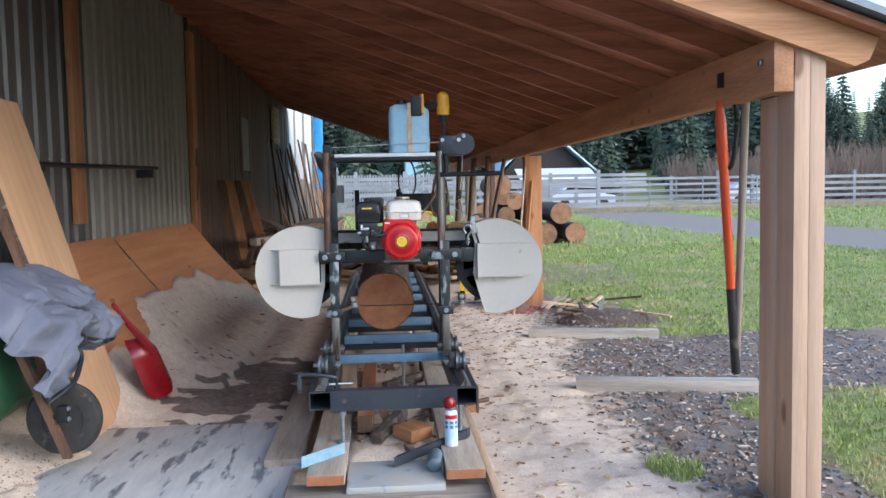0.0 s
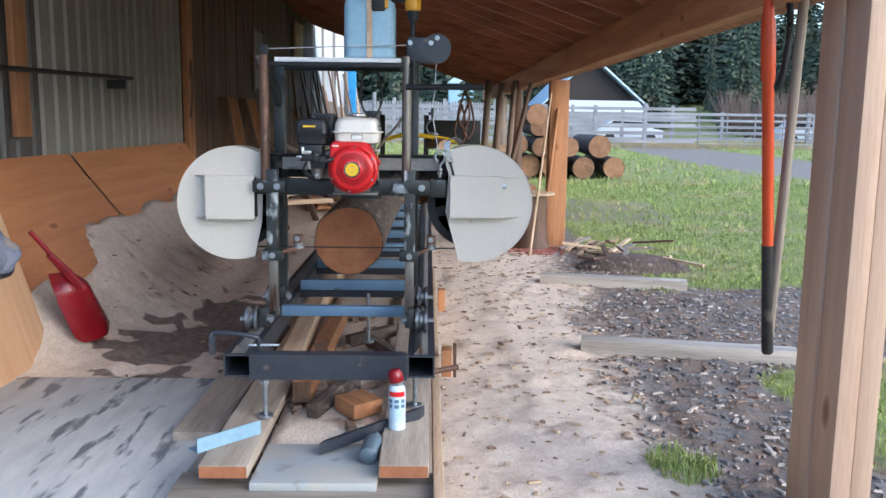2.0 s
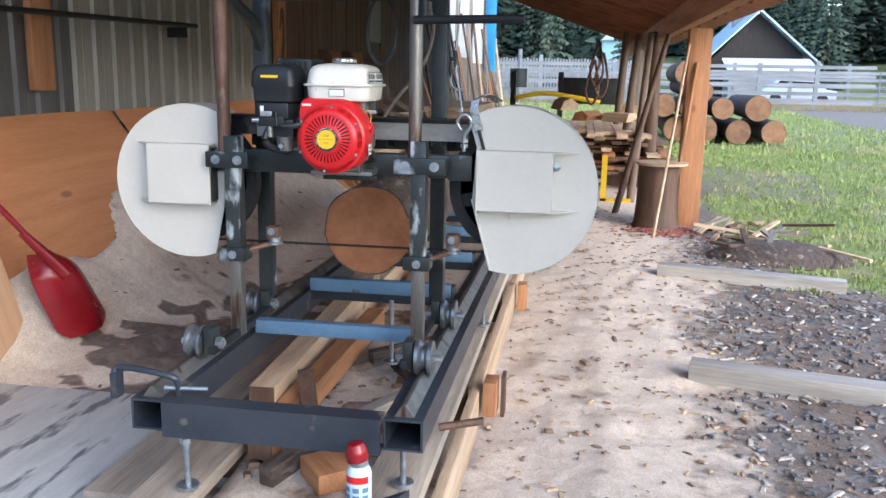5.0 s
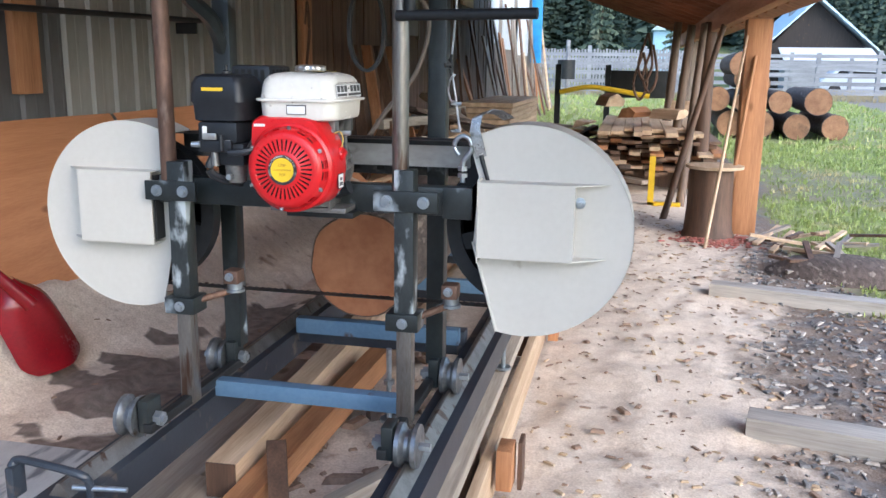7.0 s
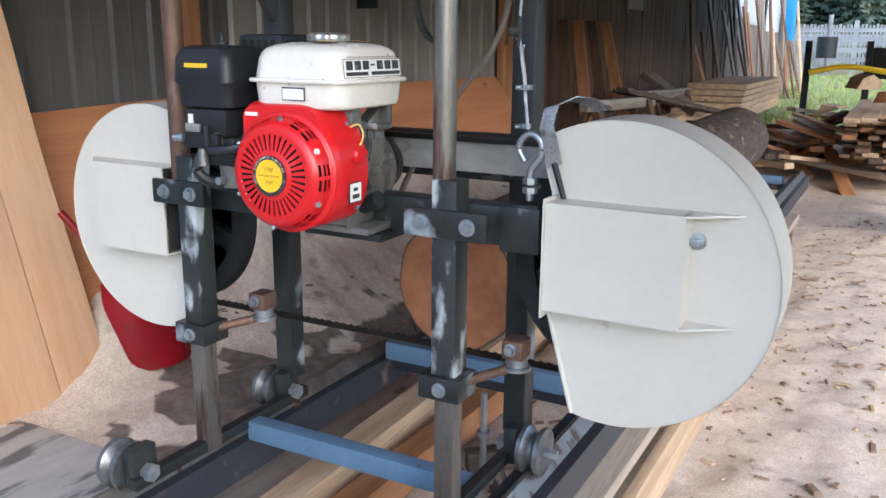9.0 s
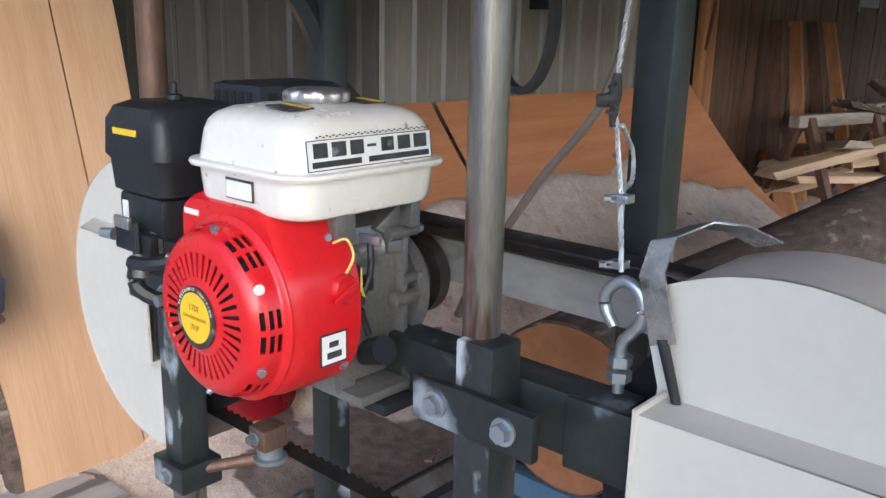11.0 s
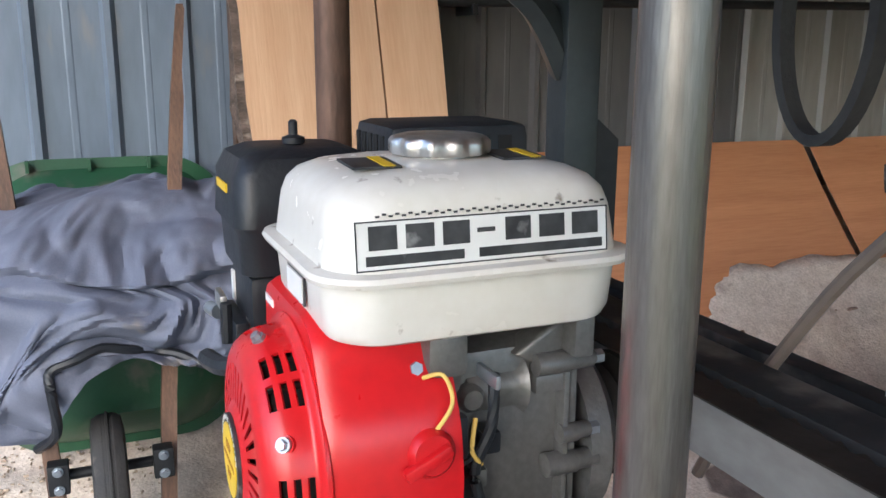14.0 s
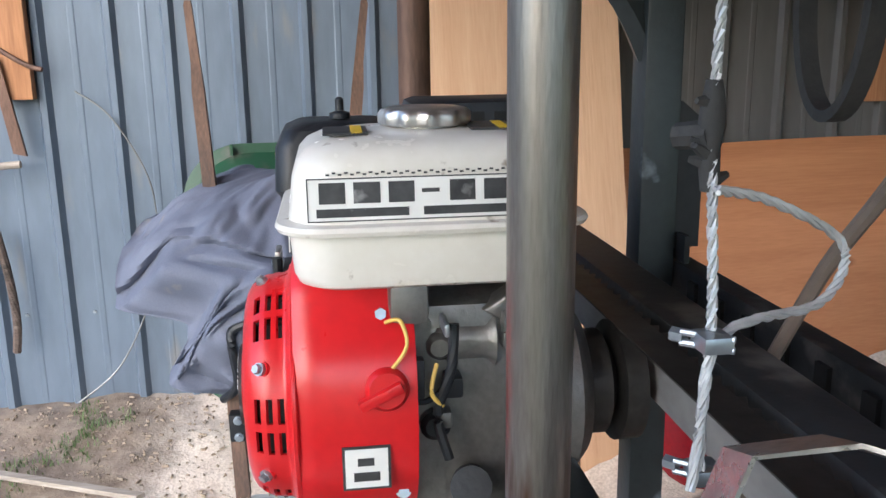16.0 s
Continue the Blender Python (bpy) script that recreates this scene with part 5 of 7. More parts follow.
for d, a, b, r in ((0.0, 0.37, 0.43, 0.2), (0.012, 0.375, 0.435, 0.2), (0.02, 0.345, 0.405, 0.2), (0.12, 0.31, 0.36, 0.18), (0.24, 0.25, 0.29, 0.15), (0.28, 0.2, 0.24, 0.12)):
    tray.append([(-2.16 + d + 0.32 * (0.5 - 0.5 * (zz - 0.30) / 0.85) , yy, zz) for yy, zz in rrect(4.19, 0.70, a, b, r, 8)])
part("tray", loft(tray), m_green, barrow)
for k in range(3):
    part("rim_clip", B(-2.13, -2.105, 3.98 + 0.17 * k, 3.99 + 0.17 * k, 1.10, 1.135), m_green, barrow, "", False)
for y0, y1 in ((4.02, 3.90), (4.27, 4.43)):
    h = part("handle", loft([[(x + dx, yy + dy, z) for dx, dy in ((-0.016 * k, -0.018 * k), (0.016 * k, -0.018 * k), (0.016 * k, 0.018 * k), (-0.016 * k, 0.018 * k))] for x, yy, z, k in ((-1.50, y0, 0.20, 1.1), (-1.62, y0 + (y1 - y0) * 0.2, 0.55, 1.1), (-1.90, y0 + (y1 - y0) * 0.8, 1.32, 1.0), (-1.93, y0 + (y1 - y0) * 0.85, 1.40, 0.75), (-1.98, y1, 1.57, 0.65), (-1.985, y1, 1.585, 0.5))]), m_dark_z, barrow, "dark brown wooden handle", False)
    part("axle_bracket", B(-1.535, -1.49, y0 - 0.025, y0 + 0.025, 0.37, 0.45, bev=0.005), m_black, h)
    for z in (0.385, 0.435):
        bolt("bolt", (-1.489, y0, z), (1, 0, 0), h, 0.009, 0.007)
wh = part("wheel", lathe([(0.09, -0.032), (0.135, -0.042), (0.163, -0.036), (0.173, -0.02), (0.1755, 0.0), (0.173, 0.02), (0.163, 0.036), (0.135, 0.042), (0.09, 0.032)], (-1.55, 4.14, 0.36), (0, 1, 0), 40), m_rubber, barrow, "black ribbed pneumatic tyre")
for k in (-0.024, -0.012, 0, 0.012, 0.024):
    part("tread_rib", lathe([(0.171 - abs(k) * 0.35, k - 0.004), (0.1795 - abs(k) * 0.45, k - 0.003), (0.1795 - abs(k) * 0.45, k + 0.003), (0.171 - abs(k) * 0.35, k + 0.004)], (-1.55, 4.14, 0.36), (0, 1, 0), 40), m_rubber, wh)
part("rim", lathe([(0.02, -0.03), (0.09, -0.025), (0.095, -0.035), (0.095, 0.035), (0.09, 0.025), (0.02, 0.03)], (-1.55, 4.14, 0.36), (0, 1, 0)), m_black, wh)
part("axle", C((-1.54, 4.0, 0.40), (-1.54, 4.29, 0.40), 0.014), m_black, wh)

# grey fabric cover over the barrow
def facet(u, v, seed):
    """Creased sheet: heights on a lattice, joined by flat triangles."""
    i, j = math.floor(u), math.floor(v)
    f, g = u - i, v - j

    def hgt(a, b):
        q = math.sin(a * 127.1 + b * 311.7 + seed * 74.7) * 43758.5453
        return 2 * (q - math.floor(q)) - 1
    if f + g < 1:
        h = hgt(i, j)
        return h + f * (hgt(i + 1, j) - h) + g * (hgt(i, j + 1) - h)
    h = hgt(i + 1, j + 1)
    return h + (1 - f) * (hgt(i, j + 1) - h) + (1 - g) * (hgt(i + 1, j) - h)


def cover():
    prof = [(-2.13, 1.03), (-2.06, 1.085), (-1.93, 1.09), (-1.76, 1.06), (-1.60, 0.99), (-1.48, 0.90), (-1.43, 0.84), (-1.42, 0.78), (-1.43, 0.73), (-1.46, 0.69)]
    bm = bmesh.new()
    nu, nv = 130, 110
    rows = []
    hem = []
    for j in range(nv + 1):
        v = j / nv * (len(prof) - 1)
        i0 = min(int(v), len(prof) - 2)
        f = v - i0
        px, pz = (prof[i0][0] * (1 - f) + prof[i0 + 1][0] * f, prof[i0][1] * (1 - f) + prof[i0 + 1][1] * f)
        s = j / nv
        row = []
        for i in range(nu + 1):
            u = i / nu
            y0 = 3.95 - 0.25 * smoothstep(0.0, 0.45, s) + 0.20 * smoothstep(0.56, 0.64, s) - 0.06 * smoothstep(0.66, 0.85, s) + 0.14 * smoothstep(0.88, 1, s)
            y1 = 4.66 - 0.04 * s
            yy = y0 + (y1 - y0) * u
            edge = smoothstep(0.0, 0.16, u) * smoothstep(1.0, 0.9, u)
            fu, fv = u * 6.5 + 0.9 * noise.noise((u * 3, s * 3, 5)), s * 7.5 + 0.9 * noise.noise((u * 3, s * 3, 15))
            fold = 0.046 * facet(fu + 0.45 * fv, fv, 1) + 0.026 * facet(fu * 2.3 - fv * 0.8, fv * 2.1 + fu * 0.5, 2) + 0.010 * facet(fu * 5.1 + fv * 1.3, fv * 4.9, 3)
            fold += noise.noise((u * 3, s * 2.5, 1)) * 0.05 + 0.003
            x = px + fold * (0.3 + s) - 0.13 * (1 - edge) * s
            z = pz + fold * 0.6 * (1 - s) - (0.10 + 0.06 * s) * (1 - smoothstep(0.0, 0.2, u)) - 0.05 * (1 - smoothstep(1, 0.92, u)) + 0.06 * s * s * math.sin(5.2 * u + 0.7) - 0.09 * s * s * smoothstep(0.45, 0.1, u)
            x -= 0.045 * smoothstep(0.50, 0.53, s - 0.05 * u + 0.03 * math.sin(9 * u)) * (1 - 0.6 * smoothstep(0.55, 0.8, s))
            row.append(bm.verts.new((x, yy, z)))
            if i % 10 == 0 and j == nv - int(13 * smoothstep(0.02, 0.3, u)):
                hem.append(row[-1])
        rows.append(row)
    for j in range(nv):
        for i in range(nu):
            bm.faces.new((rows[j][i], rows[j][i + 1], rows[j + 1][i + 1], rows[j + 1][i]))
    bm.normal_update()
    line = []
    for v in sorted(hem, key=lambda q: q.co.y):
        nm = v.normal if v.normal.x > 0 else -v.normal
        line.append(v.co + nm * 0.010)
    return bm, line


tarp = thing("fabric_cover", (-1.7, 4.2, 0.5), "crumpled grey fabric cover with a black hem over the wheelbarrow", "cover")
bm, hem = cover()
rim = [e for e in bm.edges if len(e.link_faces) == 1]
under = {v: bm.verts.new(v.co - v.normal * 0.003) for v in list(bm.verts)}
for f in list(bm.faces):
    bm.faces.new([under[v] for v in reversed(f.verts)])
for e in rim:
    a, b = e.verts
    bm.faces.new((a, b, under[b], under[a]))
part("cloth", bm, m_tarp, tarp)
part("hem", sweep(hem, 0.0125, 8, steps=5), m_plastic, tarp, "black zip hem")
solid("stick", loft([[(-1.78, 3.16, 0.21), (-1.76, 3.14, 0.21), (-1.76, 3.14, 0.225), (-1.78, 3.16, 0.225)], [(-1.62, 3.72, 0.155), (-1.60, 3.70, 0.155), (-1.60, 3.70, 0.17), (-1.62, 3.72, 0.17)]]), m_grey_y, "grey weathered stick lying in the dirt by the wall", "stick")
solid("bent_rod", sweep([(-2.19, 3.22, 1.50), (-2.17, 3.28, 1.45), (-2.16, 3.36, 1.40), (-2.15, 3.41, 1.385)], 0.008), m_rust, "rusty hook hung from a wall board", "hook")
solid("hand_tool", loft([[(-2.17, 3.25, 1.42), (-2.17, 3.28, 1.42), (-2.155, 3.28, 1.42), (-2.155, 3.25, 1.42)], [(-2.17, 3.29, 1.12), (-2.17, 3.33, 1.11), (-2.155, 3.33, 1.11), (-2.155, 3.29, 1.12)]]), m_rust, "old steel tool hung on the wall board", "tool")
solid("tool_handle", sweep([(-2.15, 3.14, 1.06), (-2.15, 3.24, 1.08), (-2.15, 3.31, 1.085)], 0.012), m_grey_y, "worn wooden tool handle on the wall", "handle")
solid("root_stick", sweep([(-2.17, 3.20, 0.86), (-2.16, 3.225, 0.70), (-2.165, 3.23, 0.55), (-2.17, 3.215, 0.44)], 0.014), m_bark, "crooked stick hung against the sheet metal", "stick")

# ---- timbers and clutter under the track ----
def timber(x0, x1, y0, y1, z0, z1, mat, label, bev=0.008):
    return solid("timber", B(x0, x1, y0, y1, z0, z1, bev=bev), mat, label, "timber", "track timbers")


for x0, x1, y0, ye in ((-0.345, -0.185, 3.47, 4.54), (0.24, 0.405, 3.48, 9.4)):
    t = thing("plank", ((x0 + x1) / 2, 6.4, 0.20), "long dusty plank with orange ends under the sawmill rail", "plank", "track timbers")
    part("board", B(x0, x1, y0 + 0.004, ye, 0.202, 0.248, bev=0.006), m_grey_y, t)
    part("sawn_end", B(x0 + 0.004, x1 - 0.004, y0, y0 + 0.006, 0.206, 0.244), m_endgrain, t, "sawn orange end grain", False)
    for yb in ((3.62, 4.9, 6.3, 7.7, 9.0) if ye > 5 else (3.62, 4.35)):
        solid("block", B(x0 + 0.005, x1 - 0.005, yb, yb + 0.14, 0.06, 0.202, bev=0.006), m_dark_z, "dark wooden packing block under a plank", "block", "packing blocks")
timber(-0.345, -0.25, 4.72, 9.4, 0.13, 0.245, m_fresh_y, "pale squared timber under the sawmill rail")
timber(-0.60, -0.42, 4.04, 5.8, 0.08, 0.145, m_grey_y, "dusty plank lying beside the track")
timber(0.42, 0.455, 3.2, 7.5, 0.04, 0.20, m_fresh_y, "fresh pale board on edge along the track")
solid("cross_timber", B(-0.44, 0.45, 3.42, 3.62, -0.02, 0.165, bev=0.012), m_grey_x, "weathered cross timber under the plank ends", "timber", "track timbers")
solid("slab", B(-0.18, 0.235, 3.46, 3.80, 0.165, 0.195, bev=0.006), m_wetblock, "whitish wet-looking block between the timbers", "block")
bracket = thing("bracket", (-0.3, 3.66, 0.25), "pale blue painted steel angle lying on a timber", "bracket")
m_angle = shade("chalky_blue", (0.16, 0.30, 0.40), (0.24, 0.38, 0.48), 9, 0.5, 0, 0.1, (1, 1, 1), (0.4, 0.42, 0.42), 12, 0.38, 60)
au, av = Vector((0.175, 0.185, 0)), Vector((-0.04, 0.038, 0))
for nm, q in (("upright_leg", ((0, 0, 0), (0, 0, 0.05))), ("flat_leg", ((0, 0, 0.0), av))):
    o, e = Vector((-0.372, 3.565, 0.252)), Vector(q[1])
    n = au.cross(e).normalized() * 0.004
    part(nm, loft([[p, p + e, p + e + n, p + n] for p in (o, o + au)]), m_angle, bracket, "", False)
tube = thing("steel_tube", (0.2, 3.85, 0.22), "black square steel tube lying across the timbers", "tube")
part("wall", loft([[(x + a, yy + b, z + c) for a, b, c in ((-0.008, -0.02, 0), (0.008, 0.02, 0), (0.008, 0.02, 0.042), (-0.008, -0.02, 0.042))] for x, yy, z in ((0.03, 3.70, 0.20), (0.38, 3.93, 0.25))]), m_slate, tube, "", False)
solid("bottle", lathe([(0.02, 0), (0.032, 0.008), (0.034, 0.10), (0.03, 0.12), (0.012, 0.14), (0.012, 0.16)], (0.195, 3.60, 0.225), (0.12, 0.9, 0.12)), shade("blue_grey_plastic", (0.08, 0.12, 0.15), (0.12, 0.16, 0.19), 8, 0.35), "dark blue-grey bottle lying between the timbers", "bottle")
can = thing("spray_can", (0.288, 3.82, 0.248), "blue and white spray can with a red cap", "spray can")
part("can", lathe([(0.028, 0), (0.031, 0.003), (0.031, 0.148), (0.029, 0.155), (0.022, 0.166), (0.02, 0.168)], (0.288, 3.82, 0.248), (0, 0, 1)), shade("can_print", (0.35, 0.52, 0.66), (0.62, 0.7, 0.76), 14, 0.35), can)
for a, z0, z1, mt in ((0, 0.105, 0.118, m_blue), (0, 0.085, 0.098, m_blue), (0, 0.128, 0.146, m_red)):
    bm = bmesh.new()
    ring = [(0.288 + 0.0316 * math.sin(t), 3.82 - 0.0316 * math.cos(t)) for t in (radians(-60 + 15 * k) for k in range(9))]
    lo = [bm.verts.new((x, yy, 0.248 + z0)) for x, yy in ring]
    hi = [bm.verts.new((x, yy, 0.248 + z1)) for x, yy in ring]
    for k in range(8):
        if mt is m_blue and k % 3 == 2:
            continue
        bm.faces.new((lo[k], lo[k + 1], hi[k + 1], hi[k]))
    part("print_bar", bm, mt, can)
part("collar", C((0.288, 3.82, 0.414), (0.288, 3.82, 0.428), 0.022), m_zinc, can)
part("cap", lathe([(0.026, 0), (0.028, 0.003), (0.028, 0.028), (0.02, 0.043), (0.012, 0.046)], (0.286, 3.82, 0.426), (-0.18, 0, 1)), m_red_plastic, can, "red plastic cap")
random.seed(5)
for x, yy, l, w, a, mt, lb in ((0.16, 4.62, 0.30, 0.05, -30, m_grey_y, "dusty grey offcut between the rails"), (0.12, 4.15, 0.14, 0.14, 40, m_wood_y, "orange block between the timbers"), (0.0, 4.25, 0.34, 0.05, -20, m_bark, "dark bark strip between the timbers"),
                               (0.17, 5.0, 0.26, 0.04, 35, m_bark, "dark bark strip between the rails"), (0.10, 5.25, 0.30, 0.05, -50, m_bark, "dark bark strip between the rails")):
    m = Matrix.Translation((x, yy, 0.225)) @ Matrix.Rotation(radians(a), 4, "Z") @ Matrix.Rotation(radians(random.uniform(-6, 6)), 4, "X")
    bm = B(-w / 2, w / 2, -l / 2, l / 2, -0.03, 0.03, bev=0.004)
    ob = part("offcut", bm, mt, None)
    ob.matrix_world = m
    MAT[ob] = m
    tagged(ob, lb, "offcut", "offcuts under the mill")


def squared(p0, p1, w, h, mat, end, label):
    """A squared timber between two points on its top line, with a sawn end of another tone."""
    p0, p1 = Vector(p0), Vector(p1)
    side = (p1 - p0).cross(Vector((0, 0, 1))).normalized() * (w / 2)
    dn = Vector((0, 0, -h))
    t = thing("timber", p0, label, "timber", "timbers between the rails")
    part("length", loft([[p - side, p + side, p + side + dn, p - side + dn] for p in (p0, p0.lerp(p1, 0.5), p1)]), mat, t, "", False)
    d = (p1 - p0).normalized() * 0.006
    part("end_face", loft([[p - side * 0.97, p + side * 0.97, p + side * 0.97 + dn, p - side * 0.97 + dn] for p in (p0 - d, p0 - d * 0.01)]), end, t, "darkened sawn end", False)
    return t


squared((-0.20, 4.44, 0.345), (-0.27, 6.2, 0.335), 0.085, 0.11, m_fresh_y, m_dark_z, "pale squared timber with a darkened end between the rails")
squared((-0.115, 4.20, 0.30), (-0.10, 5.6, 0.30), 0.075, 0.085, m_wood_y, m_dark_z, "orange squared timber with a darkened end between the rails")
solid("stake", loft([[(0.0, 4.30, 0.19), (0.045, 4.32, 0.19), (0.04, 4.335, 0.19), (-0.005, 4.315, 0.19)], [(-0.11, 4.53, 0.37), (-0.06, 4.55, 0.37), (-0.065, 4.565, 0.373), (-0.115, 4.545, 0.373)]]), m_dark_z, "dark offcut standing on end between the rails", "offcut")
solid("strap_loop", sweep([(-0.085, 4.42, 0.20), (-0.10, 4.34, 0.198), (-0.115, 4.27, 0.197), (-0.09, 4.235, 0.197), (-0.06, 4.27, 0.198), (-0.045, 4.34, 0.20), (-0.02, 4.43, 0.205)], 0.005), m_rubber, "black rubber strap lying in a loop between the timbers", "strap")
solid("wedge", B(0.47, 0.52, 4.92, 5.02, 0.10, 0.235, bev=0.005), m_wood_z, "orange wooden wedge beside the track", "wedge")
solid("wedge", B(0.53, 0.545, 4.98, 5.06, 0.08, 0.24, bev=0.003), m_dark_z, "thin dark stake beside the track", "stake")
solid("wedge", B(0.47, 0.52, 6.6, 6.7, 0.05, 0.2, bev=0.005), m_wood_z, "orange wooden wedge beside the track", "wedge")
solid("track_pin", C((0.40, 4.34, 0.30), (0.53, 4.38, 0.315), 0.012), m_rust, "rusty pin sticking out beside the track", "pin")

# the log on the bunks
def log_thing(p0, p1, r0, r1, label, group, cut=None, seg=28):
    p0, p1 = Vector(p0), Vector(p1)
    d = p1 - p0
    q = d.to_track_quat("Z", "Y")
    t = thing("log", p0, label, "log", group)
    rings = []
    off = random.uniform(0, 50)
    for k in range(15):
        f = k / 14
        r = r0 + (r1 - r0) * f
        rings.append([p0 + d * f + q @ Vector(((r * (1 + 0.05 * noise.noise((math.cos(a) * 1.5 + off, math.sin(a) * 1.5, f * 6)) + 0.03 * noise.noise((math.cos(a) * 5 + off, math.sin(a) * 5, f * 25)))) * math.cos(a), (r * (1 + 0.05 * noise.noise((math.cos(a) * 1.5 + off, math.sin(a) * 1.5, f * 6)) + 0.03 * noise.noise((math.cos(a) * 5 + off, math.sin(a) * 5, f * 25)))) * math.sin(a), 0)) for a in (2 * math.pi * i / seg for i in range(seg))])
    part("bark", loft(rings), m_bark, t)
    u = d.normalized()
    for end, ring, s in ((p0, rings[0], -1), (p1, rings[-1], 1)):
        bm = bmesh.new()
        c = sum(ring, Vector()) / len(ring)
        lo = [bm.verts.new(c + (p - c) * 0.965 + u * (0.004 * s)) for p in ring]
        bm.faces.new(lo)
        hi = [bm.verts.new(c + (p - c) * 0.965 - u * (0.01 * s)) for p in ring]
        for i in range(len(ring)):
            bm.faces.new((lo[i], lo[(i + 1) % seg], hi[(i + 1) % seg], hi[i]))
        part("cut_end", bm, cut or m_endgrain, t, "sawn orange end grain", False)
    return t


log_thing((0.0, 5.05, 0.765), (0.02, 8.9, 0.79), 0.172, 0.20, "bark-covered log lying on the sawmill bunks", "log on the mill", seg=40)

# ---- ground timbers, slab floor and tools outside ----
for p0, p1, lb in (((1.35, 7.90), (2.52, 7.62), "weathered squared timber lying on the gravel"), ((1.315, 5.76), (2.52, 5.50), "weathered squared timber lying on the gravel")):
    d = Vector((p1[0] - p0[0], p1[1] - p0[1], 0))
    m = Matrix.Translation((p0[0], p0[1], 0.0)) @ Matrix.Rotation(math.atan2(d.y, d.x), 4, "Z")
    ob = part("timber", B(0, d.length, -0.005, 0.125, -0.03, 0.082, bev=0.006), m_timber_pale, None)
    ob.matrix_world = m
    MAT[ob] = m
    tagged(ob, lb, "timber", "ground timbers")
slab = tagged(part("slab_floor", B(-2.1, -0.46, 2.7, 4.86, 0.0, 0.108, bev=0.008), m_concrete), "grey concrete slab streaked dark with wet dust", "floor", "", "structure")
peavey = thing("cant_hook", (1.70, 4.0, 0.48), "orange cant hook with a black grip hung on the eave beam", "cant hook")
part("shaft", lathe([(0.017, 0), (0.022, 0.01), (0.022, 0.42)], (1.70, 3.98, 0.495), (-0.067, 0, 1)), m_rubber, peavey, "black rubber grip")
part("pole", lathe([(0.0205, 0), (0.0215, 0.60), (0.026, 0.62), (0.026, 0.80), (0.015, 0.90)], (1.672, 3.98, 0.914), (-0.067, 0, 1)), m_orange, peavey)
part("hook", sweep([(1.63, 3.98, 1.52), (1.665, 3.97, 1.50), (1.685, 3.965, 1.60), (1.69, 3.965, 1.75), (1.67, 3.97, 1.86)], 0.012), m_black, peavey, "black steel hook")
axe = thing("long_axe", (1.76, 3.9, 0.5), "grey-handled splitting axe hung head up on the beam", "axe")
part("handle", C((1.70, 3.98, 0.52), (1.735, 3.96, 1.90), 0.017, 0.019), m_grey_z, axe)
part("head", P([(1.60, 1.875), (1.60, 1.94), (1.755, 1.985), (1.755, 1.865)], "y", 3.945, 3.985, bev=0.006), m_black, axe, "dark steel axe head")
bolt("bolt", (1.62, 3.55, 1.93), (-1, 0, 0), tagged(thing("beam_bolts", (1.62, 3.55, 1.93), "zinc bolts through the eave beam", "bolt")), 0.012)

wire = [(-2.212, 3.485, 1.313), (-2.205, 3.592, 1.226), (-2.20, 3.694, 1.025), (-2.19, 3.71, 0.84), (-2.195, 3.668, 0.643), (-2.195, 3.636, 0.526), (-2.19, 3.536, 0.351), (-2.16, 3.40, 0.245)]
solid("wire", sweep(wire, 0.003, 5), m_alu, "thin grey wire hanging loose down the wall", "wire")

# ---- scattered chips and grass ----
def scatter(name, count, place, size, material, label, seed, flat=0.25):
    random.seed(seed)
    verts, faces = [], []
    n = 0
    while n < count:
        pos = place()
        if pos is None:
            continue
        x, yy = pos
        s = size * random.uniform(0.4, 1.6)
        a, l = random.uniform(0, 6.3), random.uniform(1.0, 3.2)
        z = ground_z(x, yy) + 0.002
        ca, sa = math.cos(a), math.sin(a)
        til = random.uniform(-0.3, 0.3)
        b = len(verts)
        for u, v, w in ((-l, -1, 0), (l, -0.8, 0), (l * 0.8, 1, 0), (-l * 0.9, 0.7, 0), (-l * 0.8, -0.6, 1), (l * 0.8, -0.5, 1), (l * 0.7, 0.6, 1), (-l * 0.6, 0.5, 1)):
            verts.append((x + s * (u * ca - v * sa), yy + s * (u * sa + v * ca), z + s * (w * flat * 2.5 + til * u * 0.4 + 0.15)))
        faces += [(b, b + 1, b + 5, b + 4), (b + 1, b + 2, b + 6, b + 5), (b + 2, b + 3, b + 7, b + 6), (b + 3, b, b + 4, b + 7), (b + 4, b + 5, b + 6, b + 7)]
        n += 1
    me = bpy.data.meshes.new(name)
    me.from_pydata(verts, [], faces)
    me.materials.append(material)
    return tagged(new(name, me), label, "debris", "", "stuff")


def in_strip():
    x, yy = random.uniform(0.45, 1.75), random.uniform(3.0, 11)
    return (x, yy) if zones(x, yy)[0] > 0.4 else None


def in_gravel():
    x, yy = random.uniform(1.0, 4.5), random.uniform(2.8, 9.5)
    return (x, yy) if zones(x, yy)[2] > 0.5 else None


def on_floor():
    return random.uniform(-1.7, -0.45), random.uniform(4.3, 9)


def under_mill():
    return random.uniform(-0.2, 0.25), random.uniform(3.9, 6)


m_chip_dark = shade("bark_chips", (0.31, 0.21, 0.15), (0.19, 0.125, 0.09), 30, 0.9, 0, 0)
m_chip_pale = shade("wood_chips", (0.55, 0.42, 0.28), (0.4, 0.28, 0.17), 30, 0.85, 0, 0)
m_chip_grey = shade("grey_chips", (0.54, 0.49, 0.44), (0.36, 0.31, 0.26), 30, 0.85, 0, 0)
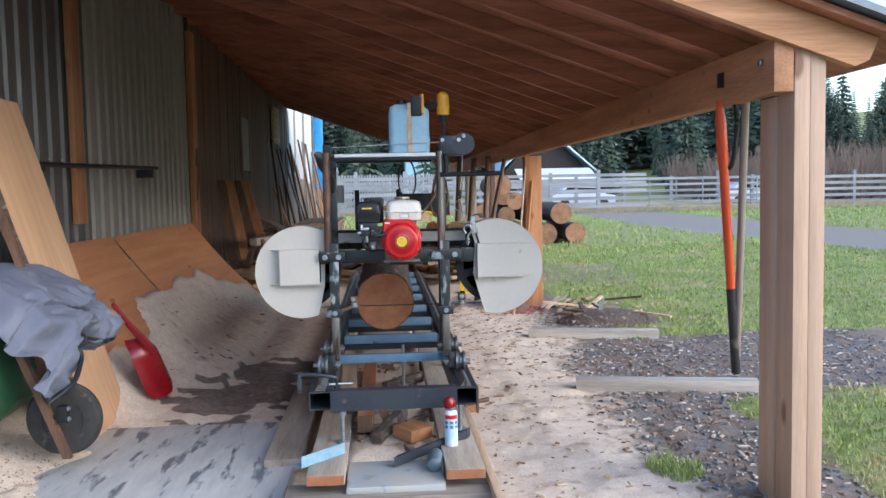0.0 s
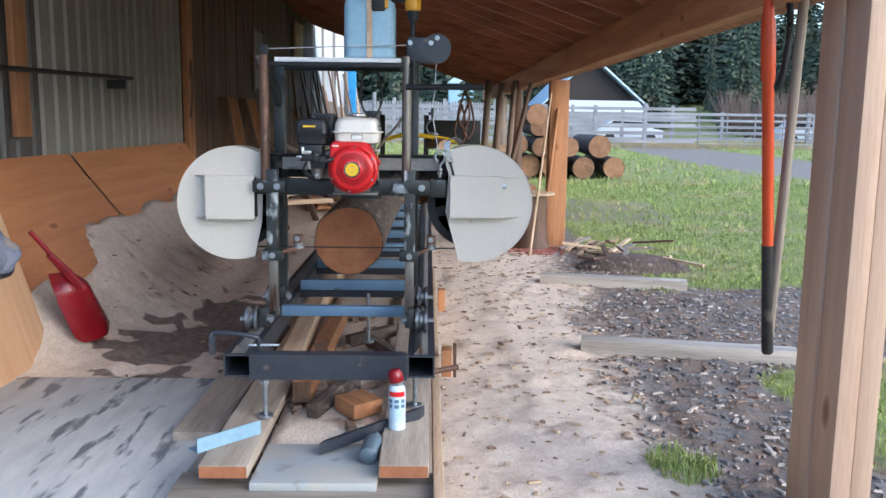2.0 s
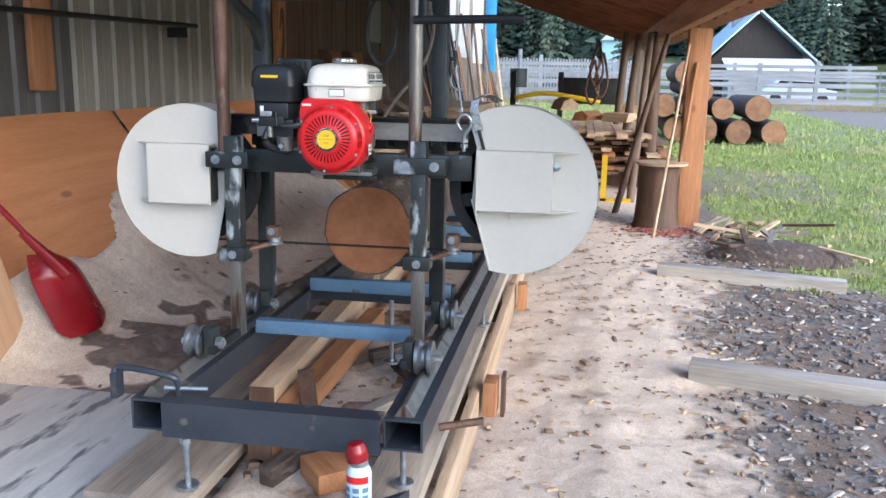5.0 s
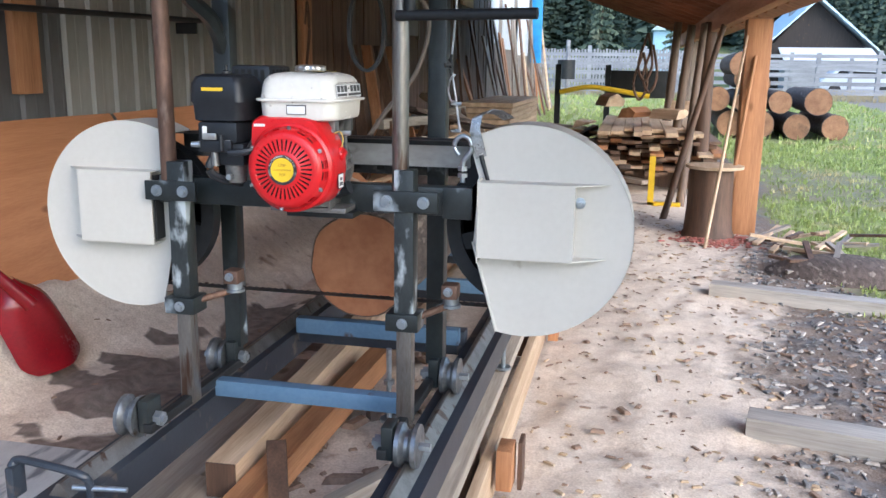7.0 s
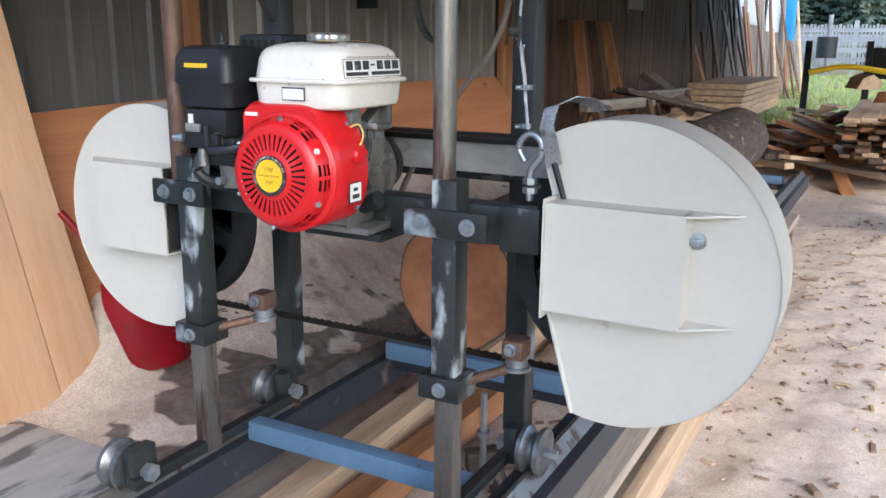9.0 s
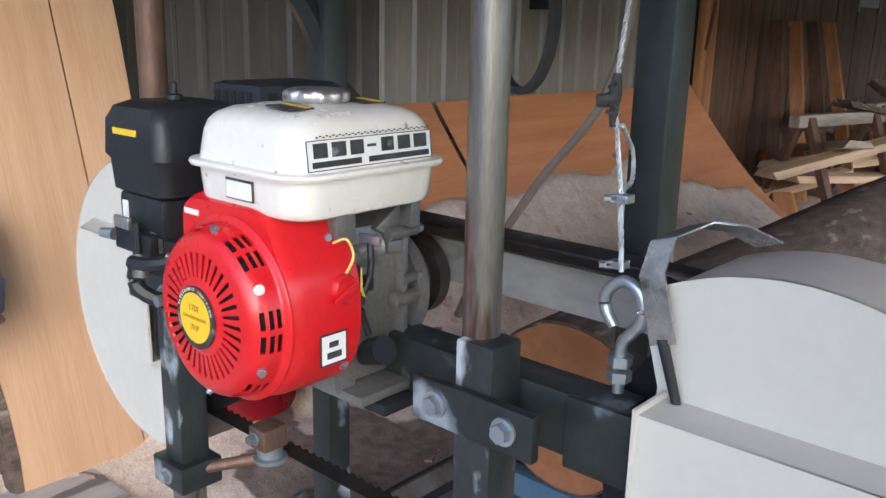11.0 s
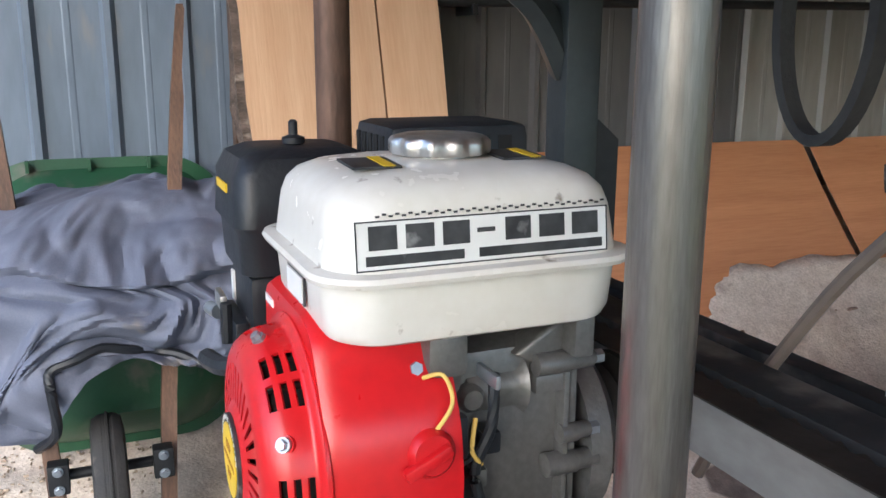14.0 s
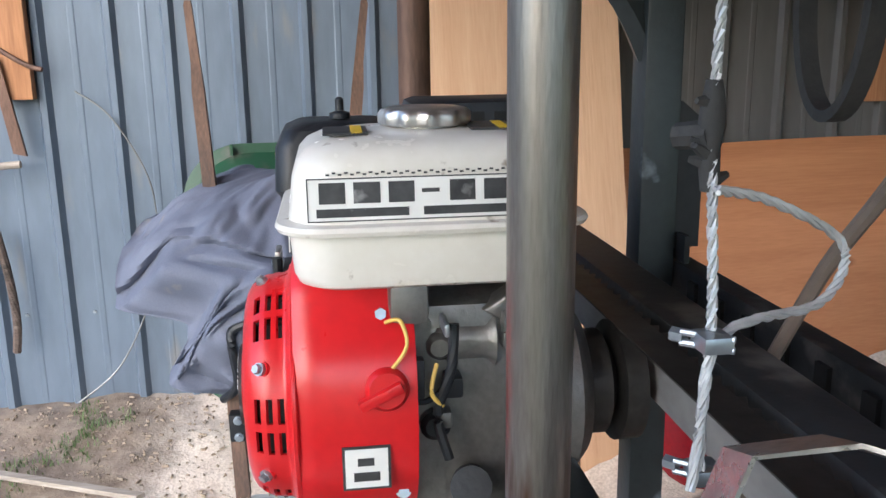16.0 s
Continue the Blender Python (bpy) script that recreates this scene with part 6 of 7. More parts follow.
m_stone = shade("stones", (0.24, 0.23, 0.225), (0.10, 0.097, 0.097), 25, 0.8, 0, 0)
scatter("bark_chips", 480, in_strip, 0.0055, m_chip_dark, "dark bark chips scattered over sawdust", 1)
scatter("bark_chips", 70, in_strip, 0.011, m_chip_dark, "larger dark bark chips on the sawdust", 12)
scatter("wood_chips", 450, in_strip, 0.007, m_chip_pale, "pale wood chips on the sawdust", 2)
scatter("wood_chips", 1100, in_gravel, 0.0085, m_chip_grey, "pale wood chips on dark gravel", 3)
scatter("bark_chips", 900, in_gravel, 0.008, m_chip_dark, "dark bark chips on gravel", 4)
scatter("stones", 3800, in_gravel, 0.0055, m_stone, "grey gravel stones beside the shed", 5, 0.5)
scatter("bark_chips", 45, on_floor, 0.008, m_chip_dark, "bark chips on the sawdust floor", 6)
scatter("bark_chips", 75, under_mill, 0.018, m_chip_dark, "bark strips under the sawmill", 7)


def grass(name, count, place, h, label, seed, w=0.004):
    random.seed(seed)
    verts, faces = [], []
    n = 0
    while n < count:
        pos = place()
        if pos is None:
            continue
        x, yy, k = pos
        z = ground_z(x, yy)
        for _ in range(3):
            a, hh, lean = random.uniform(0, 6.3), h * random.uniform(0.4, 1.3) * k, random.uniform(0.1, 0.8)
            x1, y1 = x + random.uniform(-0.03, 0.03) * k, yy + random.uniform(-0.03, 0.03) * k
            dx, dy = math.cos(a), math.sin(a)
            ww = w * k
            b = len(verts)
            verts += [(x1 - dy * ww, y1 + dx * ww, z), (x1 + dy * ww, y1 - dx * ww, z), (x1 + dx * hh * lean * 0.4 + dy * ww * 0.7, y1 + dy * hh * lean * 0.4 - dx * ww * 0.7, z + hh * 0.6), (x1 + dx * hh * lean * 0.4 - dy * ww * 0.7, y1 + dy * hh * lean * 0.4 + dx * ww * 0.7, z + hh * 0.6), (x1 + dx * hh * lean, y1 + dy * hh * lean, z + hh)]
            faces += [(b, b + 1, b + 2, b + 3), (b + 3, b + 2, b + 4)]
        n += 1
    me = bpy.data.meshes.new(name)
    me.from_pydata(verts, [], faces)
    me.materials.append(m_grass)
    return tagged(new(name, me), label, "grass", "", "stuff")


def lawn():
    yy = 3.0 + 17 * random.random() ** 1.3
    x = random.uniform(1.6, 2.0 + 0.62 * yy)
    g = zones(x, yy)[1]
    return (x, yy, 0.6 + yy * 0.07) if g > 0.3 + 0.4 * random.random() else None


def field():
    yy = random.uniform(18, 44)
    x = random.uniform(-3, 0.75 * yy)
    return (x, yy, 2.0 + yy * 0.04) if zones(x, yy)[1] > 0.5 else None


def tuft():
    a, r = random.uniform(0, 6.3), 0.14 * random.random() ** 0.6
    return 1.42 + r * math.cos(a), 4.05 + 1.2 * r * math.sin(a), 0.8


def weeds():
    x, yy = random.uniform(-2.2, -1.5), random.uniform(2.7, 3.6)
    return (x, yy, 0.55) if n2(x, yy, 5, 2) > 0.12 else None


grass("grass", 22000, lawn, 0.032, "short uneven autumn grass beside the gravel", 21)
grass("grass", 8000, field, 0.035, "rough pale grass towards the road and fence", 22)
grass("grass", 170, tuft, 0.07, "single green grass tuft in the gravel", 23)
for ob in (grass("weeds", 620, weeds, 0.035, "small green weeds at the foot of the wall", 24), grass("weeds", 900, lambda: (random.uniform(-2.2, -1.5), 2.55 + 0.5 * random.random() ** 1.5, 0.7), 0.045, "leafy green weeds in the dirt by the wall", 25, 0.007)):
    ob.data.materials.clear()
    ob.data.materials.append(m_weed)
m_clod = shade("dirt_clods", (0.42, 0.33, 0.24), (0.27, 0.2, 0.14), 30, 0.95, 0, 0.2)
scatter("dirt_clods", 2200, lambda: (random.uniform(-2.2, -1.0), random.uniform(2.6, 4.3)), 0.0026, m_clod, "crumbs of dirt and chips at the foot of the wall", 26, 0.6)

# ---- beyond the shed ----
stump = thing("stump", (1.50, 9.95, 0.0), "brown upright log stump with a pale sawn top", "stump")
part("bark", lathe([(0.24, 0), (0.2, 0.08), (0.185, 0.3), (0.18, 0.60)], (1.50, 9.95, -0.02), (0, 0, 1), 22), m_dark_z, stump)
part("top", lathe([(0.21, 0), (0.235, 0.005), (0.235, 0.028), (0.21, 0.03)], (1.52, 9.93, 0.58), (0, 0, 1), 24), m_fresh_y, stump, "pale sawn disc")
m_pinkdust = shade("red_dust", (0.38, 0.09, 0.07), (0.3, 0.16, 0.12), 20, 0.95, 0, 0.2)
scatter("red_chips", 420, lambda: (1.55 + random.gauss(0, 0.16), 9.72 + random.gauss(0, 0.14)), 0.010, m_pinkdust, "reddish rotten wood chips round the stump", 71)


def pole(p0, p1, r, mat, label, cat="pole", group="leaning poles"):
    return solid("pole", C(p0, p1, r, r * 0.8, 10), mat, label, cat, group)


pole((1.44, 9.4, 0.0), (1.70, 10.02, 1.66), 0.014, m_fresh_y, "pale wooden pole leaning on a shed post")
pole((1.62, 9.9, 0.05), (1.78, 10.04, 1.5), 0.018, m_wood_z, "orange wooden pole leaning on a shed post")
pole((1.15, 10.6, 0.0), (1.62, 11.2, 1.8), 0.035, m_dark_z, "dark bark-covered pole leaning under the eave")
pole((1.35, 11.5, 0.0), (1.5, 12, 1.85), 0.045, m_old_z, "dark weathered pole standing under the eave")
pole((1.3, 13.2, 0.0), (1.45, 13.3, 1.9), 0.06, m_old_z, "dark weathered pole standing under the eave")
pole((1.25, 14.6, 0.0), (1.35, 14.6, 2.0), 0.065, m_old_z, "dark weathered pole standing under the eave")
pole((1.6, 12.6, 0.0), (1.62, 12.7, 1.9), 0.09, m_dark_z, "dark pole standing under the eave")
for k, (x, z) in enumerate(((0.95, 1.45), (1.02, 1.3), (0.9, 1.2))):
    solid("rope", sweep([(x + 0.02, 14.4, z + 0.4), (x - 0.09, 14.38, z), (x, 14.36, z - 0.22), (x + 0.09, 14.38, z), (x + 0.02, 14.4, z + 0.4)], 0.018), m_rust, "coiled rope hung under the eave", "rope", "hung ropes")

stack = thing("lumber_stack", (1.15, 13.2, 0.0), "stack of fresh and brown sawn boards on bearers", "lumber stack")
random.seed(8)
for lay in range(9):
    x = 0.45
    while x < 1.75:
        w = random.uniform(0.09, 0.16)
        z = 0.22 + lay * 0.055
        if lay < 7 or x < 1.55:
            part("board", B(x, x + w - 0.006, 12.6 + random.uniform(-0.45, 0.35), 15.5, z, z + random.uniform(0.03, 0.046)), m_fresh_y if lay > 6 or random.random() < 0.12 else random.choice((m_wood_y, m_old_y, m_old_y)), stack, "", False)
        x += w
for yy in (12.9, 14.8):
    part("bearer", B(0.4, 1.8, yy, yy + 0.12, 0.0, 0.22), m_dark_z, stack, "", False)
random.seed(81)
for k in range(34):
    x, yy = random.uniform(-0.55, 0.75), random.uniform(12.2, 15.0)
    l, w, h = random.uniform(0.25, 0.7), random.uniform(0.04, 0.09), random.uniform(0.015, 0.035)
    ob = part("offcut", B(-w, w, -l, l, -h, h, bev=0.004), random.choice((m_wood_y, m_wood_y, m_dark_z, m_grey_y, m_fresh_y, m_bark)), None, "", False)
    ob.matrix_world = Matrix.Translation((x, yy, 0.06 + 0.55 * random.random() * (1 - abs(x - 0.2) / 1.2))) @ Matrix.Rotation(random.uniform(0, 3.1), 4, "Z") @ Matrix.Rotation(random.uniform(-0.35, 0.35), 4, "X")
    tagged(ob, "rough brown offcut in a heap beside the lumber stack", "offcut", "stack offcuts")
saw_stand = thing("yellow_stand", (1.05, 11.4, 0.0), "yellow steel stand on the ground under the eave", "stand")
part("leg", B(1.02, 1.08, 11.4, 11.46, 0.0, 0.52), m_yellow, saw_stand, "", False)
part("foot", B(1.02, 1.35, 11.4, 11.46, 0.0, 0.05), m_yellow, saw_stand, "", False)
for k, (x, yy, z, a) in enumerate(((0.55, 13.0, 0.95, 20), (0.85, 13.3, 0.80, -30), (1.25, 13.2, 0.80, 50), (1.5, 13.5, 0.9, 70), (0.2, 14.2, 0.6, -10))):
    ob = part("firewood", loft([[(-0.12, yy, 0.0), (0.10 - 0.02 * k, yy + 0.01, 0.01 * k), (0.12, yy, 0.07), (0.02 + 0.02 * k, yy - 0.01, 0.15 - 0.015 * k), (-0.07, yy, 0.11)] for yy in (-0.2, -0.02, 0.2)]), m_fresh_y if k != 1 else m_wood_y, None, "", False)
    m = Matrix.Translation((x, yy, z)) @ Matrix.Rotation(radians(a), 4, "Z")
    ob.matrix_world = m
    tagged(ob, "pale split firewood chunk on the lumber stack", "firewood", "firewood chunks")
solid("trailer", B(0.35, 1.5, 19.0, 19.8, 0.85, 1.35, bev=0.02), m_black, "dark machine box beyond the lumber stack", "machine")
for x in (-0.6, 0.3):
    solid("stake", B(x, x + 0.1, 18.5, 18.6, 0, 1.45), m_black, "dark stake beyond the lumber stack", "stake", "stakes")
solid("strap_roll", sweep([(-0.5, 18.4, 0.95), (0.0, 18.4, 1.05), (0.5, 18.4, 1.0), (1.1, 18.4, 0.9)], 0.045), m_yellow, "yellow strap bundle on the far trailer", "bundle")

# log pile at the lawn's edge
random.seed(3)
for k, (x, z, r) in enumerate(((3.35, 0.30, 0.29), (4.08, 0.27, 0.26), (4.82, 0.27, 0.26), (3.05, 0.75, 0.22), (3.72, 0.76, 0.23), (4.48, 0.77, 0.27), (2.8, 0.30, 0.27), (3.30, 1.10, 0.22), (2.95, 1.5, 0.26), (2.5, 0.8, 0.25), (3.0, 1.2, 0.2))):
    log_thing((x, 21 + random.uniform(-0.15, 0.15), z), (x + 0.1, 24.5, z), r, r * 0.9, "bark-covered saw log with orange cut end in a pile", "log pile", m_pile_end, 20)

# split wood and rubbish by the post
random.seed(9)
for k in range(26):
    x, yy = 1.95 + random.random() * 0.9, 9.9 - random.random() * 1.5
    ob = part("splinter", B(-0.22, 0.22, -0.02, 0.02, -0.01, 0.012), random.choice((m_fresh_y, m_grey_x, m_dark_z)), None, "", False)
    m = Matrix.Translation((x, yy, 0.03 + random.random() * 0.10)) @ Matrix.Rotation(random.uniform(0, 3.1), 4, "Z") @ Matrix.Rotation(random.uniform(-0.25, 0.25), 4, "Y")
    ob.matrix_world = m
    tagged(ob, "split offcut on a rubbish heap by the post", "offcut", "offcut heap")
solid("bark_heap", loft([[(2.35 + 0.55 * k * math.cos(t), 8.75 + 0.4 * k * math.sin(t), z) for t in (2 * math.pi * i / 20 for i in range(20))] for z, k in ((0.0, 1.0), (0.08, 0.75), (0.12, 0.35))]), m_bark, "heap of dark bark and soil by the post", "heap", "", "stuff")

# clutter along the far wall
random.seed(14)
for k in range(30):
    yy = 16.5 + k * 0.5 + random.uniform(-0.1, 0.1)
    h = random.uniform(1.4, 2.9)
    w = random.uniform(0.1, 0.26)
    top = WX + random.uniform(0.02, 0.12)
    ft = WX + random.uniform(0.25, 0.7)
    mt = random.choice((m_grey_z, m_dark_z, m_dark_z, m_wood_z, m_dark_z, m_grey_z, m_fresh_y))
    solid("slab_board", loft([[(ft, yy, -0.05), (ft, yy + w, -0.05), (ft + 0.04, yy + w, -0.05), (ft + 0.04, yy, -0.05)], [(top, yy + 0.1, h), (top, yy + w + 0.1, h), (top + 0.04, yy + w + 0.1, h), (top + 0.04, yy + 0.1, h)]]), mt, "rough slab board leaning on the far wall", "board", "slab boards", smooth=False)
wall2 = tagged(part("wall_far", B(WX - 0.16, WX - 0.01, 20.7, 31.0, -0.3, 4.2), m_grey_z), "weathered board wall past the end of the roof", "wall", "", "structure")
for y0, y1, z0, z1 in ((20.9, 22.0, 1.9, 3.6), (22.6, 24.4, 1.8, 4.0), (25.2, 27.5, 1.7, 4.1)):
    solid("white_panel", B(WX + 0.0, WX + 0.02, y0, y1, z0, z1), m_white, "white sheet hung on the weathered wall", "panel", "white panels")
solid("blue_tarp", B(WX + 0.05, WX + 0.35, 27.9, 28.2, 1.5, 4.2, bev=0.05), shade("blue_tarp", (0.02, 0.2, 0.5), (0.03, 0.3, 0.62), 4, 0.5), "bright blue tarp hung at the wall's end", "tarp")
win = thing("window_1", (WX, 13.8, 1.9), "narrow pale shutter on the dark board wall", "shutter", "", "structure")
part("pane", B(WX - 0.005, WX + 0.02, 13.9, 14.6, 1.8, 2.65), m_white_wall, win, "", False)
part("frame", B(WX - 0.005, WX + 0.03, 13.85, 13.9, 1.75, 2.7), m_grey_z, win, "", False)
part("frame", B(WX - 0.005, WX + 0.03, 14.6, 14.65, 1.75, 2.7), m_grey_z, win, "", False)
solid("hung_board", B(WX + 0.02, WX + 0.07, 17.6, 18.6, 2.45, 3.2, bev=0.01), m_fresh_y, "pale board fixed high on the dark wall", "board")


def sawhorse(x, yy, a, label):
    m = Matrix.Translation((x, yy, 0.05)) @ Matrix.Rotation(radians(a), 4, "Z")
    t = thing("sawhorse", (x, yy, 0), label, "sawhorse", "sawhorses", "", m)
    part("rail", B(-0.6, 0.6, -0.05, 0.05, 0.72, 0.82, bev=0.01), m_grey_x, t, "", False, True)
    for sx in (-0.45, 0.45):
        for sy in (-1, 1):
            part("leg", loft([[(sx + dx, sy * 0.34 + dy, 0) for dx, dy in ((-0.04, -0.03), (0.04, -0.03), (0.04, 0.03), (-0.04, 0.03))], [(sx + dx, sy * 0.03 + dy, 0.80) for dx, dy in ((-0.04, -0.03), (0.04, -0.03), (0.04, 0.03), (-0.04, 0.03))]]), m_dark_z, t, "", False, True)
    return t


sawhorse(-1.45, 11.2, 75, "dark rough sawhorse with splayed legs among offcuts")
sawhorse(-1.5, 13.2, 80, "dark rough sawhorse with splayed legs among offcuts")
random.seed(31)
for k in range(14):
    yy = 10.7 + random.random() * 5
    x = -1.95 + random.random() * 0.9
    ob = part("slab_offcut", P([(-0.12, 0), (0.12, 0), (0.08, 0.05), (-0.07, 0.06)], "y", -0.8, 0.8, bev=0.006), random.choice((m_bark, m_wood_y, m_grey_y, m_fresh_y, m_dark_z)), None, "", False)
    m = Matrix.Translation((x, yy, 0.06 + 0.75 * random.random())) @ Matrix.Rotation(random.uniform(-0.7, 0.7), 4, "Z") @ Matrix.Rotation(random.uniform(-0.25, 0.25), 4, "X")
    ob.matrix_world = m
    tagged(ob, "rough slab offcut in a heap by the wall", "offcut", "slab heap")
for k in range(6):
    solid("fresh_board", B(-1.55 + 0.02 * k, -0.75, 13.5 + 0.1 * k, 17.0, 0.50 + 0.07 * k, 0.56 + 0.07 * k), m_fresh_y, "pale fresh sawn boards stacked by the wall", "board", "fresh boards")
for k in range(4):
    solid("upright_slab", loft([[(-1.9 + 0.12 * k, 11.0 + 0.3 * k, 0.0), (-1.78 + 0.12 * k, 11.0 + 0.3 * k, 0.0), (-1.78 + 0.12 * k, 11.06 + 0.3 * k, 0), (-1.9 + 0.12 * k, 11.06 + 0.3 * k, 0)], [(-2.15 + 0.06 * k, 11.3 + 0.25 * k, 1.6), (-2.05 + 0.06 * k, 11.3 + 0.25 * k, 1.6), (-2.05 + 0.06 * k, 11.36 + 0.25 * k, 1.6), (-2.15 + 0.06 * k, 11.36 + 0.25 * k, 1.6)]]), (m_dark_z, m_wood_z)[k % 2], "slab leaning against the dark wall", "board", "leaning slabs", smooth=False)

# corral fence, gate and vehicles
def fence_run(x0, x1, yy, h, rails, step, name, label):
    t = thing(name, ((x0 + x1) / 2, yy, 0), label, "fence")
    x = x0
    while x <= x1:
        part("post", B(x - 0.09, x + 0.09, yy, yy + 0.18, -0.3, h + random.uniform(0, 0.35)), m_fence, t, "", False)
        x += step
    for k in range(rails):
        z = 0.35 + (h - 0.5) * k / (rails - 1)
        part("rail", B(x0, x1, yy - 0.05, yy, z - 0.08, z + 0.08), m_fence, t, "", False)
    return t


random.seed(17)
fence_run(-12, 14.5, 46, 2.2, 5, 2.65, "fence", "weathered pale board corral fence")
fence_run(-6, 24, 52, 2.0, 5, 3.0, "fence", "second weathered corral fence behind the first")
fence_run(21, 45, 47, 1.9, 5, 3.0, "fence", "weathered pale board corral fence")
pf = thing("picket_fence", (-2, 49, 0), "pale close-boarded pen fence in the corral", "fence")
for k in range(60):
    part("slat", B(-6 + k * 0.16, -6 + k * 0.16 + 0.11, 49, 49.04, 0.1, 2.3 + 0.1 * random.random()), m_fence, pf, "", False)
gate = thing("farm_gate", (17.7, 46, 0), "grey tubular steel farm gate", "gate")
for k in range(6):
    part("bar", C((14.7, 46, 0.25 + 0.3 * k), (20.8, 46, 0.25 + 0.3 * k), 0.04, seg=8), m_fence, gate)
for x in (14.7, 16.2, 17.7, 19.2, 20.8):
    part("upright", C((x, 46, 0.1), (x, 46, 1.85), 0.04, seg=8), m_fence, gate)


def car(x, yy, mat, label):
    t = thing("car", (x, yy, 0), label, "car", "parked cars")
    body = [(-2.1, 0.35), (2.1, 0.35), (2.1, 0.85), (1.5, 0.95), (0.9, 1.45), (-1.2, 1.5), (-1.9, 0.95), (-2.1, 0.9)]
    part("body", P([(x + a, z) for a, z in body], "y", yy, yy + 1.7, bev=0.08), mat, t)
    part("window", P([(x + a, z) for a, z in ((0.85, 1.35), (-1.1, 1.40), (-1.5, 1.0), (1.25, 1.0))], "y", yy - 0.02, yy + 0.02), m_hole, t, "", False)
    for a in (-1.3, 1.3):
        part("wheel", C((x + a, yy - 0.03, 0.33), (x + a, yy + 0.2, 0.33), 0.33, seg=20), m_rubber, t)
    return t


m_car = shade("white_car", (0.62, 0.66, 0.7), (0.56, 0.6, 0.65), 2, 0.25, 0, 0)
car(13.2, 55, m_car, "pale parked car behind the corral fence")
car(24.5, 54, m_car, "pale parked car behind the corral fence")
barn = thing("barn", (13.5, 70, 0), "dark board barn with a steep pale-blue metal roof", "barn")
part("wall", P([(10.2, 0), (17.0, 0), (17.0, 2.9), (13.3, 6.3), (10.2, 2.9)], "y", 70, 80), wood("barn_board", (0.03, 0.02, 0.018), (0.018, 0.013, 0.012), "z"), barn, "", False)
m_roof = shade("pale_blue_roof", (0.42, 0.55, 0.64), (0.5, 0.62, 0.7), 1, 0.4, 0.2, 0.05)
part("roof", P([(13.3, 6.35), (17.9, 2.45), (17.9, 2.6), (13.3, 6.55)], "y", 69, 81), m_roof, barn, "", False)
part("roof", P([(13.3, 6.35), (9.4, 2.55), (9.4, 2.7), (13.3, 6.55)], "y", 69, 81), m_roof, barn, "", False)
part("chimney", B(12.2, 13.0, 74, 74.8, 5.0, 7.4), m_fence, barn, "", False)
shed2 = thing("low_shed", (13, 66, 0), "low pale-roofed lean-to in front of the barn", "shed")
part("roof", P([(66, 2.0), (69, 2.9), (69, 3.0), (66, 2.1)], "x", 10.8, 17), m_white, shed2, "", False)
part("wall", B(11, 16.8, 66.5, 69, 0, 2.0), m_fence, shed2, "", False)
house = thing("far_house", (3, 78, 0), "pale blue house far behind the corral", "house")
part("wall", B(2.2, 4.4, 78, 82, 0, 4.6), m_sky_blue, house, "", False)
part("roof", P([(2.0, 4.55), (4.6, 4.55), (3.3, 5.6)], "y", 77.6, 82.4), m_roof, house, "", False)
solid("barrel", C((-2.4, 44.5, 0.85), (-2.4, 44.5, 1.75), 0.42, seg=18), m_black, "dark feed tub on the corral fence", "tub")
solid("post_thin", C((-2.4, 45.2, 0), (-2.4, 45.2, 2.7), 0.1, seg=8), m_fence, "tall thin fence post in the corral", "post")

# conifers and brush
def conifer_mesh(h, seed, lean=0.0):
    random.seed(seed)
    verts, faces = [], []
    tiers = int(h * 2.2)
    for k in range(tiers):
        f = k / tiers
        z = h * (0.06 + 0.94 * f)
        r = h * 0.17 * (1 - f) ** 0.85 * random.uniform(0.75, 1.15) + 0.12
        n = 9 if f < 0.7 else 6
        a0 = random.uniform(0, 6.3)
        for i in range(n):
            a = a0 + 2 * math.pi * i / n + random.uniform(-0.25, 0.25)
            rr = r * random.uniform(0.6, 1.2)
            ca, sa = math.cos(a), math.sin(a)
            for s in range(3):
                q0, q1 = s / 3, (s + 1.25) / 3
                wdt = rr * 0.30 * (1.1 - q0)
                droop = -0.28 * rr * q1 + random.uniform(-0.1, 0.1)
                b = len(verts)
                verts += [(ca * rr * q0, sa * rr * q0, z - 0.28 * rr * q0 + 0.12), (ca * rr * q1 * 0.75 - sa * wdt, sa * rr * q1 * 0.75 + ca * wdt, z + droop - 0.15), (ca * rr * q1, sa * rr * q1, z + droop), (ca * rr * q1 * 0.75 + sa * wdt, sa * rr * q1 * 0.75 - ca * wdt, z + droop - 0.15)]
                faces += [(b, b + 1, b + 2), (b, b + 2, b + 3)]
    return verts, faces


def woods(name, spots, label):
    verts, faces = [], []
    kinds = [conifer_mesh(h, s) for s, h in ((1, 11), (2, 14), (3, 17), (4, 9))]
    random.seed(77)
    for x, yy, s in spots:
        v, f = random.choice(kinds)
        b = len(verts)
        z = ground_z(x, yy) - 0.2
        c, sn = math.cos(random.uniform(0, 6.3)), math.sin(random.uniform(0, 6.3))
        verts += [(x + s * (p[0] * c - p[1] * sn), yy + s * (p[0] * sn + p[1] * c), z + s * p[2]) for p in v]
        faces += [tuple(i + b for i in q) for q in f]
    me = bpy.data.meshes.new(name)
    me.from_pydata(verts, [], faces)
    me.materials.append(m_leaf)
    return tagged(new(name, me), label, "woods", "", "stuff")


random.seed(55)
spots = []
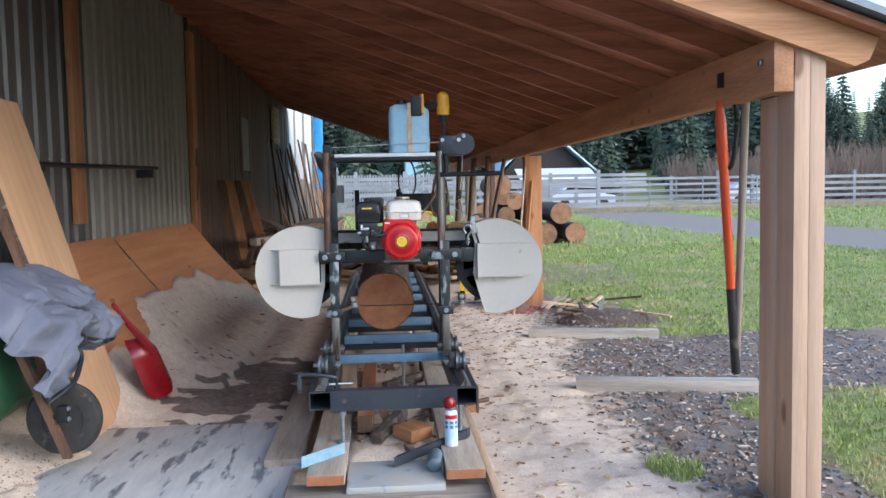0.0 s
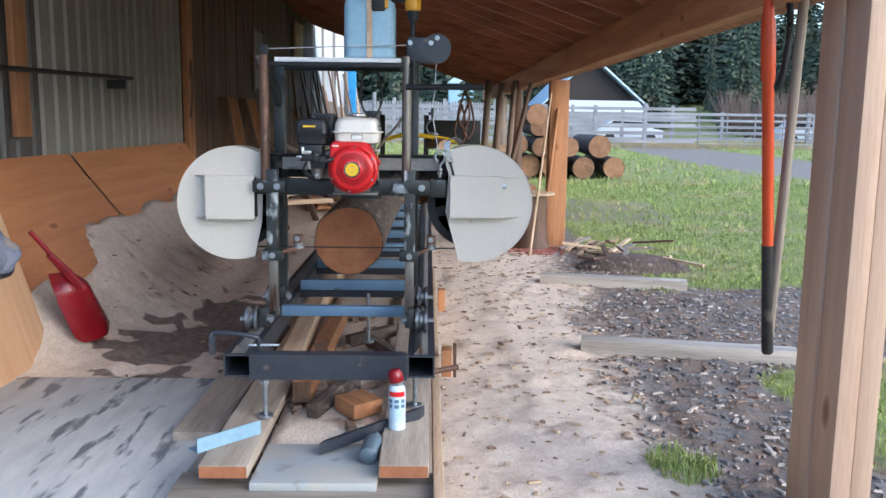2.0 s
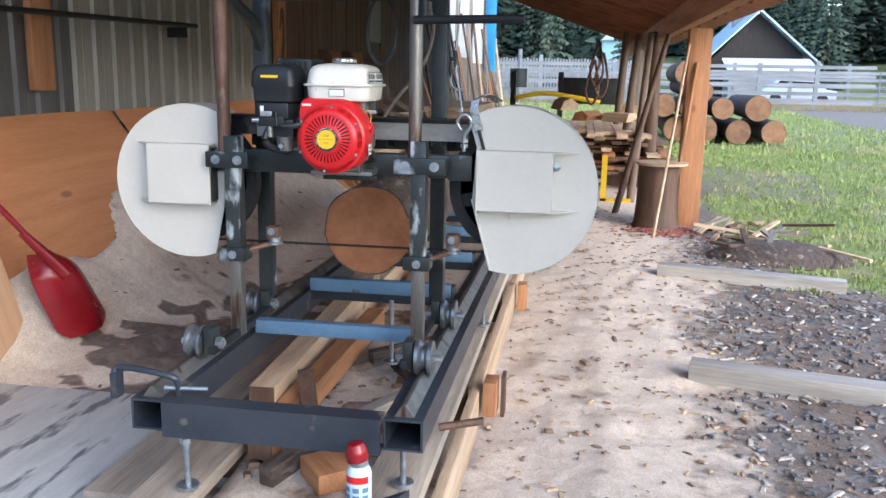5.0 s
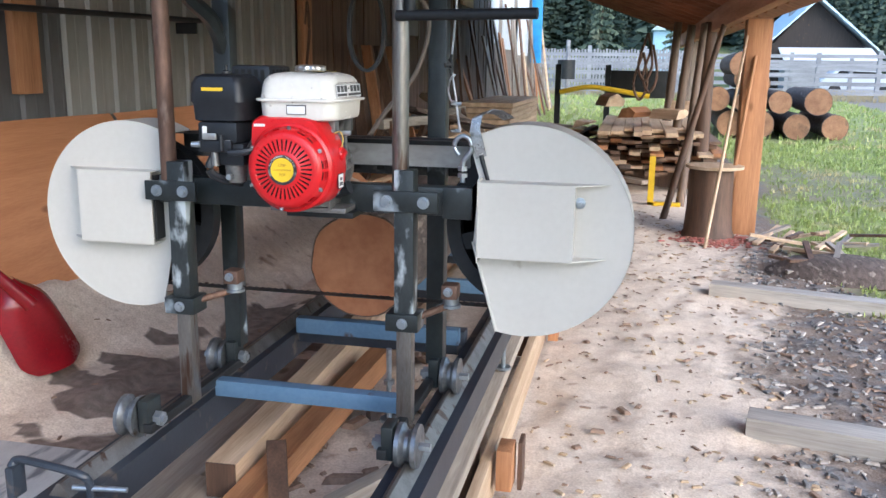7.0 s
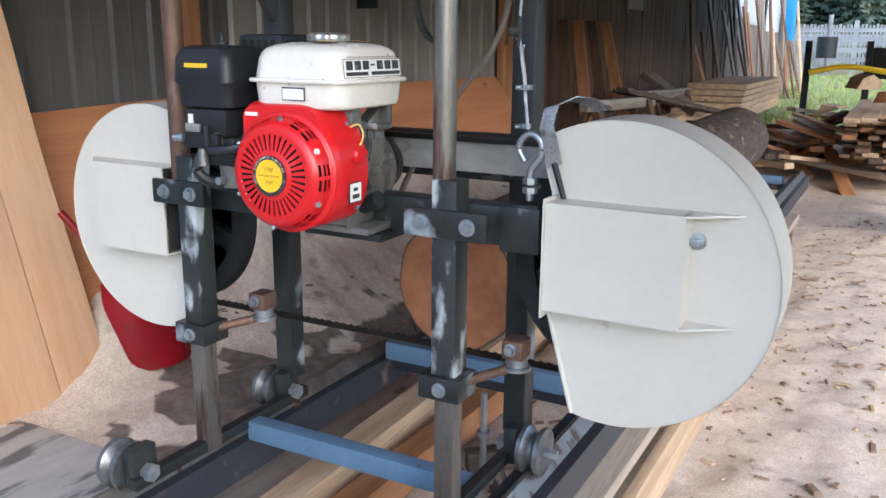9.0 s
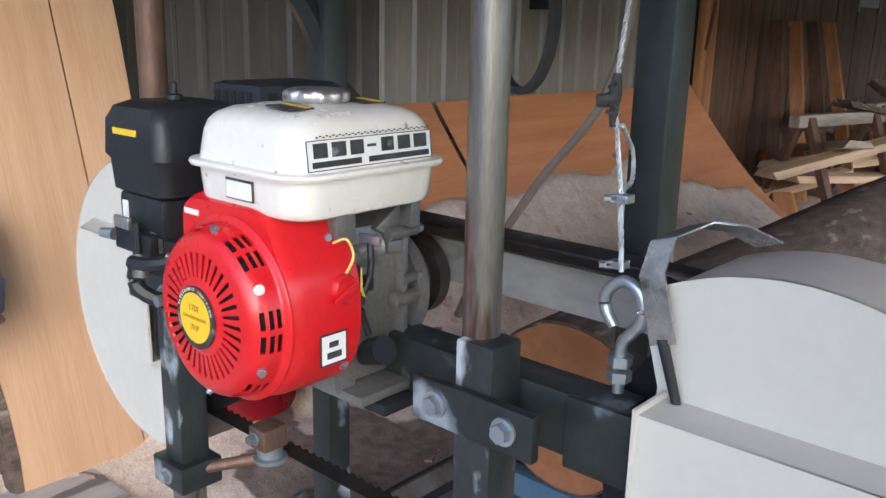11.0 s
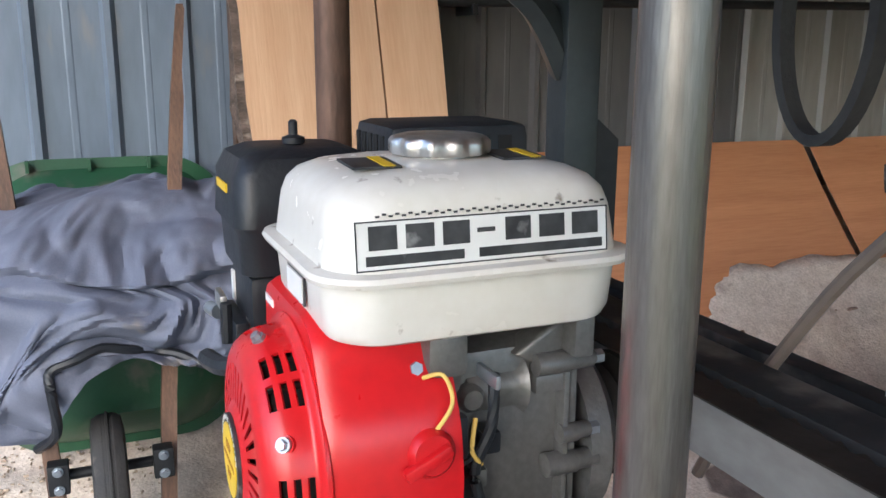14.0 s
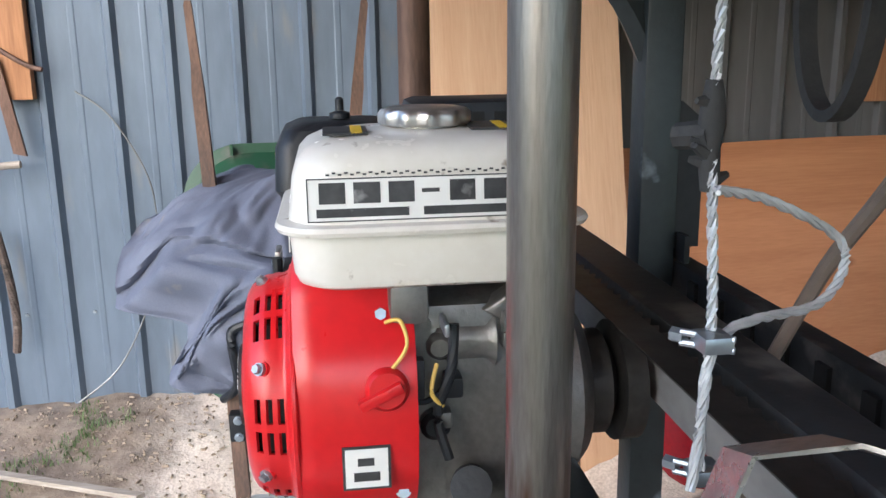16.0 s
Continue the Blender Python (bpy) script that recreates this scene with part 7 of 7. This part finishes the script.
for k in range(380):
    a = radians(random.uniform(-24, 46))
    d = random.uniform(88, 170)
    low = smoothstep(24, 29, math.degrees(a))
    d -= low * 0.5 * (d - 88)
    spots.append((d * math.sin(a), d * math.cos(a), random.uniform(0.7, 1.25) * (1 - 0.45 * low)))
woods("far_woods", spots, "dark conifer woods on the far slope")


def conifer(x, yy, h, seed, label):
    v, f = conifer_mesh(h, seed)
    t = thing("conifer", (x, yy, 0), label, "tree", "near conifers")
    me = bpy.data.meshes.new("crown")
    me.from_pydata(v, [], f)
    me.materials.append(m_leaf)
    ob = new("crown", me)
    ob.parent = t
    part("trunk", C((x, yy, -0.2), (x, yy, h * 0.97), h * 0.018, 0.02, 8), m_bark, t)
    return t


conifer(-1.5, 62, 8.5, 41, "dark bushy conifer behind the corral")
conifer(3.5, 68, 7, 42, "dark bushy conifer behind the corral")
conifer(-7, 60, 9, 43, "dark bushy conifer behind the corral")
conifer(48, 86, 14.5, 44, "tall dark conifer at the edge of the woods")
conifer(53, 84, 11, 45, "dark conifer at the edge of the woods")
conifer(57, 90, 13, 46, "dark conifer at the edge of the woods")
conifer(21, 80, 12, 47, "dark conifer at the edge of the woods")
conifer(30, 82, 13, 48, "dark conifer at the edge of the woods")


def brush(name, count, place, h, material, label, seed):
    random.seed(seed)
    verts, faces = [], []
    for _ in range(count):
        x, yy = place()
        z = ground_z(x, yy)
        hh = h * random.uniform(0.5, 1.2)
        for s in range(7):
            a, l = random.uniform(0, 6.3), random.uniform(0.1, 0.5)
            dx, dy = math.cos(a) * l * hh, math.sin(a) * l * hh
            b = len(verts)
            w = 0.02 * hh
            verts += [(x - w, yy, z), (x + w, yy, z), (x + dx, yy + dy, z + hh * random.uniform(0.6, 1))]
            faces.append((b, b + 1, b + 2))
    me = bpy.data.meshes.new(name)
    me.from_pydata(verts, [], faces)
    me.materials.append(material)
    return tagged(new(name, me), label, "brush", "", "stuff")


m_brush = shade("bare_brush", (0.16, 0.12, 0.10), (0.10, 0.075, 0.065), 1, 0.9, 0, 0)
brush("brush", 2600, lambda: (random.uniform(26, 75), random.uniform(50, 78)), 4.0, m_brush, "bare brown brush before the woods", 61)
brush("dry_grass", 2500, lambda: (random.uniform(-8, 40), random.uniform(44, 50)), 0.5, shade("dry_grass", (0.38, 0.32, 0.2), (0.28, 0.24, 0.14), 1, 0.9, 0, 0), "dry straw-coloured grass along the fence", 62)
